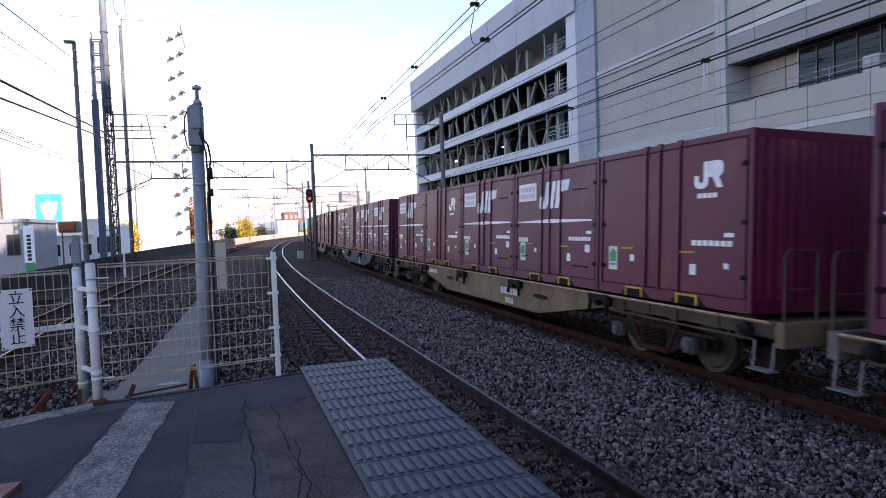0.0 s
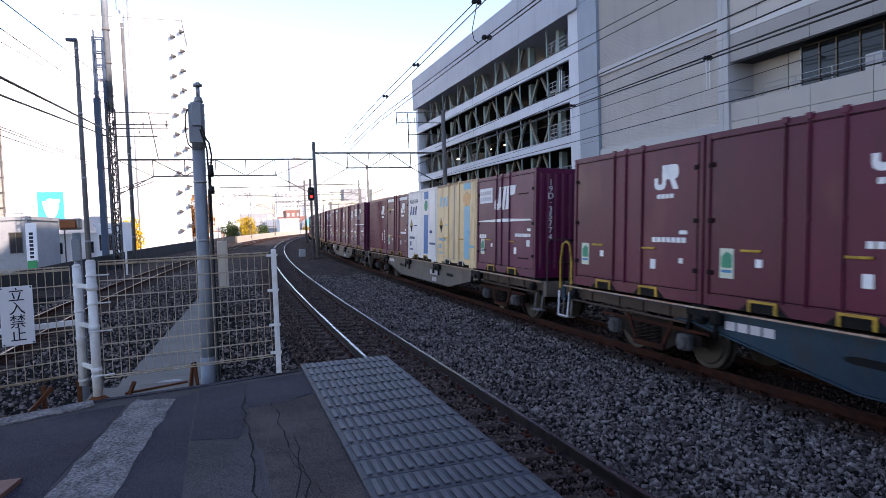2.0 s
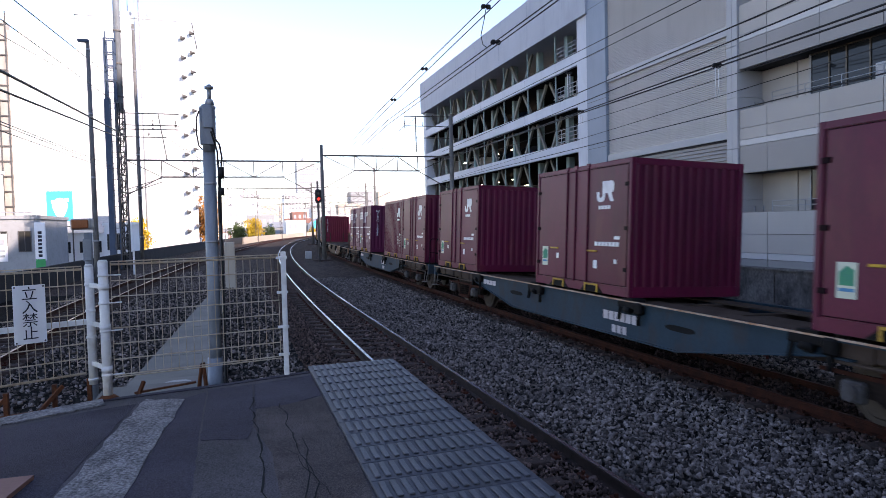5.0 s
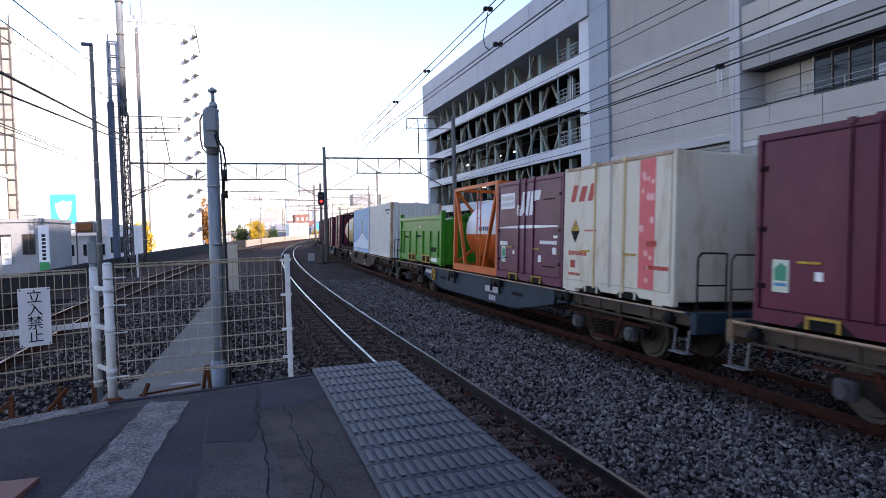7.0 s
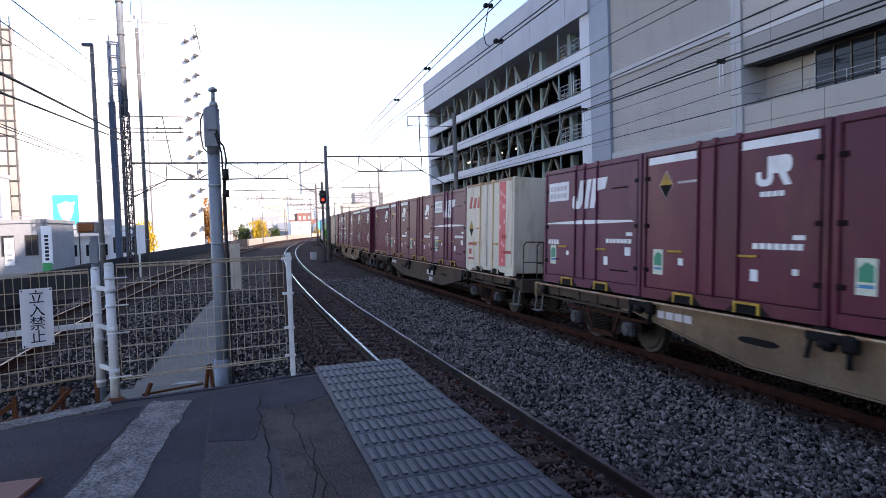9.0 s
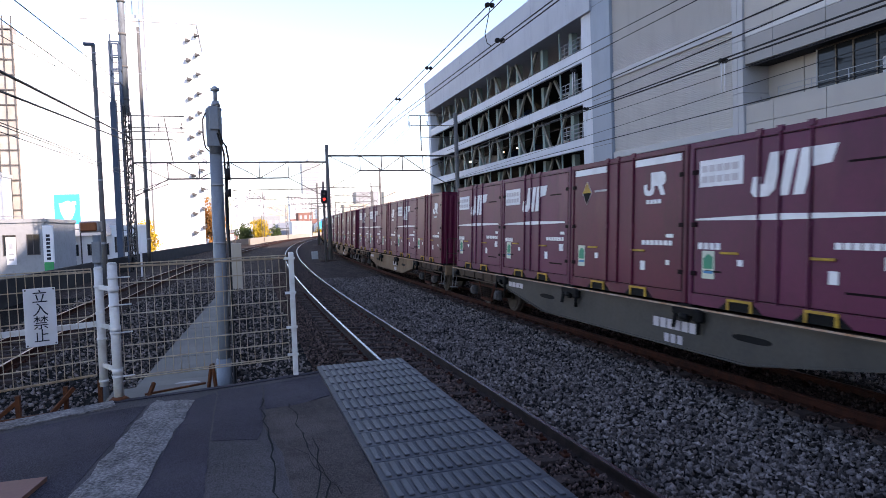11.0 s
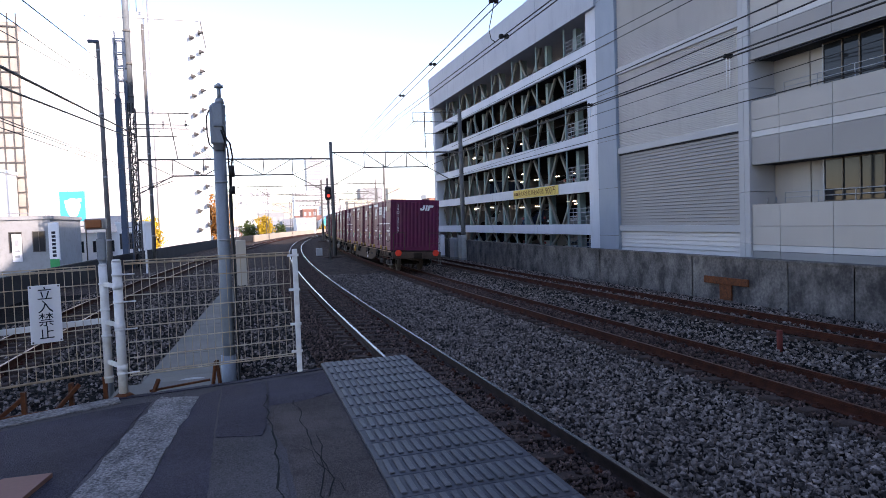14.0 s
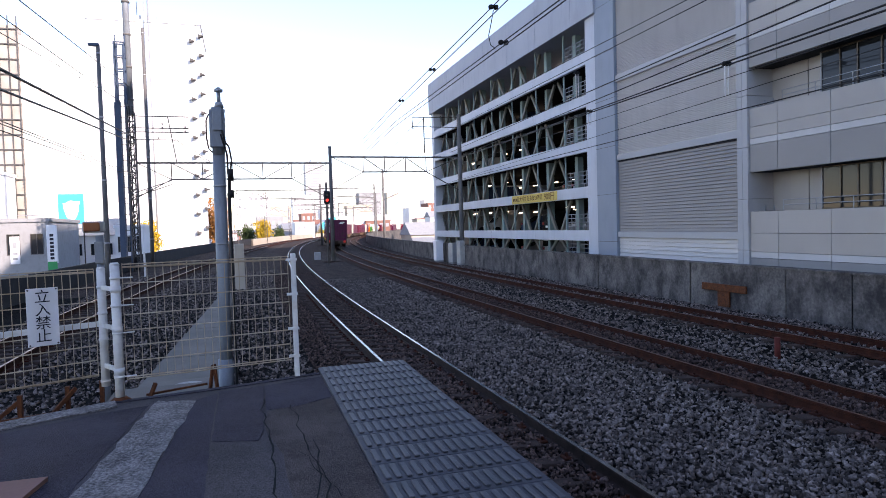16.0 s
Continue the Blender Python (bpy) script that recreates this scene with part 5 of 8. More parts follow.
for a, b in (((-4.6, 53, 9.6), (5.0, 104, 6.0)), ((-3.9, 53, 9.2), (5.5, 104, 6.2)), ((4.0, 53, 6.3), (8.2, 104, 6.4)), ((4.0, 53, 5.3), (8.2, 104, 5.4)), ((8.9, 53, 6.3), (13.2, 104, 6.4)), ((8.9, 53, 5.3), (13.2, 104, 5.4)), ((12.6, 53, 6.4), (17.0, 104, 6.4)), ((12.6, 53, 5.3), (17.0, 104, 5.4)), ((14.0, 53, 10.9), (18.5, 104, 10.5)), ((15.0, 53, 11.6), (19.5, 104, 11.2)), ((-2.9, 53, 6.0), (4.0, 104, 6.3)), ((-2.9, 53, 5.2), (4.0, 104, 5.3))):
    wire(a, b, 0.016, 0.8)
for x, z in ((12.68, 12.9), (12.66, 12.35), (12.62, 11.35), (12.60, 10.97)):
    bm = bmesh.new()
    hose(bm, [(x + 2.9 * k * k + 0.5 * k, 53 + 52 * k, z - 1.5 * k * (1 - k) - 0.5 * k) for k in [i / 14 for i in range(15)]], 0.032, 5)
    tagged(part("overhead_wire", bm, M_RUBBER), "thin black feeder wire running on round the bend", "overhead wire", "overhead wires")
# insulators and spacers on the wires
def dumbbell(x, y, z, label, long=0.0):
    ins = empty("wire_insulator", Matrix.Translation((x, y, z)) @ Matrix.Diagonal((0.5, 0.5, 0.5, 1)) if long else Matrix.Translation((x, y, z)))
    tagged(ins, label, "insulator", "insulators on the wires")
    bm = bmesh.new()
    for dx in (-0.12, 0.12):
        tube(bm, (dx, -0.12, 0), (dx, 0.12, 0), 0.085, 10)
        tube(bm, (dx, -0.05, -0.02), (dx, 0.05, 0.02), 0.11, 10)
    part("disc", bm, M_RUBBER, ins)
    if long:
        bm = bmesh.new()
        for dx in (-0.1, 0.1):
            tube(bm, (dx, 0, 0), (dx * 0.9, 0, -long), 0.028, 8)
        part("rod", bm, M_SIGNW, ins, "white insulating rods")
    return ins


dumbbell(12.0, 40.0, 12.5, "pair of black insulators on the feeder wires")
dumbbell(12.5, 50.5, 12.55, "pair of black insulators on the feeder wires")
dumbbell(11.35, 27.8, 12.42, "pair of black insulators with a jumper cable")
dumbbell(11.25, 26.5, 10.45, "pair of black clamps on the feeder wires")
dumbbell(12.6, 22.5, 8.25, "black clamps with white hanging rods on the wires", 1.9)
dumbbell(12.35, 21.2, 6.55, "black clamps with white hanging rods on the wires", 1.0)
dumbbell(11.0, 12.6, 6.1, "black clamps with white hanging rods on the wires", 1.5)
bm = bmesh.new()
cable(bm, [(11.35, 27.8, 12.3), (11.28, 27.9, 11.8), (11.2, 28.1, 11.2), (11.25, 28.0, 10.75), (11.3, 27.6, 10.5)], 0.02)
tagged(part("jumper_cable", bm, M_RUBBER), "black jumper cable hanging between feeder wires", "cable")

# ---- buildings beyond the other track and in the distance ----
def house(name, label, x0, x1, y0, y1, z1, wall, floors, cols, win_w=0.55, win_h=0.5, flat=True, category="building", z0=-5.0, roof_mat=None):
    """A block with a window of its own for every opening on the side towards the platform and on its right side."""
    hs = empty(name)
    tagged(hs, label, category)
    bm = bmesh.new()
    box(bm, x0, x1, y0, y1, z0, z1)
    part("wall", bm, wall, hs)
    bm = bmesh.new()
    if flat:
        box(bm, x0 - 0.15, x1 + 0.15, y0 - 0.15, y1 + 0.15, z1, z1 + 0.35)
    else:
        h = (y1 - y0) * 0.28
        prism(bm, [(y0 - 0.4, z1 - 0.1), (y1 + 0.4, z1 - 0.1), ((y0 + y1) / 2, z1 + h)], "x", x0 - 0.3, x1 + 0.3)
    part("roof", bm, roof_mat or wall, hs)
    fh = (z1 - max(z0, -4.5)) / floors
    cw = (x1 - x0) / cols
    for f in range(floors):
        za = max(z0, -4.5) + f * fh + fh * (1 - win_h) * 0.5
        if za + fh * win_h < -1.0:
            continue
        for c in range(cols):
            xa = x0 + c * cw + cw * (1 - win_w) / 2
            bm = bmesh.new()
            box(bm, xa, xa + cw * win_w, y0 - 0.03, y0 + 0.02, za, za + fh * win_h)
            w = part("window", bm, M_GLASS if y0 < 120 else M_FARWIN, hs)
            if y0 < 100:
                bm = bmesh.new()
                for a, b, c_, d in ((-0.06, cw * win_w + 0.06, -0.06, 0.0), (-0.06, cw * win_w + 0.06, fh * win_h, fh * win_h + 0.06), (-0.06, 0.0, 0, fh * win_h), (cw * win_w, cw * win_w + 0.06, 0, fh * win_h), (cw * win_w / 2 - 0.03, cw * win_w / 2 + 0.03, 0, fh * win_h)):
                    box(bm, xa + a, xa + b, y0 - 0.08, y0 - 0.02, za + c_, za + d)
                part("frame", bm, M_STEEL_D, w)
    return hs


# low grey two-storey building by the wall
low = house("low_building", "low grey two-storey building with dark-framed windows", -27.5, -17.75, 70, 82, 3.95, M_GWALL, 2, 5, 0.5, 0.44)
bm = bmesh.new()
tube(bm, (-27, 71, 4.6), (-18.3, 71, 4.6), 0.04, 6)
for x in stations(-27, -18.3, 1.5):
    tube(bm, (x, 71, 4.2), (x, 71, 4.6), 0.03, 6)
part("roof_rail", bm, M_GALV, low)
bm = bmesh.new()
box(bm, -20.95, -20.15, 69.85, 69.92, 0.0, 2.6, bevel=0.01)
bn = part("hanging_banner", bm, M_SIGNW)
tagged(bn, "white hanging shop banner on the low grey building", "banner")
for z, h, w in ((1.5, 0.55, 0.35), (0.9, 0.2, 0.4), (0.4, 0.2, 0.4)):
    bm = bmesh.new()
    box(bm, -20.55 - w / 2, -20.55 + w / 2, 69.83, 69.852, z, z + h)
    part("faded_print", bm, M_GALV, bn)
vs = empty("vertical_sign")
tagged(vs, "white vertical shop sign with dark bars and green foot", "sign")
bm = bmesh.new()
box(bm, -17.65, -16.8, 68.9, 69.2, 0.0, 3.6, bevel=0.02)
box(bm, -17.3, -17.1, 68.95, 69.15, -5.0, 0.0)
part("board", bm, M_SIGNW, vs)
for i in range(7):
    bm = bmesh.new()
    box(bm, -17.38, -17.06, 68.875, 68.902, 0.35 + i * 0.36, 0.60 + i * 0.36)
    part("dark_bar", bm, M_INK, vs)
bm = bmesh.new()
box(bm, -17.62, -16.83, 68.86, 68.905, -1.1, 0.15, bevel=0.01)
part("green_foot", bm, M_SIGNGREEN, vs, "green sign panel")
house("white_house", "small white rendered house with dark windows", -19.5, -14.6, 86, 93, 2.6, M_WWALL, 2, 3, 0.35, 0.35, False, "house", roof_mat=M_GALV)
house("white_house", "white rendered house with small dark windows", -14.4, -11.4, 84, 92, 3.3, M_WWALL, 2, 3, 0.3, 0.45, True, "house")

# cyan billboard
bb = empty("billboard")
tagged(bb, "cyan billboard with a plain white shape on a roof frame", "billboard")
bm = bmesh.new()
box(bm, -19.95, -17.35, 83.0, 83.2, 3.9, 7.3, bevel=0.02)
part("board", bm, M_CYAN, bb)
bm = bmesh.new()
prism(bm, [(-18.6 + 0.75 * math.cos(a) * (1 + 0.12 * math.sin(3 * a)), 5.45 + 1.1 * math.sin(a)) for a in [i * math.pi / 12 for i in range(24)]], "y", 82.95, 82.999)
prism(bm, [(-19.45, 6.25), (-17.7, 6.5), (-17.7, 6.1), (-19.4, 5.85)], "y", 82.93, 82.949)
part("white_shape", bm, M_SIGNW, bb)
bm = bmesh.new()
for x in (-19.8, -18.6, -17.5):
    bar(bm, (x, 83.4, -5), (x, 83.4, 4.5), 0.12, 0.12)
bar(bm, (-20.2, 83.4, 3.3), (-17.0, 83.4, 3.3), 0.1, 0.1)
part("stand", bm, M_STEEL_D, bb)

# pale towers
tw = house("apartment_tower", "tall white apartment tower with dark wedges for balcony shade", -21.5, -5.25, 110, 126, 35.3, M_WWALL, 1, 1, 0.01, 0.01)
# dark wedges stand for the triangular shade of the white balconies
for f in range(11):
    z = 2.0 + f * 3.02
    for x in (-6.9, -5.55):
        bm = bmesh.new()
        prism(bm, [(x, z + 0.2 + (0.8 if x > -6 else 0)), (x + 0.75, z + 0.45 + (0.8 if x > -6 else 0)), (x, z + 0.75 + (0.8 if x > -6 else 0))], "y", 109.2, 110)
        part("balcony_hood", bm, M_STEEL_D, tw)
bm = bmesh.new()
for x in (-15.5, -14.6, -13.6):
    tube(bm, (x, 112, 35.6), (x, 112, 39), 0.06, 6)
box(bm, -17.5, -11.8, 111, 117, 35.6, 36.6)
part("roof_plant", bm, M_GALV, tw)
bm = bmesh.new()
tube(bm, (-12.6, 108.5, -5), (-12.6, 108.5, 42), 0.12, 8)
part("rod", bm, M_GALV, tw)
scf = empty("scaffold")
tagged(scf, "brown scaffold with netting beside a white building", "scaffold")
bm = bmesh.new()
box(bm, -27.5, -24.6, 88, 90, -5, 27.5)
part("netting", bm, M_NET, scf)
for z in stations(-3, 27, 1.8):
    bm = bmesh.new()
    bar(bm, (-27.6, 87.9, z), (-24.4, 87.9, z), 0.12, 0.14)
    part("ledger", bm, M_STEEL_D, scf)
for x in (-27.4, -26.4, -25.4, -24.5):
    bm = bmesh.new()
    bar(bm, (x, 87.85, -5), (x, 87.85, 28.5), 0.1, 0.1)
    part("standard", bm, M_STEEL_D, scf)
house("white_building", "white building with balconies in front of the scaffold", -30, -25.2, 80, 87, 9.5, M_WWALL, 4, 2, 0.4, 0.4)

sheeted = empty("sheeted_building")
tagged(sheeted, "tall building wrapped in white construction sheeting", "building")
for i in range(4):
    bm = bmesh.new()
    box(bm, -24.55 + i * 2.1, -22.5 + i * 2.1, 88.6, 89.2, -5, 26.5 - i * 0.7)
    part("sheet", bm, M_WWALL, sheeted)

# ---- distance beyond the bend ----
def slab_tower(label, x0, x1, y0, y1, z1, wall, fh=3.2, cols=6):
    t = empty("apartment_tower")
    tagged(t, label, "building")
    bm = bmesh.new()
    box(bm, x0, x1, y0, y1, -5, z1)
    part("wall", bm, wall, t)
    z = 2.0
    while z < z1 - 1:
        bm = bmesh.new()
        box(bm, x0 - 0.6, x1 + 0.6, y0 - 1.6, y0, z, z + 1.1)
        part("balcony", bm, M_WWALL, t)
        bm = bmesh.new()
        box(bm, x0 + 0.4, x1 - 0.4, y0 - 0.05, y0 + 0.1, z + 1.1, z + fh - 0.35)
        part("window", bm, M_FARWIN, t)
        z += fh
    for i in range(cols + 1):
        x = x0 + (x1 - x0) * i / cols
        bm = bmesh.new()
        box(bm, x - 0.3, x + 0.3, y0 - 1.62, y0, 0, z1)
        part("fin", bm, wall, t)
    bm = bmesh.new()
    box(bm, (x0 * 2 + x1) / 3, (x0 + 2 * x1) / 3, y0 + 2, y1 - 2, z1, z1 + 4)
    part("roof_plant", bm, M_GALV, t)
    return t


slab_tower("distant grey apartment tower, haze-paled, with many balconies", 72, 92, 760, 790, 80, M_HAZE, 3.0, 8)
slab_tower("distant haze-paled apartment tower behind the other", 104, 118, 860, 885, 78, M_HAZE, 3.0, cols=5)
CITY = [(-2, 12, 300, 19, M_WWALL, 6, 6), (13, 24, 340, 14, M_BEIGE, 5, 5), (24, 30, 280, 9, M_BRICKR, 4, 3), (28, 40, 380, 22, M_WWALL, 8, 6), (5, 14, 240, 7, M_GWALL, 3, 4), (56, 70, 360, 15, M_BEIGE, 5, 6), (70, 84, 400, 24, M_GWALL, 8, 6), (84, 96, 330, 12, M_WWALL, 4, 5), (92, 104, 420, 25, M_BEIGE, 8, 5), (60, 68, 300, 8, M_WWALL, 3, 4), (100, 116, 350, 15, M_BRICKR, 5, 6), (38, 50, 330, 12, M_WWALL, 4, 5), (118, 132, 420, 20, M_WWALL, 6, 5), (16, 22, 210, 4.5, M_WWALL, 3, 3), (78, 90, 270, 6, M_GWALL, 3, 4), (-16, -4, 260, 15, M_BEIGE, 5, 5), (48, 58, 260, 5, M_BRICKR, 3, 4)]
words = {M_WWALL.name: "white", M_BEIGE.name: "beige", M_BRICKR.name: "red-brown", M_GWALL.name: "grey"}
for x0, x1, y, h, mm, fl, co in CITY:
    house("distant_building", words[mm.name] + " town building in the hazy distance", x0, x1, y, y + 14, h, mm, fl, co, 0.5, 0.45, True, roof_mat=mm)
rt = random.Random(21)
for i in range(40):
    y = rt.uniform(190, 330)
    o, r, u, a = on_line(NEAR, min(y, 330))
    side = rt.choice((-1, -1, 1))
    x = o.x + side * rt.uniform(16, 60) + (4 if side > 0 else 0)
    mm = rt.choice((M_WWALL, M_BEIGE, M_BEIGE, M_GWALL, M_BRICKR))
    w = rt.uniform(3.5, 7)
    house("distant_house", words[mm.name] + " small house in the hazy distance", x, x + w, y, y + 7, rt.uniform(0.5, 6), mm, 2, 2, 0.45, 0.4, rt.random() < 0.4, "house", roof_mat=rt.choice((M_GWALL, M_GALV, M_BRICKR)))
house("small_house", "low house with a grey roof below the viaduct", 27, 38, 100, 108, -1.6, M_GWALL, 2, 4, 0.4, 0.4, False, "house", roof_mat=M_GALV)
house("small_house", "white low building beyond the wall", 44, 54, 150, 160, 1.8, M_WWALL, 2, 4, 0.4, 0.4, True, "house")
house("small_house", "beige house with a pitched roof beyond the wall", 36, 43, 140, 150, 0.6, M_BEIGE, 2, 3, 0.4, 0.4, False, "house", roof_mat=M_GWALL)
# pale blue roofed hall
hall = empty("railway_hall")
tagged(hall, "pale hall with a light blue curved front in the distance", "building")
bm = bmesh.new()
prism(bm, [(30, -3), (30, 4), (33, 6.5), (37, 7.3), (56, 7.3), (56, -3)], "y", 262, 280)
part("wall", bm, M_WWALL, hall)
bm = bmesh.new()
prism(bm, [(29.8, 0), (29.8, 4.1), (33, 6.7), (36, 7.4), (36, 5.6), (33, 4.6), (32, 0)], "y", 261.5, 262)
part("front", bm, M_CYAN, hall)


# ---- trees ----
def tree(name, label, x, y, z0, h, r, leaf, n, seed):
    rr = random.Random(seed)
    t = empty(name)
    tagged(t, label, "tree")
    bm = bmesh.new()
    tube(bm, (x, y, z0), (x, y, z0 + h * 0.5), h * 0.03, 8, h * 0.018)
    for i in range(9):
        a = rr.uniform(0, 6.28)
        q = rr.uniform(0.35, 0.6)
        tube(bm, (x, y, z0 + h * q * 0.8), (x + math.cos(a) * r * 0.7, y + math.sin(a) * r * 0.7, z0 + h * (q + rr.uniform(0.15, 0.35))), h * 0.011, 5, h * 0.003)
    part("trunk", bm, M_BARK, t)
    bm = bmesh.new()
    for i in range(n):
        a, b = rr.uniform(0, 6.28), rr.uniform(-1, 1)
        k = rr.random() ** 0.45
        lump = 0.75 + 0.35 * math.sin(3 * a + seed) * math.cos(4 * b + seed)
        c = Vector((x + math.cos(a) * math.sqrt(1 - b * b) * r * k * lump, y + math.sin(a) * math.sqrt(1 - b * b) * r * k * lump, z0 + h * 0.64 + b * h * 0.36 * k * lump))
        s = rr.uniform(0.10, 0.24) * (h / 8)
        e = Euler((rr.uniform(0, 6), rr.uniform(0, 6), rr.uniform(0, 6))).to_matrix()
        v = [bm.verts.new(c + e @ Vector(p) * s) for p in ((-1, 0, 0), (0, -0.6, 0.15), (1, 0, 0), (0, 0.6, -0.1))]
        bm.faces.new(v)
    part("crown", bm, leaf, t)
    return t


tree("ginkgo_tree", "yellow autumn ginkgo tree beyond the bend", 5.4, 186, -5, 11.5, 3.0, M_GINKGO, 2600, 1)
tree("street_tree", "dark green tree beyond the bend", 1.2, 192, -5, 10.0, 3.0, M_LEAF, 2200, 2)
tree("autumn_tree", "orange-leaved thin autumn tree beside the white tower", -4.0, 112, -5, 13.5, 2.4, M_AUTUMN, 1300, 3)
tree("ginkgo_tree", "yellow tree behind the white houses", -14.0, 108, -5, 10.5, 2.4, M_GINKGO, 1500, 4)
tree("street_tree", "green tree among the distant buildings", 10.5, 205, -5, 9.5, 2.6, M_LEAF, 1500, 5)
tree("ginkgo_tree", "small yellow tree near the distant houses", 27.0, 232, -5, 9.0, 2.2, M_GINKGO, 1200, 6)
# sunlit low wall along the outside of the bend
bm = bmesh.new()
pth = []
for s in stations(120, 400, 8):
    o, r, u, _ = on_line(NEAR, s)
    pth.append((Vector((o.x, o.y, 0)), Vector((r.x, r.y, 0)).normalized(), Vector((0, 0, 1))))
sweep(bm, [(-9.6, -0.6), (-9.6, 1.0), (-9.4, 1.0), (-9.4, -0.6)], pth)
tagged(part("wall_bend", bm, M_BEIGE), "sunlit beige wall along the bend", "wall", kind="structure")
# ---- the train: paints ----
V, S0, WAGON = 23.58, 6.79, 20.4
M_MAROON = mat("maroon_container_paint", (0.100, 0.0060, 0.030), (0.072, 0.0054, 0.0235), 0.9, 0.42, per=0.16, fine=14, bump=0.03, dirt=(0.042, 0.011, 0.017), amount=0.45, dscale=0.9, streak=0.25, fade=(0.23, 0.088, 0.062), fade_at=0.57, spec=0.2)
M_PURPLE = mat("purple_container_paint", (0.098, 0.0095, 0.045), (0.072, 0.0085, 0.035), 0.9, 0.42, per=0.14, fine=14, bump=0.03, dirt=(0.042, 0.013, 0.021), amount=0.45, dscale=0.9, streak=0.25, fade=(0.21, 0.09, 0.083), fade_at=0.58, spec=0.2)
M_REDDISH = mat("red_maroon_paint", (0.165, 0.009, 0.030), (0.130, 0.008, 0.025), 0.9, 0.42, per=0.08, fine=14, bump=0.03, dirt=(0.07, 0.024, 0.024), amount=0.4, dscale=0.9, streak=0.3, spec=0.2)
M_SEAM = mat("grimy_door_seal", (0.014, 0.006, 0.008), (0.008, 0.005, 0.006), 3, 0.8, spec=0.05)
M_WHITE = mat("white_marking", (0.72, 0.72, 0.72), (0.60, 0.60, 0.61), 2, 0.6, dirt=(0.42, 0.40, 0.40), amount=0.5)
M_PALE = mat("faded_marking", (0.50, 0.46, 0.47), (0.40, 0.36, 0.37), 2, 0.6)
M_YEL = mat("yellow_handle_paint", (0.52, 0.31, 0.03), (0.20, 0.11, 0.03), 6, 0.6, fine=25, spread=0.7, grain=1.0)
M_STICK = mat("faded_sticker", (0.52, 0.56, 0.44), (0.40, 0.45, 0.38), 8, 0.5)
M_BLACK = mat("black_steel", (0.012, 0.0115, 0.012), (0.006, 0.006, 0.006), 3, 0.7, spec=0.06)
M_GREENLBL = mat("green_sticker_print", (0.03, 0.25, 0.10), (0.03, 0.18, 0.15), 5, 0.6)
M_BLUELBL = mat("blue_sticker_print", (0.05, 0.22, 0.38), (0.05, 0.16, 0.30), 5, 0.6)
M_JWHITE = mat("white_container_paint", (0.60, 0.60, 0.60), (0.50, 0.50, 0.50), 0.8, 0.4, dirt=(0.42, 0.38, 0.33), amount=0.4, dscale=1.0, streak=0.3)
M_CREAM = mat("cream_container_paint", (0.62, 0.46, 0.25), (0.54, 0.40, 0.22), 0.8, 0.45, dirt=(0.30, 0.17, 0.08), amount=0.7, dscale=1.0, streak=0.3)
M_IVORY = mat("ivory_container_paint", (0.56, 0.51, 0.42), (0.47, 0.43, 0.35), 0.8, 0.45, dirt=(0.30, 0.20, 0.13), amount=0.7, dscale=1.0, streak=0.3)
M_BLUE = mat("blue_stripe_paint", (0.02, 0.13, 0.34), (0.02, 0.11, 0.28), 2, 0.5)
M_TEAL = mat("pale_blue_stripe_paint", (0.16, 0.40, 0.52), (0.16, 0.34, 0.44), 2, 0.5)
M_PINK = mat("red_blossom_stripe_paint", (0.62, 0.10, 0.11), (0.52, 0.09, 0.10), 5, 0.5)
M_PINKL = mat("pale_blossom_paint", (0.72, 0.36, 0.36), (0.68, 0.30, 0.30), 5, 0.5)
M_NAVY = mat("navy_print", (0.02, 0.06, 0.16), None, 3, 0.5)
M_REDP = mat("red_print", (0.40, 0.04, 0.03), None, 3, 0.5)
M_SKYB = mat("light_blue_container_paint", (0.26, 0.42, 0.58), (0.22, 0.36, 0.50), 0.8, 0.45, dirt=(0.20, 0.22, 0.24), amount=0.4, streak=0.3)
M_OFFW = mat("off_white_container_paint", (0.56, 0.56, 0.53), (0.48, 0.48, 0.455), 0.8, 0.45, dirt=(0.36, 0.30, 0.24), amount=0.45, streak=0.3)
M_HILL = mat("pale_hill_paint", (0.48, 0.58, 0.66), (0.42, 0.52, 0.60), 2, 0.5)
M_RUSTP = mat("rust_stained_post", (0.28, 0.13, 0.06), (0.45, 0.36, 0.28), 3, 0.8, fine=12)
M_GREEN = mat("bright_green_paint", (0.016, 0.200, 0.010), (0.013, 0.145, 0.009), 0.9, 0.4, dirt=(0.02, 0.10, 0.02), amount=0.4, streak=0.3)
M_ORANGE = mat("orange_frame_paint", (0.52, 0.095, 0.012), (0.40, 0.075, 0.012), 1.2, 0.45, dirt=(0.25, 0.08, 0.03), amount=0.4)
M_TAN = mat("tan_wagon_paint", (0.205, 0.135, 0.082), (0.115, 0.074, 0.046), 0.9, 0.75, fine=16, dirt=(0.075, 0.045, 0.032), amount=0.8, dscale=0.6, streak=0.5, bump=0.05, spec=0.1, fade=(0.24, 0.19, 0.145), fade_at=0.52)
M_TANG = mat("grey_tan_wagon_paint", (0.14, 0.118, 0.10), (0.082, 0.068, 0.058), 0.9, 0.7, fine=16, dirt=(0.08, 0.06, 0.05), amount=0.7, dscale=0.8, streak=0.6, bump=0.05)
M_BRN = mat("brown_wagon_paint", (0.085, 0.060, 0.046), (0.050, 0.036, 0.029), 0.9, 0.8, fine=16, dirt=(0.045, 0.030, 0.024), amount=0.7, dscale=0.8, streak=0.6, bump=0.05, spec=0.08)
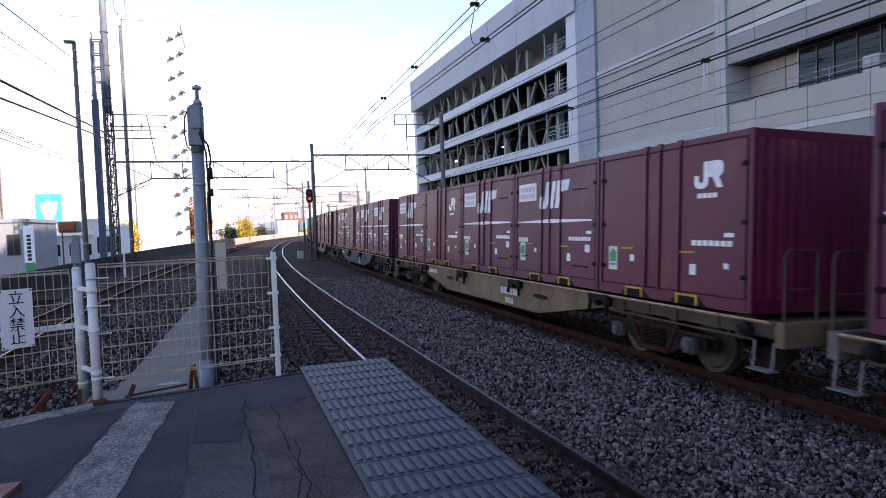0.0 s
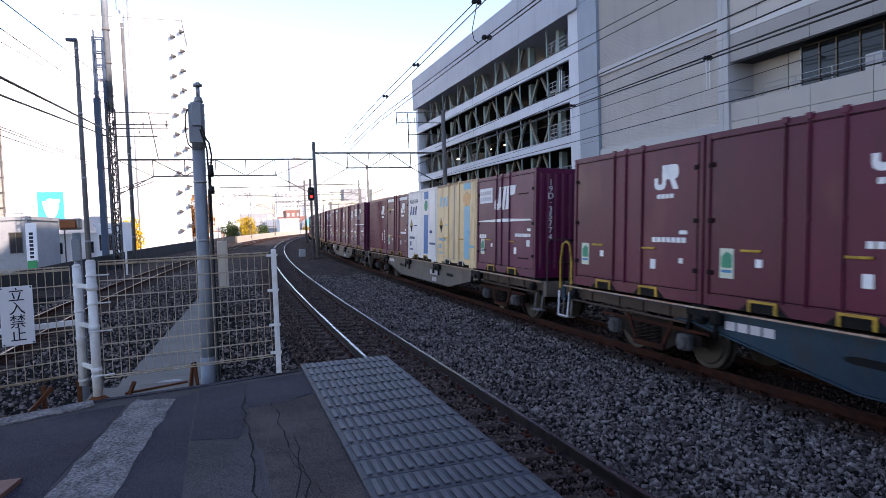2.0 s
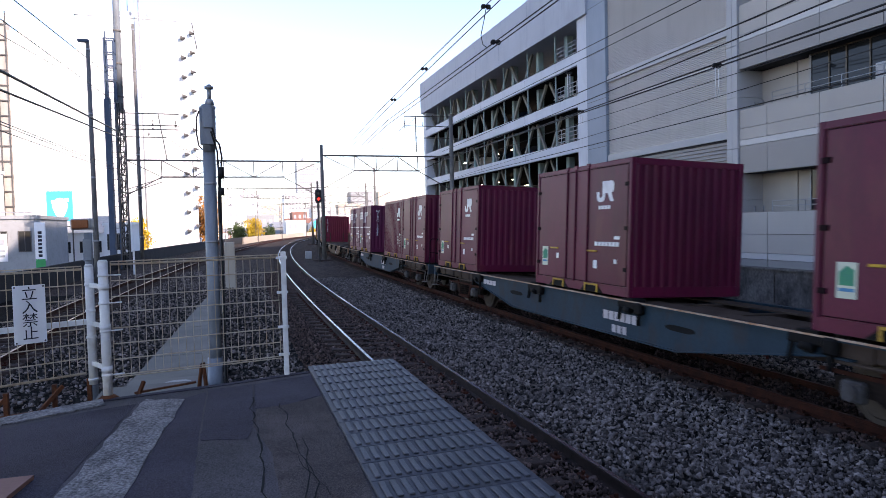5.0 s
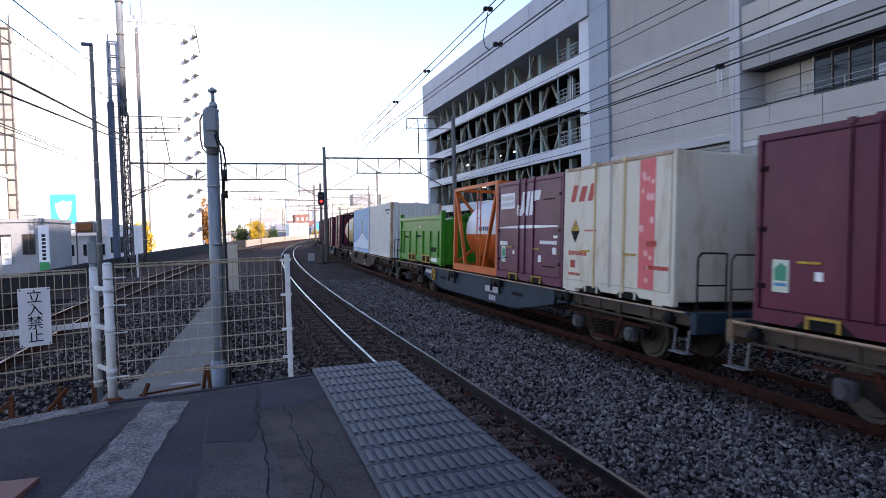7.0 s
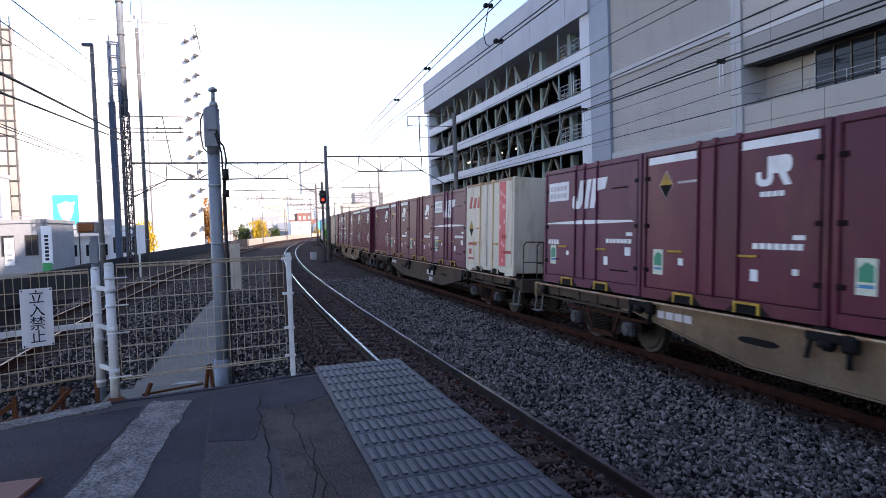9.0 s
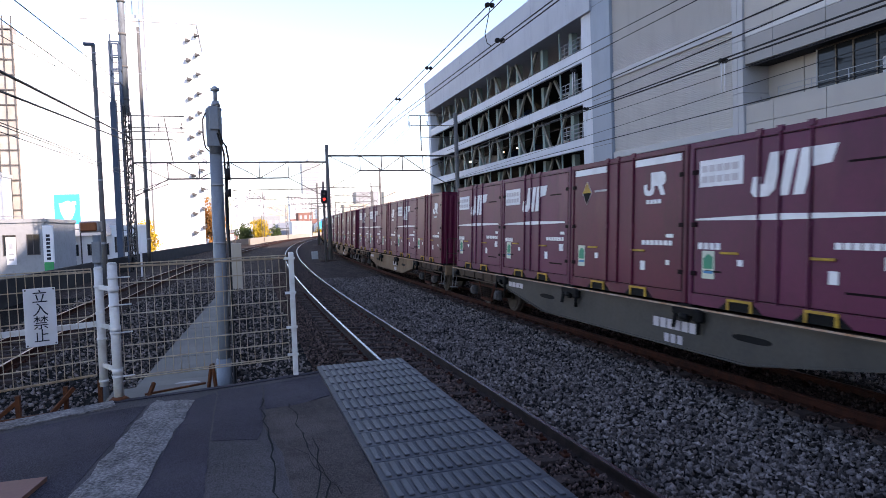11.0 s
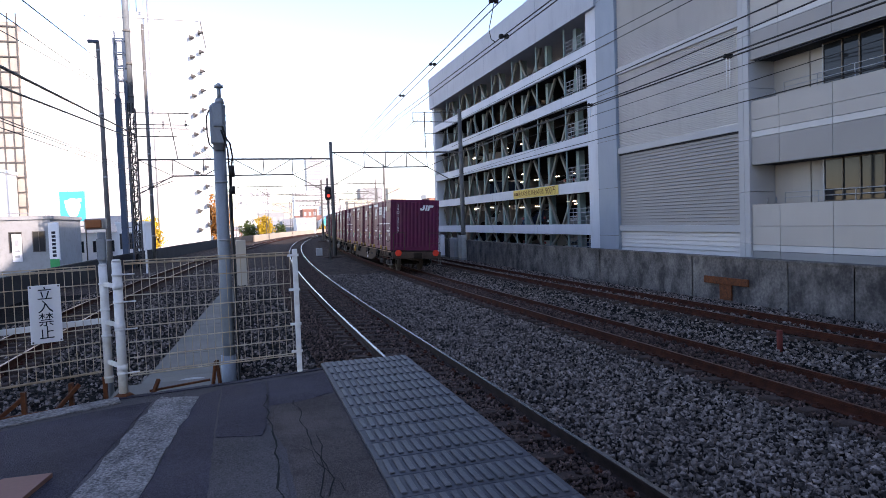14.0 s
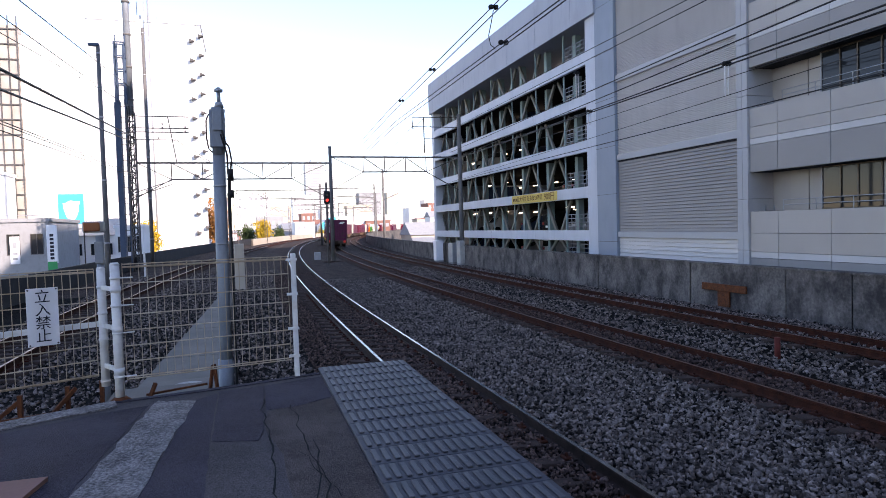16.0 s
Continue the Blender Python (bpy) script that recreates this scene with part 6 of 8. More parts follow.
M_WBLUE = mat("blue_grey_wagon_paint", (0.018, 0.043, 0.064), (0.012, 0.027, 0.041), 0.9, 0.65, fine=16, dirt=(0.034, 0.026, 0.022), amount=0.6, dscale=0.8, streak=0.5, bump=0.05, spec=0.15)
M_OLIVE = mat("olive_grey_wagon_paint", (0.068, 0.062, 0.053), (0.040, 0.036, 0.032), 0.9, 0.7, fine=16, dirt=(0.06, 0.05, 0.04), amount=0.7, dscale=0.8, streak=0.6, bump=0.05)
M_BOGIE = mat("brake_dust_bogie", (0.034, 0.023, 0.018), (0.010, 0.008, 0.007), 3, 0.9, fine=25, bump=0.2, spec=0.05)
M_AXLEBOX = mat("dusty_grey_axle_box", (0.105, 0.098, 0.098), (0.045, 0.040, 0.038), 4, 0.8, fine=25, bump=0.2, dirt=(0.03, 0.022, 0.018), amount=0.6, dscale=2.0)
M_WHEEL = mat("worn_steel_wheel", (0.10, 0.078, 0.062), (0.05, 0.038, 0.03), 3, 0.6, 0.4, fine=25)
M_STEPS = mat("worn_pale_steel", (0.18, 0.17, 0.16), (0.11, 0.10, 0.095), 4, 0.7)
M_REDDISC = mat("red_tail_disc", (0.70, 0.045, 0.02), (0.6, 0.04, 0.02), 3, 0.35)
M_FRUIT = mat("faded_fruit_print", (0.62, 0.40, 0.12), (0.55, 0.22, 0.16), 5, 0.5)
CARRIED = []

MARK_HOOK = [[(0, 0.17), (0.075, 0.17), (0.075, 0.10), (0.10, 0.075), (0.145, 0.075), (0.17, 0.10), (0.17, 0.34), (0.43, 0.34), (0.485, 0.325), (0.51, 0.28), (0.51, 0.20), (0.485, 0.155), (0.435, 0.14), (0.51, 0), (0.41, 0), (0.33, 0.14), (0.25, 0.14), (0.25, 0.07), (0.22, 0.02), (0.17, 0), (0.08, 0), (0.02, 0.03), (0, 0.07)]]
MARK_SLANT = [[(0.0, 0.05), (0.05, 0.0), (0.22, 0.0), (0.30, 0.06), (0.38, 0.42), (0.24, 0.42), (0.17, 0.12), (0.12, 0.12), (0.12, 0.20), (0.03, 0.20)], [(0.36, 0.0), (0.46, 0.0), (0.56, 0.42), (0.44, 0.42)], [(0.52, 0.0), (0.64, 0.0), (0.70, 0.24), (0.92, 0.26), (0.98, 0.42), (0.60, 0.42)]]


def logo(bm, shapes, y, z, scale, x):
    """Plain shapes, their lower left at (y, z) as seen from outside, on the side x."""
    s = -1 if x < 0 else 1
    for sh in shapes:
        pts = [(y + s * u * scale, z + v * scale) for u, v in sh]
        flat(bm, pts, x)


def bars(bm, y, z, w, h, x, n=1, gap=0.35):
    """A row of n plain bars as stand-in for small writing; y is the viewer's left."""
    s = -1 if x < 0 else 1
    step = w / n
    for i in range(n):
        a = y + s * (i * step)
        b = y + s * (i * step + step * (1 - gap if n > 1 else 1))
        flat(bm, rect(min(a, b), max(a, b), z, z + h), x)


def strip_text(bm, z, x, a, b, h):
    flat(bm, rect(min(a, b), max(a, b), z, z + h), x)


L12, W12, H12 = 3.715, 2.45, 2.5


def fork_pockets(c, half, x, ys, material=None):
    for y in ys:
        bm = bmesh.new()
        s = -1 if x < 0 else 1
        o = x + s * 0.004
        box(bm, min(o, o + s * 0.02), max(o, o + s * 0.02), y - 0.24, y + 0.24, 0.13, 0.165)
        box(bm, min(o, o + s * 0.02), max(o, o + s * 0.02), y - 0.24, y - 0.20, 0.0, 0.13)
        box(bm, min(o, o + s * 0.02), max(o, o + s * 0.02), y + 0.20, y + 0.24, 0.0, 0.13)
        p = part("fork_pocket", bm, material or M_YEL, c, "yellow-edged fork pocket")
        # flat black plate stands in for the shaded cut-out round the pocket
        bm = bmesh.new()
        prism(bm, [(y - 0.42, 0.0), (y + 0.42, 0.0), (y + 0.25, 0.125), (y - 0.25, 0.125)], "x", *sorted((x - s * 0.002, x + s * 0.006)))
        part("pocket_opening", bm, M_BLACK, p, "dark arched opening round the pocket")


def smooth_box(kind):
    """Twelve-foot box with flush side doors. kinds: plain, hazard (white top band and diamond), freight (panel, slanted mark, stripe)."""
    paint = {"plain": M_MAROON, "hazard": M_MAROON, "freight": M_PURPLE, "hazard_red": M_REDDISH}[kind]
    c = empty("freight_container")
    h, w = L12 / 2, W12 / 2
    bm = bmesh.new()
    box(bm, -w + 0.03, w - 0.03, -h + 0.03, h - 0.03, 0.02, H12 - 0.03)
    part("body", bm, paint, c)
    for e in (-1, 1):
        bm = bmesh.new()
        n = 12
        lo, hi = [], []
        for i in range(n):
            x = -w + 0.10 + (W12 - 0.20) * i / n
            for f, o in ((0.05, 0.0), (0.25, 0.02), (0.60, 0.02), (0.80, 0.0)):
                p = (x + f * (W12 - 0.20) / n, e * (h - 0.028 + o))
                lo.append(bm.verts.new((*p, 0.19)))
                hi.append(bm.verts.new((*p, H12 - 0.12)))
        for i in range(len(lo) - 1):
            bm.faces.new((lo[i], lo[i + 1], hi[i + 1], hi[i]))
        part("ribbed_end", bm, paint, c)
    bm = bmesh.new()
    for sx in (-1, 1):
        for sy in (-1, 1):
            box(bm, *sorted((sx * w, sx * (w - 0.09))), *sorted((sy * h, sy * (h - 0.09))), 0, H12, bevel=0.012)
        box(bm, *sorted((sx * (w - 0.005), sx * (w - 0.08))), -h + 0.09, h - 0.09, H12 - 0.09, H12 - 0.005)
        box(bm, *sorted((sx * (w - 0.003), sx * (w - 0.08))), -h + 0.09, h - 0.09, 0.0, 0.17)
    for sy in (-1, 1):
        box(bm, -w + 0.09, w - 0.09, *sorted((sy * (h - 0.004), sy * (h - 0.08))), H12 - 0.12, H12 - 0.005)
        box(bm, -w + 0.09, w - 0.09, *sorted((sy * (h - 0.004), sy * (h - 0.08))), 0.0, 0.19)
    part("frame", bm, paint, c)
    bm = bmesh.new()
    box(bm, -w + 0.1, w - 0.1, -h + 0.1, h - 0.1, H12 - 0.03, H12 + 0.002)
    for i in range(9):
        y = -h + 0.35 + i * (L12 - 0.7) / 8
        box(bm, -w + 0.12, w - 0.12, y - 0.05, y + 0.05, H12 + 0.002, H12 + 0.018)
    part("roof", bm, paint, c)
    for sx in (-1, 1):
        x = sx * (w - 0.012)
        # viewer's left is +y on the -x side, -y on the +x side
        d = -sx
        def yy(u):
            return d * (h - u * L12)
        for a, b in ((0.035, 0.375), (0.385, 0.47), (0.48, 0.60), (0.61, 0.965)):
            bm = bmesh.new()
            box(bm, *sorted((x, x - sx * 0.03)), *sorted((yy(a), yy(b))), 0.19, H12 - 0.11, bevel=0.006)
            part("door", bm, paint, c)
        bm = bmesh.new()
        box(bm, *sorted((x - sx * 0.008, x - sx * 0.03)), *sorted((yy(0.03), yy(0.97))), 0.18, H12 - 0.10)
        for u in (0.035, 0.965):
            for z in (0.45, 1.2, 2.0):
                box(bm, *sorted((x, x + sx * 0.02)), yy(u) - 0.06, yy(u) + 0.06, z, z + 0.07)
        part("door_seal", bm, M_SEAM, c)
        if sx > 0:
            continue
        for u in (0.38, 0.475, 0.605):
            bm = bmesh.new()
            tube(bm, (x + sx * 0.016, yy(u), 0.16), (x + sx * 0.016, yy(u), H12 - 0.04), 0.017, 6)
            box(bm, *sorted((x, x + sx * 0.03)), yy(u) - 0.05, yy(u) + 0.05, H12 - 0.06, H12 + 0.015)
            box(bm, *sorted((x, x + sx * 0.025)), yy(u) - 0.035, yy(u) + 0.035, 1.2, 1.26)
            part("lock_rod", bm, paint, c)
        for u, z in ((0.24, 0.80), (0.66, 0.78)):
            bm = bmesh.new()
            box(bm, *sorted((x + sx * 0.004, x + sx * 0.035)), yy(u) - 0.17, yy(u) + 0.17, z, z + 0.035, bevel=0.006)
            part("handle", bm, M_YEL, c, "yellow door handle")
        fork_pockets(c, h, sx * w, (yy(0.30), yy(0.66)))
        bm = bmesh.new()
        if kind == "freight":
            logo(bm, MARK_SLANT, yy(0.34), 1.60, 1.38, x)
            part("slanted_mark", bm, M_WHITE, c, "white slanted company mark")
            bm = bmesh.new()
            strip_text(bm, 1.80, x, yy(0.06), yy(0.30), 0.40)
            p = part("slogan_panel", bm, M_WHITE, c, "white panel with two lines of small print")
            bm = bmesh.new()
            for z in (1.86, 2.02):
                bars(bm, yy(0.075), z, 0.78, 0.10, x + sx * 0.004, 5, 0.25)
            part("small_print", bm, M_PALE, p)
            bm = bmesh.new()
            flat(bm, [(yy(0.04), 1.30), (yy(0.48), 1.285), (yy(0.94), 1.31), (yy(0.92), 1.345), (yy(0.48), 1.37), (yy(0.04), 1.325)], x)
            part("stripe", bm, M_WHITE, c, "white tapering stripe")
            for u, z, wd, ht, nn in ((0.06, 0.86, 0.5, 0.10, 4), (0.70, 0.92, 0.85, 0.08, 7), (0.88, 1.06, 0.18, 0.06, 1), (0.28, 0.64, 0.10, 0.09, 1), (0.68, 0.50, 0.13, 0.16, 1), (0.87, 0.70, 0.17, 0.15, 1)):
                bm = bmesh.new()
                bars(bm, yy(u), z, wd, ht, x, nn, 0.25)
                part("marking", bm, M_WHITE, c, "small white marking")
            for u, z, l in ((0.74, 1.93, 0.55), (0.10, 0.52, 0.35), (0.74, 0.40, 0.6)):
                bm = bmesh.new()
                bars(bm, yy(u), z, l, 0.028, x)
                part("louvre_slit", bm, M_SEAM, c)
        else:
            logo(bm, MARK_HOOK, yy(0.69), 1.74, 1.15, x)
            bars(bm, yy(0.71), 1.60, 0.42, 0.07, x, 4, 0.2)
            part("round_mark", bm, M_WHITE, c, "white company mark")
            for u, z, wd, ht, nn in ((0.68, 0.90, 0.85, 0.08, 7), (0.86, 1.03, 0.18, 0.06, 1), (0.26, 0.60, 0.11, 0.11, 1), (0.67, 0.46, 0.13, 0.16, 1), (0.86, 0.58, 0.09, 0.08, 1)):
                bm = bmesh.new()
                bars(bm, yy(u), z, wd, ht, x, nn, 0.25)
                part("marking", bm, M_WHITE, c, "small white marking")
        if kind.startswith("hazard"):
            for a, b in ((0.045, 0.365), (0.62, 0.955)):
                bm = bmesh.new()
                strip_text(bm, H12 - 0.24, x, yy(a), yy(b), 0.12)
                part("top_band", bm, M_WHITE, c, "white band under the roof edge")
            diamond(c, yy(0.17), 1.90, 0.22, x)
            bm = bmesh.new()
            bars(bm, yy(0.25), 1.90, 0.45, 0.04, x, 6, 0.2)
            part("small_print", bm, M_PALE, c)
        sticker(c, yy(0.12), 0.42, x)
    return c


def diamond(c, y, z, r, x):
    s = -1 if x < 0 else 1
    bm = bmesh.new()
    flat(bm, [(y, z - r - 0.02), (y + (r + 0.02) * 0.75, z), (y, z + r + 0.02), (y - (r + 0.02) * 0.75, z)], x, d=0.004)
    p = part("diamond_sign", bm, M_PALE, c, "yellow and black diamond sign")
    bm = bmesh.new()
    flat(bm, [(y - r * 0.75, z), (y + r * 0.75, z), (y, z + r)], x + s * 0.003, d=0.006)
    part("upper_half", bm, M_YEL, p)
    bm = bmesh.new()
    flat(bm, [(y - r * 0.75, z), (y, z - r), (y + r * 0.75, z)], x + s * 0.003, d=0.006)
    part("lower_half", bm, M_BLACK, p)


def sticker(c, y, z, x):
    s = -1 if x < 0 else 1
    bm = bmesh.new()
    flat(bm, rect(y - 0.13, y + 0.13, z, z + 0.42), x, d=0.004)
    p = part("eco_sticker", bm, M_STICK, c, "pale sticker with a green and blue print")
    bm = bmesh.new()
    flat(bm, [(y - 0.1, z + 0.15), (y + 0.1, z + 0.15), (y + 0.1, z + 0.3), (y, z + 0.38), (y - 0.1, z + 0.33)], x + s * 0.003, d=0.004)
    part("green_print", bm, M_GREENLBL, p)
    bm = bmesh.new()
    flat(bm, rect(y - 0.1, y + 0.1, z + 0.08, z + 0.12), x + s * 0.003, d=0.004)
    part("blue_print", bm, M_BLUELBL, p)


def ribbed_box(hazard, length=L12, height=H12, paint=None, pitch=0.235, posts=None, depth=0.035, name="freight_container"):
    """A box with vertical corrugation all round."""
    paint = paint or M_MAROON
    c = empty(name)
    h, w = length / 2, W12 / 2
    bm = bmesh.new()
    box(bm, -w + 0.03 + depth, w - 0.03 - depth, -h + 0.03 + depth, h - 0.03 - depth, 0.02, height - 0.03)
    part("body", bm, paint, c)
    for sx in (-1, 1):
        bm = bmesh.new()
        n = max(4, int((length - 0.24) / pitch))
        st = (length - 0.24) / n
        pts = []
        for i in range(n):
            y = -h + 0.12 + i * st
            for f, o in ((0.0, 0), (0.12, 1), (0.5, 1), (0.62, 0)):
                pts.append((y + f * st, o))
        pts.append((h - 0.12, 0))
        lo, hi = [], []
        for y, o in pts:
            x = sx * (w - 0.008 - depth + o * depth)
            lo.append(bm.verts.new((x, y, 0.16)))
            hi.append(bm.verts.new((x, y, height - 0.10)))
        for i in range(len(pts) - 1):
            bm.faces.new((lo[i], lo[i + 1], hi[i + 1], hi[i]))
        part("ribbed_side", bm, paint, c)
    for sy in (-1, 1):
        bm = bmesh.new()
        n = int((W12 - 0.24) / pitch)
        st = (W12 - 0.24) / n
        pts = []
        for i in range(n):
            y = -w + 0.12 + i * st
            for f, o in ((0.0, 0), (0.12, 1), (0.5, 1), (0.62, 0)):
                pts.append((y + f * st, o))
        pts.append((w - 0.12, 0))
        lo, hi = [], []
        for y, o in pts:
            x = sy * (h - 0.008 - depth + o * depth)
            lo.append(bm.verts.new((y, x, 0.16)))
            hi.append(bm.verts.new((y, x, height - 0.10)))
        for i in range(len(pts) - 1):
            bm.faces.new((lo[i], lo[i + 1], hi[i + 1], hi[i]))
        part("ribbed_end", bm, paint, c)
    for sx in (-1, 1):
        for sy in (-1, 1):
            bm = bmesh.new()
            box(bm, *sorted((sx * w, sx * (w - 0.13))), *sorted((sy * h, sy * (h - 0.13))), 0, height, bevel=0.012)
            part("corner_post", bm, posts or paint, c)
        bm = bmesh.new()
        box(bm, *sorted((sx * (w - 0.004), sx * (w - 0.08))), -h + 0.13, h - 0.13, height - 0.11, height - 0.005)
        part("top_rail", bm, paint, c)
        bm = bmesh.new()
        box(bm, *sorted((sx * (w - 0.004), sx * (w - 0.08))), -h + 0.13, h - 0.13, 0.0, 0.17)
        part("bottom_rail", bm, paint, c)
    for sy in (-1, 1):
        bm = bmesh.new()
        box(bm, -w + 0.13, w - 0.13, *sorted((sy * (h - 0.004), sy * (h - 0.08))), height - 0.11, height - 0.005)
        box(bm, -w + 0.13, w - 0.13, *sorted((sy * (h - 0.004), sy * (h - 0.08))), 0.0, 0.17)
        part("end_rail", bm, paint, c)
    bm = bmesh.new()
    box(bm, -w + 0.08, w - 0.08, -h + 0.08, h - 0.08, height - 0.05, height - 0.012)
    part("roof", bm, paint, c)
    if length < 4:
        for sx in (-1,):
            x = sx * (w - 0.008)
            d = -sx
            def yy(u):
                return d * (h - u * length)
            bm = bmesh.new()
            logo(bm, MARK_HOOK, yy(0.71), 1.74, 1.15, x)
            bars(bm, yy(0.73), 1.60, 0.42, 0.07, x, 4, 0.2)
            part("round_mark", bm, M_WHITE, c, "white company mark")
            bm = bmesh.new()
            bars(bm, yy(0.86), 0.95, 0.14, 0.08, x)
            for j in range(4):
                bars(bm, yy(0.88), 0.82 - j * 0.12, 0.07, 0.09, x)
            for j in range(3):
                bars(bm, yy(0.77), 0.82 - j * 0.12, 0.07, 0.09, x)
            part("markings", bm, M_WHITE, c, "stacked white number marks")
            if hazard:
                for i in range(13):
                    u = 0.06 + 0.88 * i / 13
                    bm = bmesh.new()
                    strip_text(bm, height - 0.23, x, yy(u), yy(u + 0.052), 0.11)
                    part("top_band", bm, M_WHITE, c, "short white bar under the roof edge")
                diamond(c, yy(0.12), 1.86, 0.21, x)
            fork_pockets(c, h, sx * w, (yy(0.30), yy(0.68)))
    return c


def bulk_box(kind):
    """Twelve-foot private box with a pale body, rusty rods, bold vertical stripe. kinds: white, cream, teal, blossom."""
    paint = {"white": M_JWHITE, "cream": M_CREAM, "teal": M_IVORY, "blossom": M_IVORY}[kind]
    c = empty("freight_container")
    h, w = L12 / 2, W12 / 2
    H = H12 + 0.04
    bm = bmesh.new()
    box(bm, -w + 0.02, w - 0.02, -h + 0.01, h - 0.01, 0.06, H - 0.02, bevel=0.02)
    part("body", bm, paint, c)
    bm = bmesh.new()
    for sx in (-1, 1):
        for sy in (-1, 1):
            box(bm, *sorted((sx * w, sx * (w - 0.1))), *sorted((sy * h, sy * (h - 0.1))), 0, H, bevel=0.012)
            box(bm, *sorted((sx * (w + 0.004), sx * (w - 0.1))), *sorted((sy * (h - 0.02), sy * (h - 0.55))), -0.03, 0.10)
        box(bm, *sorted((sx * (w + 0.003), sx * (w - 0.08))), -h + 0.1, h - 0.1, 0.05, 0.20)
    part("frame", bm, paint, c)
    for sx in (-1, 1):
        x = sx * (w + 0.0)
        d = -sx
        def yy(u):
            return d * (h - u * L12)
        bm = bmesh.new()
        box(bm, *sorted((x - sx * 0.03, x + sx * 0.012)), -h + 0.1, h - 0.1, H - 0.07, H - 0.015)
        part("top_rail", bm, M_RUSTP if kind != "white" else paint, c, "rust-stained top rail")
        for a, b in ((0.03, 0.34), (0.345, 0.50), (0.505, 0.60), (0.605, 0.97)):
            bm = bmesh.new()
            box(bm, *sorted((x - sx * 0.02, x + sx * 0.008)), *sorted((yy(a), yy(b))), 0.21, H - 0.09, bevel=0.005)
            part("door", bm, paint, c)
        if sx > 0:
            continue
        if kind != "white":
            for u in (0.345, 0.62):
                bm = bmesh.new()
                tube(bm, (x + sx * 0.02, yy(u), 0.1), (x + sx * 0.02, yy(u), H), 0.024, 6)
                box(bm, *sorted((x, x + sx * 0.045)), yy(u) - 0.06, yy(u) + 0.06, H - 0.05, H + 0.01)
                part("lock_rod", bm, M_CREAM, c, "yellowed lock rod")
            bm = bmesh.new()
            tube(bm, (x + sx * 0.016, yy(0.49), 0.15), (x + sx * 0.016, yy(0.49), H - 0.06), 0.014, 6)
            part("centre_rod", bm, M_PALE, c)
            for u, z in ((0.25, 0.80), (0.67, 0.78)):
                bm = bmesh.new()
                box(bm, *sorted((x + sx * 0.004, x + sx * 0.04)), yy(u) - 0.17, yy(u) + 0.17, z, z + 0.035)
                part("handle", bm, M_YEL, c, "yellow door handle")
        X = x + sx * 0.007
        if kind == "white":
            bm = bmesh.new()
            strip_text(bm, 0.22, X, yy(0.60), yy(0.74), H - 0.34)
            part("stripe", bm, M_BLUE, c, "blue vertical stripe")
            bm = bmesh.new()
            strip_text(bm, 1.60, X + sx * 0.004, yy(0.59), yy(0.75), 0.55)
            p = part("badge_field", bm, M_JWHITE, c)
            bm = bmesh.new()
            flat(bm, [(yy(0.67) + 0.2 * math.cos(a), 1.92 + 0.2 * math.sin(a)) for a in [i * math.pi / 6 * d for i in range(12)]], X + sx * 0.008)
            part("round_badge", bm, M_GREENLBL, p, "round green and blue badge")
            if sx < 0:
                text_part("slogan", "がんばろう日本", 0.17, M_NAVY, c, Matrix.Translation((X - 0.006, yy(0.22), 2.12)) @ Euler((math.pi / 2, 0, -math.pi / 2)).to_matrix().to_4x4(), "dark blue slogan")
        else:
            bm = bmesh.new()
            z0, z1 = (0.22, H - 0.09)
            strip_text(bm, z0, X, yy(0.74), yy(0.86), (1.55 if kind != "blossom" else z1 - z0))
            if kind != "blossom":
                strip_text(bm, H - 0.28, X, yy(0.72), yy(0.88), 0.19)
            part("stripe", bm, M_PINK if kind == "blossom" else M_TEAL, c, "faded red blossom stripe" if kind == "blossom" else "pale blue vertical stripe")
            bm = bmesh.new()
            rr = random.Random(5)
            spots = [(rr.uniform(0.755, 0.845), rr.uniform(0.35, 2.3), rr.uniform(0.05, 0.09)) for i in range(13)] if kind == "blossom" else [(0.74, 2.0, 0.13), (0.80, 2.08, 0.12), (0.83, 1.93, 0.13), (0.77, 1.86, 0.10), (0.86, 2.04, 0.1)]
            for i, (u, z, r) in enumerate(spots):
                n = 5
                pts = []
                for q in range(10):
                    a = q * math.pi / 5 * d
                    k = r * (1.0 if q % 2 == 0 else 0.62) if kind == "blossom" else r
                    pts.append((yy(u) + k * math.cos(a), z + k * math.sin(a)))
                flat(bm, pts, X + sx * 0.004 * (1 + i % 2))
            part("print", bm, M_PINKL if kind == "blossom" else [M_FRUIT, M_YEL][kind == "teal"], c, "pale flower print" if kind == "blossom" else "yellow and orange fruit print")
        bm = bmesh.new()
        ink = {"white": M_NAVY, "cream": M_TEAL, "teal": M_BLUELBL, "blossom": M_REDP}[kind]
        zz = 1.62 if kind == "white" else 1.82
        for u0, u1, h_ in ((0.08, 0.15, 0.34), (0.17, 0.25, 0.30), (0.265, 0.335, 0.34)):
            flat(bm, [(yy(u0), zz), (yy(u1 - 0.02), zz), (yy(u1 + 0.015), zz + h_), (yy(u0 + 0.035), zz + h_)], X)
        part("company_mark", bm, ink, c, "plain coloured company mark")
        diamond(c, yy(0.14), 1.22, 0.24, X)
        bm = bmesh.new()
        bars(bm, yy(0.24), 1.21, 0.45, 0.035, X, 6, 0.2)
        bars(bm, yy(0.07), 0.72, 0.75, 0.09, X, 7, 0.25)
        bars(bm, yy(0.09), 0.46, 0.2, 0.16, X)
        bars(bm, yy(0.07), 0.30, 0.5, 0.06, X, 5, 0.25)
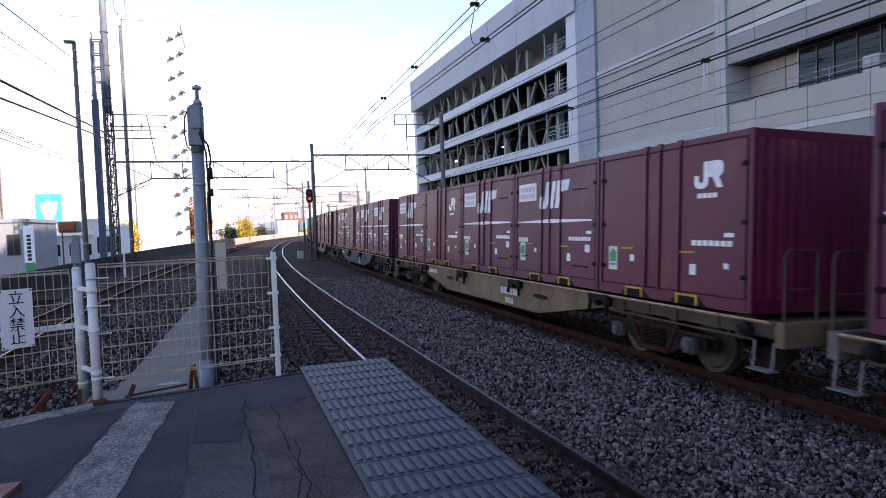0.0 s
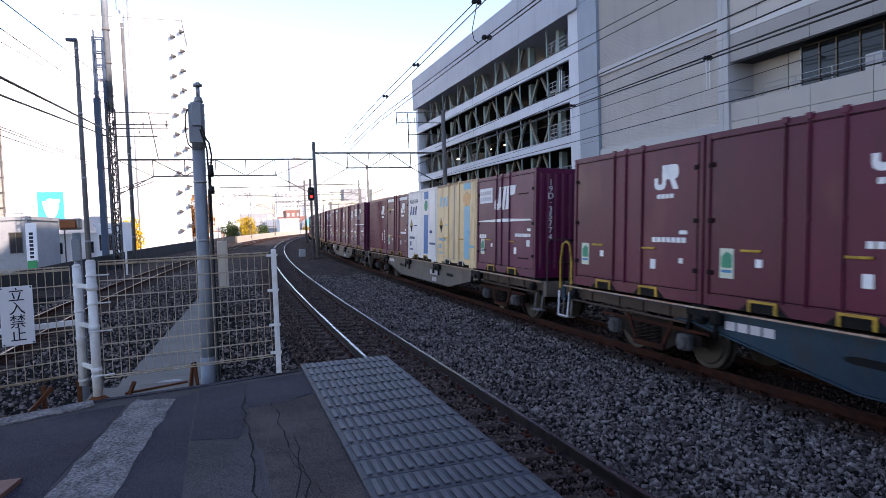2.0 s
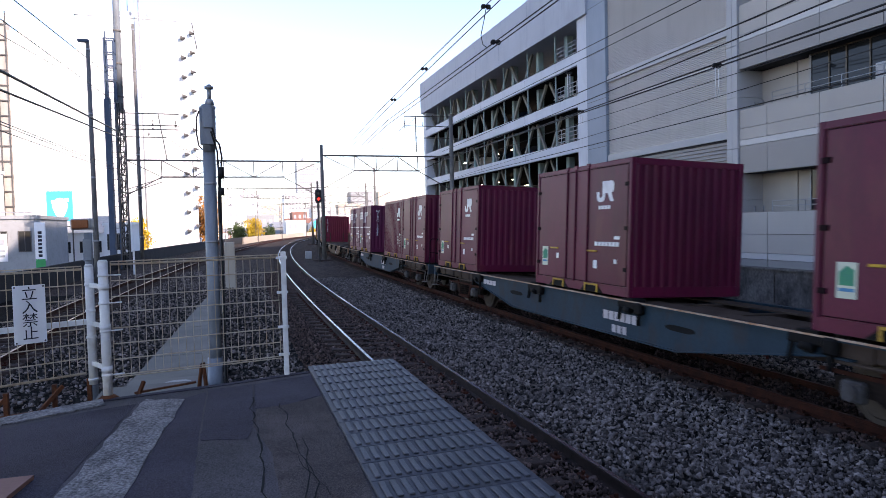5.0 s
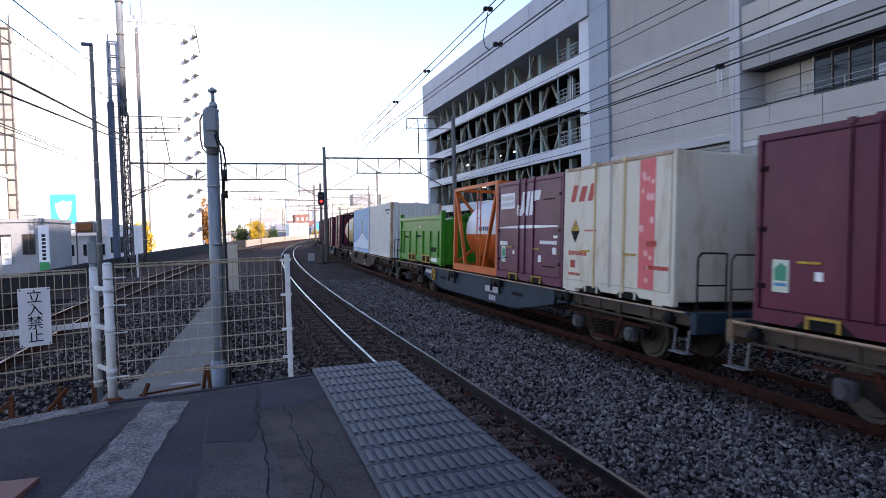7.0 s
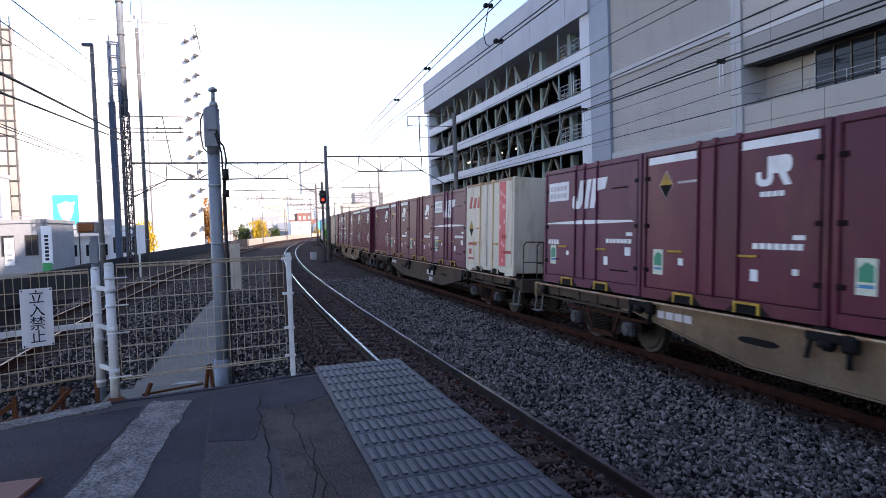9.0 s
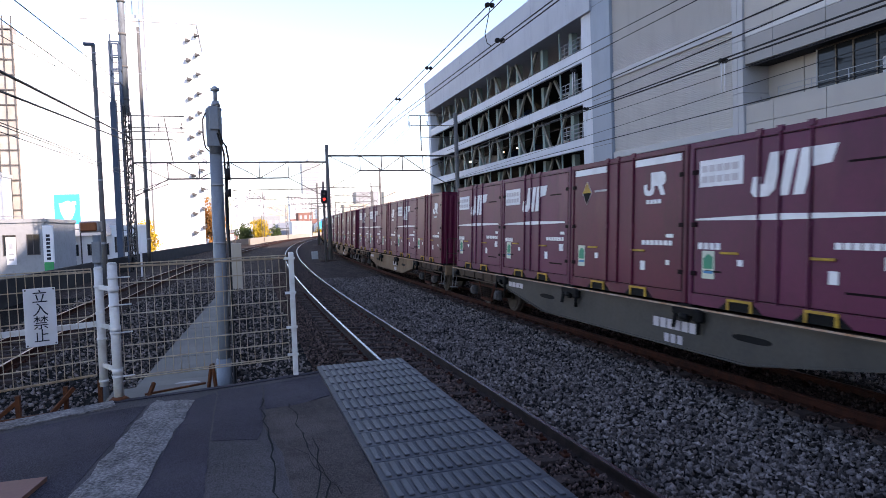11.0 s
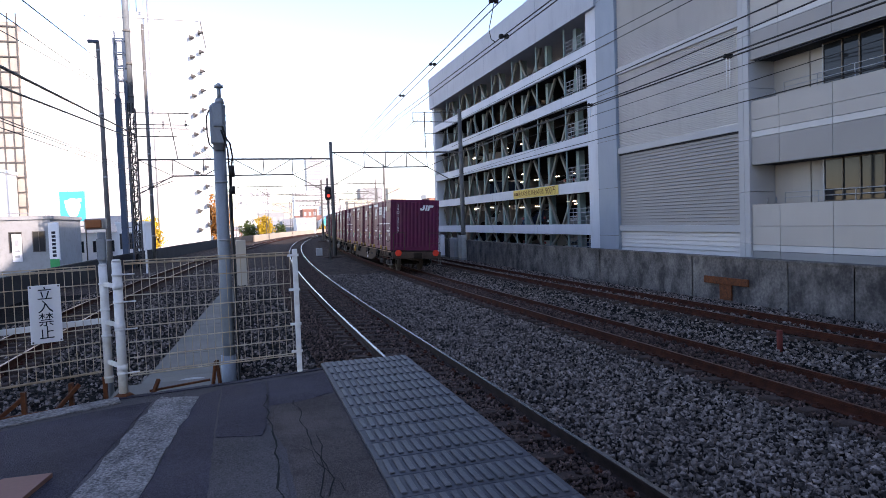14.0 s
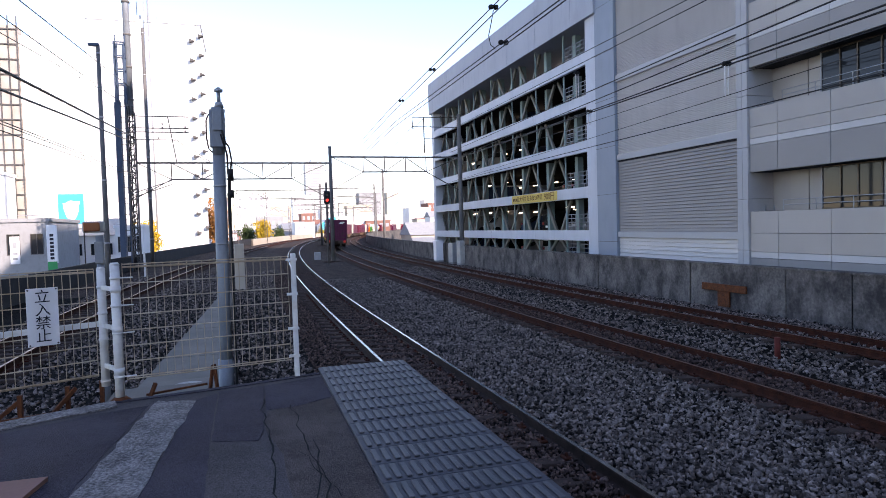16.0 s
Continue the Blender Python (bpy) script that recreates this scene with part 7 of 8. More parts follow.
        bars(bm, yy(0.79), 0.56, 0.66, 0.07, X + sx * 0.004, 7, 0.15)
        bars(bm, yy(0.80), 0.95, 0.3, 0.10, X + sx * 0.008, 3, 0.2)
        part("small_print", bm, {"white": M_NAVY, "cream": M_TEAL, "teal": M_BLUELBL, "blossom": M_REDP}[kind], c)
        fork_pockets(c, h, sx * w, (yy(0.32), yy(0.66)), M_YEL if kind == "white" else M_IVORY)
    return c


def tank(length, shell, lower, frame_mat, height, radius):
    """A tank in an open frame."""
    c = empty("tank_container")
    h, w = length / 2, W12 / 2 - 0.01
    zc = 0.22 + radius
    hi = height
    for sx in (-1, 1):
        for sy in (-1, 1):
            bm = bmesh.new()
            box(bm, *sorted((sx * w, sx * (w - 0.12))), *sorted((sy * h, sy * (h - 0.12))), 0, hi, bevel=0.01)
            part("post", bm, frame_mat, c)
        bm = bmesh.new()
        box(bm, *sorted((sx * w, sx * (w - 0.11))), -h + 0.12, h - 0.12, 0.0, 0.2)
        box(bm, *sorted((sx * w, sx * (w - 0.1))), -h + 0.12, h - 0.12, hi - 0.1, hi)
        part("rail", bm, frame_mat, c)
        for sy in (-1, 1):
            bm = bmesh.new()
            bar(bm, (sx * (w - 0.05), sy * (h - 0.1), 0.25 if length > 5 else hi - 0.1), (sx * (w - 0.05), sy * (h - 1.1), 0.1 if length > 5 else 0.15), 0.09, 0.09)
            part("brace", bm, frame_mat, c)
    for sy in (-1, 1):
        bm = bmesh.new()
        box(bm, -w + 0.12, w - 0.12, *sorted((sy * h, sy * (h - 0.1))), 0.0, 0.2)
        box(bm, -w + 0.12, w - 0.12, *sorted((sy * h, sy * (h - 0.1))), hi - 0.1, hi)
        part("end_rail", bm, frame_mat, c)
        for a, b in (((-w + 0.1, hi - 0.1), (0.0, hi * 0.45)), ((w - 0.1, hi - 0.1), (0.0, hi * 0.45)), ((-w + 0.1, 0.2), (-0.35, hi * 0.3)), ((w - 0.1, 0.2), (0.35, hi * 0.3))):
            bm = bmesh.new()
            bar(bm, (a[0], sy * (h - 0.05), a[1]), (b[0], sy * (h - 0.05), b[1]), 0.08, 0.08)
            part("end_brace", bm, frame_mat, c)
    n, hl = 28, h - 0.22
    prof = [(-hl, 0.0), (-hl + 0.03, 0.5), (-hl + 0.12, 0.8), (-hl + 0.28, 0.96), (-hl + 0.42, 1.0), (hl - 0.42, 1.0), (hl - 0.28, 0.96), (hl - 0.12, 0.8), (hl - 0.03, 0.5), (hl, 0.0)]
    for half, material, nm in ((0, shell, "shell_upper"), (1, lower, "shell_lower")):
        bm = bmesh.new()
        rings = []
        for y, k in prof:
            rings.append([bm.verts.new((radius * k * math.cos(a), y, zc + radius * k * math.sin(a))) for a in [(-0.08 if not half else math.pi + 0.08) + (math.pi + (0.16 if not half else -0.16)) * i / n for i in range(n + 1)]])
        for i in range(len(prof) - 1):
            for j in range(n):
                f = bm.faces.new((rings[i][j], rings[i][j + 1], rings[i + 1][j + 1], rings[i + 1][j]))
                f.smooth = True
        bmesh.ops.remove_doubles(bm, verts=bm.verts, dist=0.0005)
        part(nm, bm, material, c)
    bm = bmesh.new()
    for y in (-hl * 0.55, hl * 0.55):
        box(bm, -0.75, 0.75, y - 0.08, y + 0.08, 0.12, zc - radius * 0.6)
    part("saddle", bm, frame_mat, c)
    bm = bmesh.new()
    box(bm, -0.3, 0.3, -hl * 0.8, hl * 0.8, zc + radius + 0.02, zc + radius + 0.06)
    tube(bm, (0, 0, zc + radius - 0.05), (0, 0, zc + radius + 0.12), 0.28, 14)
    part("walkway", bm, M_BLACK, c, "dark walkway and hatch on top")
    bm = bmesh.new()
    for dx in (-0.14, 0.14):
        tube(bm, (-w + 0.02, dx - 0.4, 0.2), (-w + 0.02, dx - 0.4, hi), 0.018, 6)
    for i in range(7):
        tube(bm, (-w + 0.02, -0.54, 0.4 + i * 0.3), (-w + 0.02, -0.26, 0.4 + i * 0.3), 0.014, 6)
    part("ladder", bm, frame_mat, c)
    for sx in (-1, 1):
        bm = bmesh.new()
        for i in range(5):
            y = -hl * 0.42 + i * 0.17 * (1.6 if length > 5 else 1)
            x = sx * (radius + 0.004)
            box(bm, *sorted((sx * radius * 0.955, x)), y, y + 0.11 * (1.8 if length > 5 else 1), zc + 0.02, zc + (0.45 if length > 5 else 0.14))
        part("small_print", bm, M_NAVY if length < 5 else M_WHITE, c)
    return c


def open_bin():
    """Green open-top twenty-foot box with ribs and hinged end gate."""
    c = empty("open_top_container")
    L, H = 6.06, 1.95
    h, w = L / 2, 1.21
    for sx in (-1, 1):
        bm = bmesh.new()
        box(bm, *sorted((sx * (w - 0.1), sx * (w - 0.05))), -h + 0.1, h - 0.1, 0.1, H - 0.18)
        part("side_panel", bm, M_GREEN, c)
        bm = bmesh.new()
        for z0, z1, o in ((0.10, 0.30, 0.0), (H - 0.72, H - 0.64, 0.0), (H - 0.30, H - 0.16, 0.015), (0.66, 0.70, -0.03)):
            box(bm, *sorted((sx * (w + o), sx * (w - 0.1))), -h + 0.1, h - 0.1, z0, z1, bevel=0.008)
        part("side_rail", bm, M_GREEN, c)
        for i in range(6):
            y = -h + 0.55 + i * (L - 1.1) / 5
            bm = bmesh.new()
            box(bm, *sorted((sx * w, sx * (w - 0.06))), y - 0.07, y + 0.07, 0.3, H - 0.72, bevel=0.01)
            part("rib", bm, M_GREEN, c)
        for sy in (-1, 1):
            bm = bmesh.new()
            box(bm, *sorted((sx * (w + 0.02), sx * (w - 0.14))), *sorted((sy * h, sy * (h - 0.16))), 0.0, H, bevel=0.01)
            part("corner_post", bm, M_GREEN, c)
        bm = bmesh.new()
        for y in (-1.15, 0.95):
            X = sx * (w + 0.006)
            for a, b, z0, z1 in ((y - 0.56, y + 0.56, 0.30, 0.345), (y - 0.56, y + 0.56, 0.05, 0.09), (y - 0.56, y - 0.5, 0.09, 0.30), (y + 0.5, y + 0.56, 0.09, 0.30), (y - 0.04, y + 0.04, 0.09, 0.30)):
                box(bm, *sorted((X, X + sx * 0.02)), a, b, z0, z1)
        part("fork_pocket", bm, M_YEL, c, "yellow-edged fork pockets")
        # black filling takes the place of the shade inside the pockets
        bm = bmesh.new()
        for y in (-1.15, 0.95):
            box(bm, *sorted((sx * (w - 0.05), sx * (w + 0.005))), y - 0.5, y + 0.5, 0.09, 0.30)
        part("pocket_opening", bm, M_BLACK, c)
        bm = bmesh.new()
        bars(bm, -sx * -1.3, 0.48, 1.0, 0.16, sx * (w - 0.05), 7, 0.2)
        bars(bm, -sx * 2.3, 0.96, 0.9, 0.09, sx * (w - 0.05), 8, 0.2)
        bars(bm, -sx * 0.5, 1.0, 0.9, 0.07, sx * (w - 0.05), 8, 0.2)
        part("dark_print", bm, M_BLACK, c)
        bm = bmesh.new()
        bars(bm, -sx * -1.75, 0.13, 0.75, 0.13, sx * (w + 0.0), 1)
        bars(bm, -sx * 0.05, 1.36, 0.14, 0.08, sx * (w - 0.05), 1)
        part("label_plate", bm, M_WHITE, c, "small white label plates")
    for sy in (-1, 1):
        bm = bmesh.new()
        box(bm, -w + 0.14, w - 0.14, *sorted((sy * (h - 0.04), sy * (h - 0.10))), 0.1, H - 0.5)
        for i in range(5):
            x = -w + 0.35 + i * (2 * w - 0.7) / 4
            box(bm, x - 0.05, x + 0.05, *sorted((sy * h, sy * (h - 0.04))), 0.1, H - 0.5)
        part("end_gate", bm, M_GREEN, c)
        bm = bmesh.new()
        bar(bm, (-w + 0.1, sy * (h - 0.1), H - 0.45), (0, sy * (h - 0.1), H - 0.06), 0.09, 0.1)
        bar(bm, (w - 0.1, sy * (h - 0.1), H - 0.45), (0, sy * (h - 0.1), H - 0.06), 0.09, 0.1)
        box(bm, -w + 0.12, w - 0.12, *sorted((sy * (h - 0.14), sy * (h - 0.03))), H - 0.5, H - 0.38)
        part("end_brace", bm, M_GREEN, c)
    bm = bmesh.new()
    box(bm, -w + 0.06, w - 0.06, -h + 0.1, h - 0.1, 0.05, 0.12)
    part("floor_plate", bm, M_GREEN, c)
    bm = bmesh.new()
    prism(bm, [(-w + 0.1, H - 0.35), (-0.5, H - 0.22), (0.3, H - 0.20), (w - 0.1, H - 0.35)], "y", -h + 0.2, h - 0.2)
    part("cover_sheet", bm, M_GREEN, c, "green cover over the load")
    return c


def wagon(paint, number="", wheel=False, ladder=False):
    """A container flat wagon with fish-belly side sills on two bogies."""
    c = empty("flat_wagon")
    top = 1.06
    for sx in (-1, 1):
        bm = bmesh.new()
        pts = [(-5.85, top - 0.06), (-5.85, top - 0.26), (-3.16, 0.36), (3.16, 0.36), (5.85, top - 0.26), (5.85, top - 0.06)]
        prism(bm, pts, "x", *sorted((sx * 1.18, sx * 1.15)))
        part("side_sill", bm, paint, c)
        for sy in (-1, 1):
            bm = bmesh.new()
            box(bm, *sorted((sx * 1.17, sx * 1.13)), *sorted((sy * 5.85, sy * 9.75)), top - 0.24, top - 0.07)
            for q in (6.4, 7.1, 7.8, 8.7):
                box(bm, *sorted((sx * 1.17, sx * 1.20)), *sorted((sy * q, sy * (q + 0.05))), top - 0.25, top - 0.06)
            tube(bm, (sx * 1.19, sy * 6.0, top - 0.30), (sx * 1.19, sy * 9.4, top - 0.30), 0.022, 6)
            part("end_sill", bm, M_BRN, c, "grimy end of the side sill with a brake pipe")
        bm = bmesh.new()
        flange = [(-6.2, top - 0.26), (-5.85, top - 0.26), (-3.16, 0.36), (3.16, 0.36), (5.85, top - 0.26), (6.2, top - 0.26)]
        for a, b in zip(flange, flange[1:]):
            bar(bm, (sx * 1.14, a[0], a[1]), (sx * 1.14, b[0], b[1]), 0.16, 0.025)
        bar(bm, (sx * 1.18, -9.75, top - 0.05), (sx * 1.18, 9.75, top - 0.05), 0.14, 0.03)
        part("flange", bm, paint, c)
        if sx > 0:
            continue
        bm = bmesh.new()
        bar(bm, (sx * 1.255, -9.7, top - 0.03), (sx * 1.255, 9.7, top - 0.03), 0.012, 0.025)
        part("top_edge", bm, M_RUSTP, c, "rust-orange top edge of the sill")
        for y in (-1.88, 1.88, 5.64, -5.64):
            bm = bmesh.new()
            box(bm, *sorted((sx * 1.18, sx * 1.30)), y - 0.42, y - 0.22, top - 0.24, top - 0.03, bevel=0.03)
            box(bm, *sorted((sx * 1.18, sx * 1.27)), y - 0.22, y + 0.30, top - 0.16, top - 0.04, bevel=0.02)
            tube(bm, (sx * 1.25, y - 0.32, top - 0.42), (sx * 1.25, y - 0.32, top - 0.2), 0.035, 8)
            bar(bm, (sx * 1.24, y + 0.22, top - 0.12), (sx * 1.26, y + 0.26, top - 0.38), 0.05, 0.05)
            part("lock_lever", bm, M_BLACK, c, "greasy black lock lever gear")
        for y in (3.0, -3.2):
            bm = bmesh.new()
            prism(bm, [(y + 0.25 * math.cos(a) * (1.0) + (0.12 if math.cos(a) > 0 else -0.12), 0.72 + 0.05 * math.sin(a)) for a in [i * math.pi / 6 for i in range(12)]], "x", *sorted((sx * 1.17, sx * 1.184)))
            part("slot", bm, M_BLACK, c)
        for y in (-5.64, -1.88, 1.88, 5.64, 9.3, -9.3):
            bm = bmesh.new()
            box(bm, *sorted((sx * 1.0, sx * 1.26)), y - 0.16, y + 0.16, top - 0.04, top + 0.02)
            tube(bm, (sx * 1.24, y - 0.1, top - 0.18), (sx * 1.24, y + 0.1, top - 0.18), 0.06, 8)
            box(bm, *sorted((sx * 1.19, sx * 1.25)), y - 0.05, y + 0.05, top - 0.26, top - 0.02)
            part("container_lock", bm, M_BLACK, c, "black container lock")
        bm = bmesh.new()
        s = sx
        bars(bm, -s * -1.0, 0.62, 1.1, 0.16, sx * 1.182, 6, 0.2)
        bars(bm, -s * -1.3, 0.40, 0.5, 0.14, sx * 1.182, 3, 0.3)
        bars(bm, -s * 5.2, 0.78, 0.9, 0.12, sx * 1.182, 4, 0.2)
        if not number:
            part("markings", bm, M_PALE, c, "faded white wagon markings")
        else:
            bm.free()
            bm = bmesh.new()
            bars(bm, -s * -1.3, 0.36, 0.5, 0.14, sx * 1.182, 3, 0.3)
            part("markings", bm, M_PALE, c, "faded white wagon markings")
            text_part("wagon_number", number, 0.26, M_WHITE, c, Matrix.Translation((sx * 1.184, -s * -1.5, 0.66)) @ Euler((math.pi / 2, 0, sx * math.pi / 2)).to_matrix().to_4x4(), "white wagon type number")
        if ladder:
            bm = bmesh.new()
            for q in (9.42, 9.86):
                hose(bm, [(sx * 1.24, q, top - 0.1), (sx * 1.24, q, top + 0.45), (sx * 1.24, q + (0.08 if q < 9.6 else -0.08), top + 0.82), (sx * 1.24, 9.64, top + 0.88)], 0.026, 6)
            part("yellow_handrail", bm, M_YEL, c, "yellow arched handrail")
            bm = bmesh.new()
            hose(bm, [(sx * 1.27, 9.42, top - 0.15), (sx * 1.30, 9.45, 0.42), (sx * 1.30, 9.83, 0.42), (sx * 1.27, 9.86, top - 0.15)], 0.024, 6)
            part("loop_step", bm, M_WHITE, c, "white loop step")
        if wheel:
            bm = bmesh.new()
            hose(bm, [(sx * 1.26, 3.9 + 0.2 * math.cos(i * math.pi / 12), 0.78 + 0.2 * math.sin(i * math.pi / 12)) for i in range(25)], 0.025, 6)
            for i in range(5):
                a = i * 2 * math.pi / 5
                tube(bm, (sx * 1.25, 3.9, 0.78), (sx * 1.26, 3.9 + 0.2 * math.cos(a), 0.78 + 0.2 * math.sin(a)), 0.018, 5)
            tube(bm, (sx * 1.17, 3.9, 0.78), (sx * 1.27, 3.9, 0.78), 0.04, 8)
            part("hand_brake_wheel", bm, M_YEL, c, "yellow hand-brake wheel")
    bm = bmesh.new()
    prism(bm, [(-9.75, top - 0.1), (-9.75, top - 0.45), (-6, top - 0.45), (-3.3, 0.38), (3.3, 0.38), (6, top - 0.45), (9.75, top - 0.45), (9.75, top - 0.1)], "x", -0.22, 0.22)
    part("centre_sill", bm, M_BRN, c)
    bm = bmesh.new()
    for i in range(14):
        y = -9.1 + i * 1.4
        box(bm, -1.15, 1.15, y - 0.07, y + 0.07, top - 0.28, top - 0.08)
    part("underframe", bm, M_BRN, c)
    bm = bmesh.new()
    for sy in (-1, 1):
        box(bm, -1.14, 1.14, *sorted((sy * 9.72, sy * 6.2)), top - 0.08, top - 0.055)
    for x in (-0.75, 0.75):
        box(bm, x - 0.2, x + 0.2, -6.2, 6.2, top - 0.08, top - 0.05)
    part("deck_plate", bm, M_BRN, c, "rusty deck plates")
    for sy in (-1, 1):
        bm = bmesh.new()
        box(bm, -1.2, 1.2, *sorted((sy * 9.75, sy * 9.9)), top - 0.36, top - 0.02, bevel=0.015)
        part("end_beam", bm, paint, c)
        bm = bmesh.new()
        box(bm, -0.09, 0.09, *sorted((sy * 9.9, sy * 10.1)), 0.78, 0.94)
        box(bm, -0.19, 0.19, *sorted((sy * 10.06, sy * 10.19)), 0.72, 1.0, bevel=0.03)
        part("coupler", bm, M_BOGIE, c)
        bm = bmesh.new()
        for i in range(7):
            a = math.pi * i / 6
            b = math.pi * (i + 1) / 6
            if i < 6:
                tube(bm, (0.5 - 0.18 * math.cos(a), sy * 10.02, 0.72 - 0.35 * math.sin(a)), (0.5 - 0.18 * math.cos(b), sy * 10.02, 0.72 - 0.35 * math.sin(b)), 0.025, 6)
        part("brake_hose", bm, M_BLACK, c, "black brake hose")
        for sx in (-1, 1):
            bm = bmesh.new()
            a0, b0 = sx * 1.16, sx * 0.62
            yb = sy * 9.86
            pts = [(a0, yb, top - 0.2), (a0, yb, top + 0.82), (a0 - sx * 0.07, yb, top + 0.9), (b0, yb, top + 0.9), (b0, yb, top - 0.1)]
            for p, q in zip(pts, pts[1:]):
                tube(bm, p, q, 0.017, 6)
            tube(bm, (a0, yb, top + 0.4), (b0, yb, top + 0.4), 0.014, 6)
            part("handrail", bm, M_BRN if paint is not M_WBLUE else M_BLACK, c, "bent tube handrail")
            bm = bmesh.new()
            yo = sy * 9.6
            for q in (-0.16, 0.16):
                bar(bm, (sx * 1.2, yo + q, top - 0.3), (sx * 1.24, yo + q, 0.40), 0.03, 0.02)
            box(bm, *sorted((sx * 1.14, sx * 1.32)), yo - 0.19, yo + 0.19, 0.385, 0.405)
            part("step", bm, M_STEPS, c, "pale steel step")
        bogie = empty("bogie")
        bogie.parent = c
        bogie.matrix_basis = Matrix.Translation((0, sy * 7.1, 0))
        for sx in (-1, 1):
            bm = bmesh.new()
            x0, x1 = sorted((sx * 0.93, sx * 1.04))
            prism(bm, [(-1.25, 0.40), (-1.25, 0.56), (-0.7, 0.64), (-0.45, 0.72), (0.45, 0.72), (0.7, 0.64), (1.25, 0.56), (1.25, 0.40), (0.72, 0.38), (0.42, 0.22), (-0.42, 0.22), (-0.72, 0.38)], "x", x0, x1)
            part("side_frame", bm, M_BOGIE, bogie)
            bm = bmesh.new()
            for y in (-0.62, 0.62):
                bar(bm, (sx * 1.06, y, 0.72), (sx * 1.06, y * 0.55, 0.25), 0.03, 0.07)
            bar(bm, (sx * 1.05, -1.45, 0.62), (sx * 1.05, 1.45, 0.62), 0.03, 0.05)
            box(bm, *sorted((sx * 1.02, sx * 1.10)), -0.42, 0.42, 0.20, 0.30, bevel=0.02)
            part("brake_rigging", bm, M_RAIL_RUST, bogie, "rust-brown brake rigging")
            for y in (-0.22, 0.0, 0.22):
                bm = bmesh.new()
                hose(bm, [(sx * 1.08 + 0.07 * math.cos(q * 0.9), y + 0.07 * math.sin(q * 0.9), 0.30 + q * 0.0085) for q in range(36)], 0.017, 5)
                part("spring", bm, M_BOGIE, bogie)
            for y in (-0.95, 0.95):
                bm = bmesh.new()
                box(bm, *sorted((sx * 1.02, sx * 1.16)), y - 0.14, y + 0.14, 0.31, 0.56, bevel=0.03)
                tube(bm, (sx * 1.1, y, 0.43), (sx * 1.19, y, 0.43), 0.10, 12)
                part("axle_box", bm, M_AXLEBOX, bogie, "dusty grey axle box")
                bm = bmesh.new()
                tube(bm, (sx * 0.50, y, 0.43), (sx * 0.53, y, 0.43), 0.455, 28)
                tube(bm, (sx * 0.53, y, 0.43), (sx * 0.64, y, 0.43), 0.43, 28, 0.425)
                tube(bm, (sx * 0.64, y, 0.43), (sx * 0.66, y, 0.43), 0.36, 28, 0.34)
                tube(bm, (sx * 0.64, y, 0.43), (sx * 0.72, y, 0.43), 0.12, 16)
                part("wheel", bm, M_WHEEL, bogie)
        bm = bmesh.new()
        for y in (-0.95, 0.95):
            tube(bm, (-0.95, y, 0.43), (0.95, y, 0.43), 0.07, 10)
        box(bm, -0.95, 0.95, -0.25, 0.25, 0.45, 0.68)
        for y in (-0.42, 0.42):
            box(bm, -0.75, 0.75, y - 0.05, y + 0.05, 0.32, 0.42)
        part("bolster", bm, M_BOGIE, bogie)
    bm = bmesh.new()
    tube(bm, (-0.7, 1.2, 0.55), (-0.7, 2.4, 0.55), 0.2, 14)
    box(bm, 0.4, 0.8, -2.2, -1.4, 0.4, 0.8)
    part("air_tank", bm, M_BLACK, c)
    return c


def ride(k, t, off):
    """The pose at t of what sits at off from the middle of wagon k, riding on that wagon."""
    s = S0 + V * t - WAGON * k + 9.40
    a, ra, ua, _ = on_line(MAIN, s - 7.1)
    b, rb, ub, _ = on_line(MAIN, s + 7.1)
    f = (b - a).normalized()
    r = (ra + rb).normalized()
    u = r.cross(f).normalized()
    r = f.cross(u)
    m = Matrix(((r.x, f.x, u.x, 0), (r.y, f.y, u.y, 0), (r.z, f.z, u.z, 0), (0, 0, 0, 1)))
    m.translation = (a + b) / 2
    return m @ off


# ---- the train: what each wagon carries, front to rear ----
LOADS = {-5: "ACABA", -4: "BABAA", -3: "AABAB", -2: "ABAAC", -1: "ABABB", 0: "BABBA", 1: "BCAAB", 2: "DCWYB", 3: "AATAE", 4: "", 5: "BB-DA", 6: "A-A-A", 8: "--OBR", 9: "ABAGG", 10: "GCABR", 11: "BCAAA", 12: "BBABA", 13: "BBCBB", 14: "CACCA", 15: "BCACB"}
PAINTS = {0: "tan", 1: "grey", 2: "grey", 3: "blue", 4: "tan", 5: "blue", 6: "blue", 7: "brown", 8: "blue", 9: "tan", 10: "brown", 11: "tan", 12: "tan", 13: "olive", 14: "olive", 15: "brown"}
COAT = {"tan": (M_TAN, "tan-painted"), "grey": (M_TANG, "grey-brown"), "blue": (M_WBLUE, "blue-grey"), "brown": (M_BRN, "rusty brown"), "olive": (M_OLIVE, "olive-grey")}
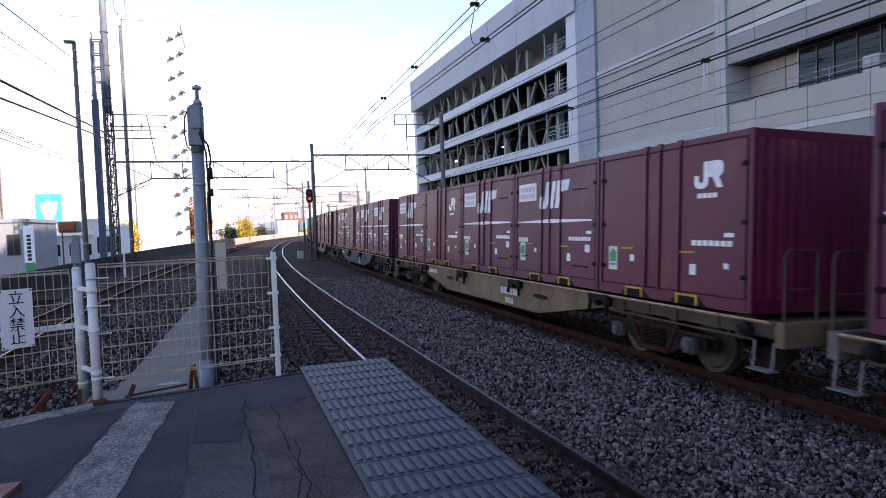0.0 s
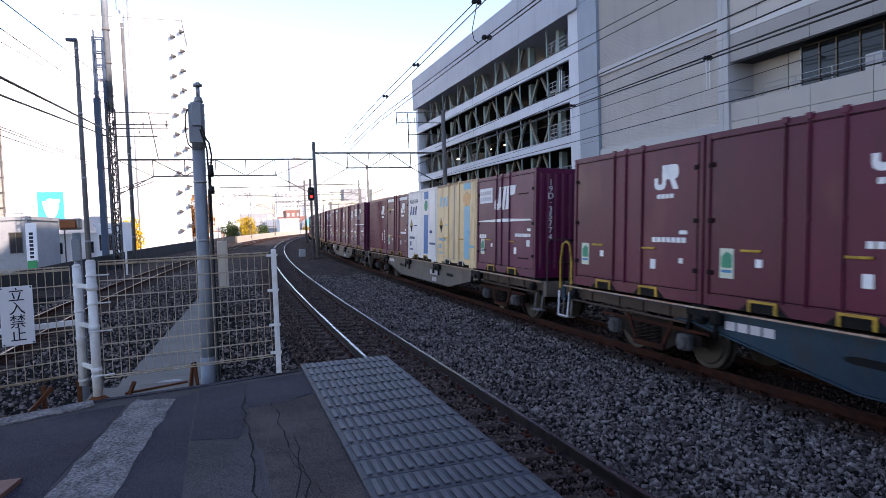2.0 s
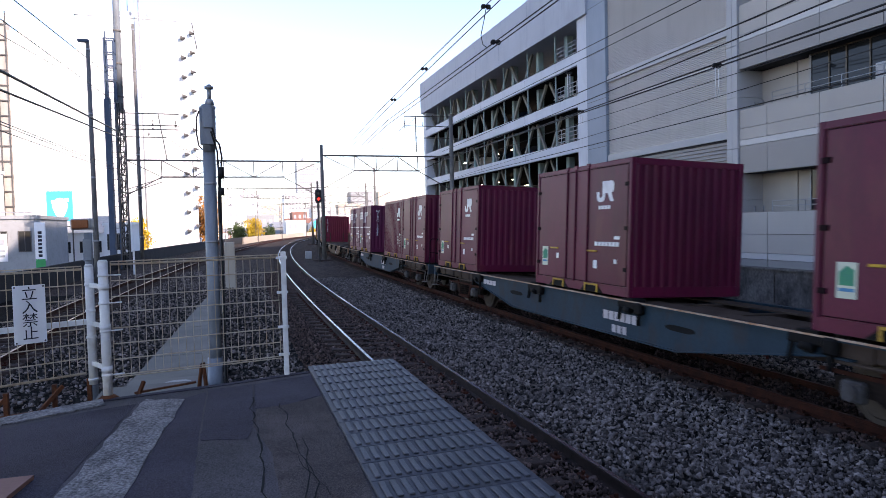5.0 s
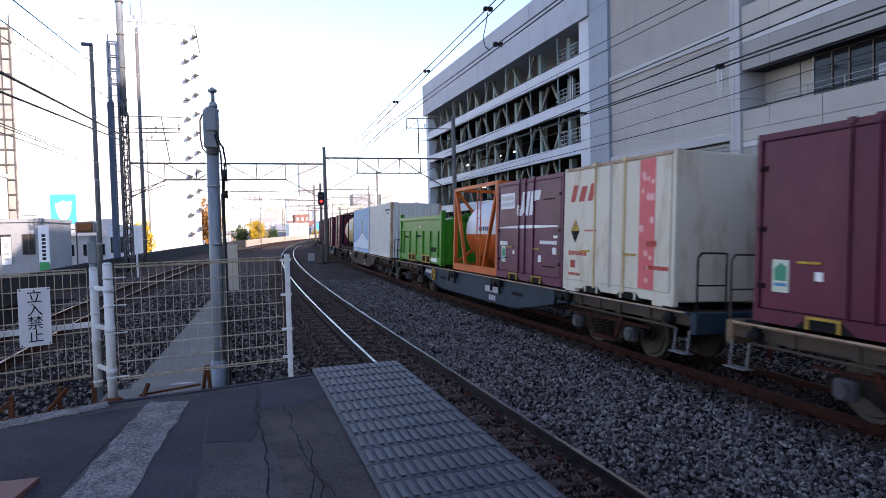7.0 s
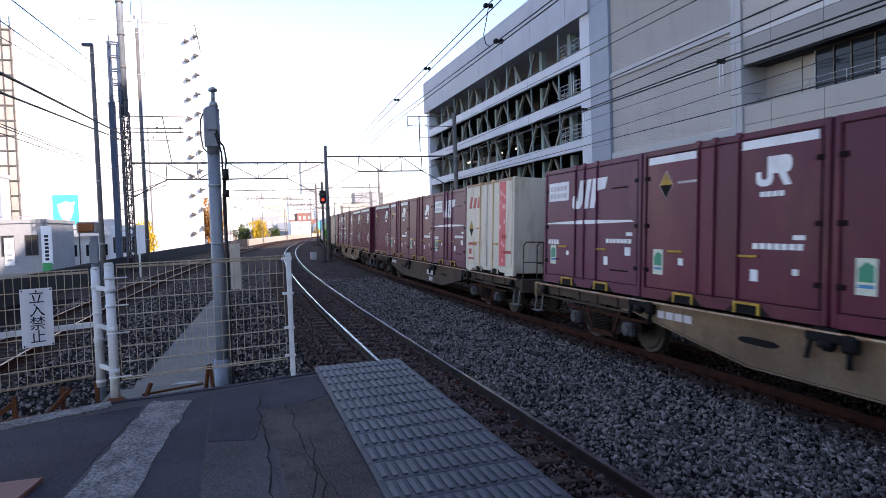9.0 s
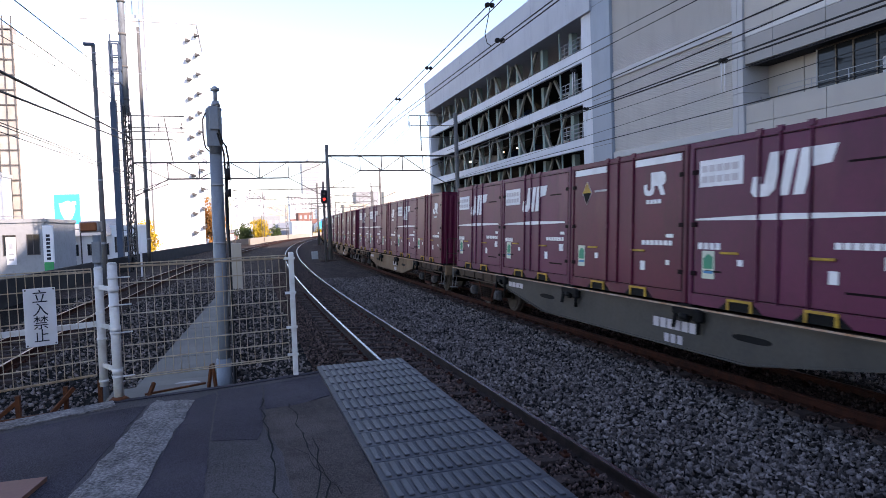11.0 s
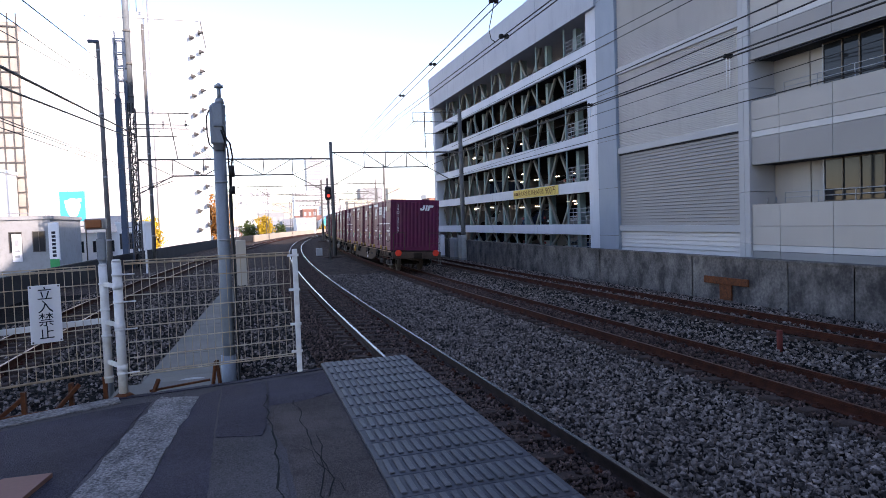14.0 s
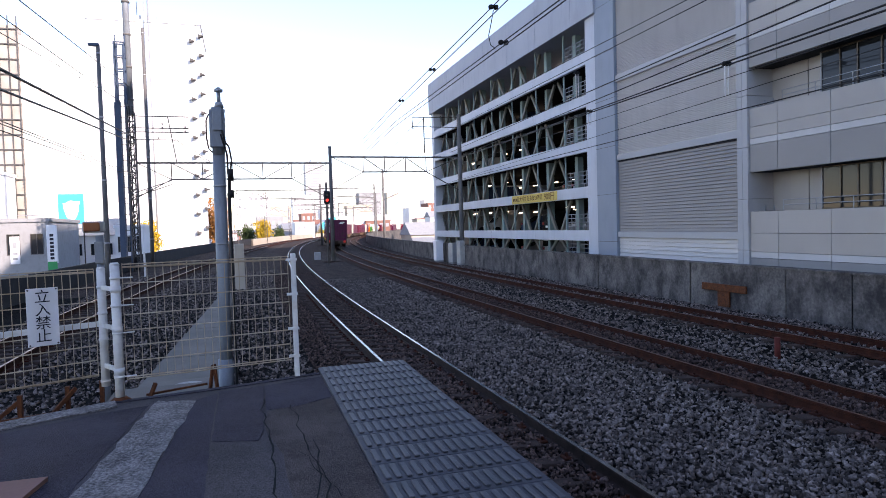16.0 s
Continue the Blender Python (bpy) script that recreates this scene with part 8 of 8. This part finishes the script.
KINDS = {
    "A": (lambda: smooth_box("plain"), "maroon twelve-foot rail container with white round mark"),
    "B": (lambda: smooth_box("freight"), "purple twelve-foot rail container with white panel and slanted mark"),
    "C": (lambda: smooth_box("hazard"), "maroon rail container with white top band and yellow-black diamond"),
    "E": (lambda: smooth_box("hazard_red"), "red-maroon rail container with white top band and diamond"),
    "D": (lambda: ribbed_box(False), "maroon corrugated twelve-foot rail container with white mark"),
    "G": (lambda: ribbed_box(True), "maroon corrugated rail container with broken white top band"),
    "W": (lambda: bulk_box("white"), "white rail container with a broad blue vertical stripe"),
    "Y": (lambda: bulk_box("cream"), "cream-yellow rail container with pale blue stripe and rusty rail"),
    "T": (lambda: bulk_box("teal"), "ivory rail container with pale blue stripe and fruit print"),
    "R": (lambda: bulk_box("blossom"), "ivory rail container with a red blossom stripe"),
    "O": (lambda: tank(3.72, M_JWHITE, M_ORANGE, M_ORANGE, 2.6, 1.0), "orange-framed tank container, white above and orange below"),
}
ENDS = {(2, 4): "19D-35774", (3, 4): "20D-1185", (5, 1): "W19C-3885", (9, 4): "20G-3298", (13, 4): "W19C-1937", (14, 4): "19D-49180", (15, 4): "19D-35197"}
MASTER = {}


def thing(key, build, label, category, group):
    """The first call builds it, later ones copy it."""
    if key not in MASTER:
        ob = build()
        tagged(ob, label, category, group)
        MASTER[key] = ob
        return ob
    return copy_thing(MASTER[key], Matrix())


def end_marks(c, words, mark):
    """Stacked number, and a small slanted mark, on the rear end."""
    y = -L12 / 2 - 0.006
    turn = Euler((math.pi / 2, 0, 0)).to_matrix().to_4x4()
    text_part("end_number", "\n".join(words.replace("-", "·")), 0.2, M_WHITE, c, Matrix.Translation((-0.85, y, 1.55)) @ turn, "white stacked number", 0.003, 0.78)
    if mark:
        bm = bmesh.new()
        for sh in MARK_SLANT:
            prism(bm, [(0.25 + u * 0.72, 1.98 + v * 0.62) for u, v in sh], "y", y - 0.004, y + 0.004)
        part("end_mark", bm, M_WHITE, c, "small white slanted mark")


SLOT = [7.52, 3.76, 0.0, -3.76, -7.52]
jobs = []
for k in range(-5, 16):
    coat = PAINTS.get(k, ("tan", "grey", "blue")[k % 3])
    number = {9: "107-784", 14: "104-2793"}.get(k, "")
    paint, word = COAT[coat]
    hand, climb = k in (8, 15), k == 3
    w = thing((coat, number, hand, climb), lambda: wagon(paint, number, hand, climb), word + " container flat wagon with fish-belly sills", "railway wagon", "wagons of the goods train")
    CARRIED.append((w, k, Matrix()))
    if k == 15:
        LAST = w
    for i, ch in enumerate(LOADS.get(k, "")):
        if ch == "-":
            continue
        c = thing(ch, *KINDS[ch], "freight container", "containers on the goods train")
        CARRIED.append((c, k, Matrix.Translation((0, SLOT[i], 1.085))))
        if (k, i) in ENDS:
            jobs.append((c, ENDS[(k, i)], ch == "B"))
    if k == 7:
        for key, build, label, y in (
            ("tank", lambda: tank(6.06, M_CREAM, M_CREAM, M_BLACK, 2.5, 1.08), "cream tank container in a black frame", 6.2),
            ("blue", lambda: ribbed_box(False, 6.06, 2.59, M_SKYB, 0.28, None, 0.03), "light blue corrugated twenty-foot container with yellow mark", 0.0),
            ("white", lambda: ribbed_box(False, 6.06, 2.59, M_OFFW, 0.16, M_RUSTP, 0.02), "off-white corrugated twenty-foot container with rusty corner posts", -6.2)):
            c = thing(key, build, label, "freight container", "containers on the goods train")
            if key == "blue":
                bm = bmesh.new()
                X = -1.22
                flat(bm, [(2.9, 0.25), (2.9, 0.45), (0.8, 0.75), (-0.6, 1.15), (-2.0, 0.8), (-2.9, 0.7), (-2.9, 0.25)], X)
                part("white_hill_shape", bm, M_HILL, c, "white hill-shaped paint")
                bm = bmesh.new()
                for z in (0.75, 1.05, 1.35, 1.65):
                    flat(bm, [(-0.5, z), (-0.75, z + 0.03), (-0.7, z + 0.24), (-0.45, z + 0.2)], X)
                part("yellow_mark", bm, M_YEL, c, "yellow stacked mark")
            if key == "white":
                bm = bmesh.new()
                bars(bm, -1.6, 2.2, 1.2, 0.09, -1.222, 8, 0.25)
                bars(bm, -2.0, 2.05, 0.5, 0.07, -1.222, 4, 0.25)
                part("small_print", bm, M_NAVY, c)
            CARRIED.append((c, 7, Matrix.Translation((0, y, 1.085))))
    if k == 8:
        c = thing("bin", open_bin, "bright green open-top twenty-foot container with ribs", "freight container", "containers on the goods train")
        CARRIED.append((c, 8, Matrix.Translation((0, 6.2, 1.085))))
for c, words, mark in jobs:
    end_marks(c, words, mark)
for sx in (-1, 1):
    bm = bmesh.new()
    tube(bm, (sx * 0.93, -9.97, 0.98), (sx * 0.93, -9.94, 0.98), 0.155, 24)
    part("tail_disc", bm, M_REDDISC, LAST, "round red tail disc")
    bm = bmesh.new()
    box(bm, sx * 0.93 - 0.03, sx * 0.93 + 0.03, -9.94, -9.88, 0.8, 1.05)
    part("disc_bracket", bm, M_BLACK, LAST)


def motions():
    times = [i * 0.5 for i in range(33)]
    for thing, k, off in CARRIED:
        walk(thing, [(t, ride(k, t, off)) for t in times])


motions()
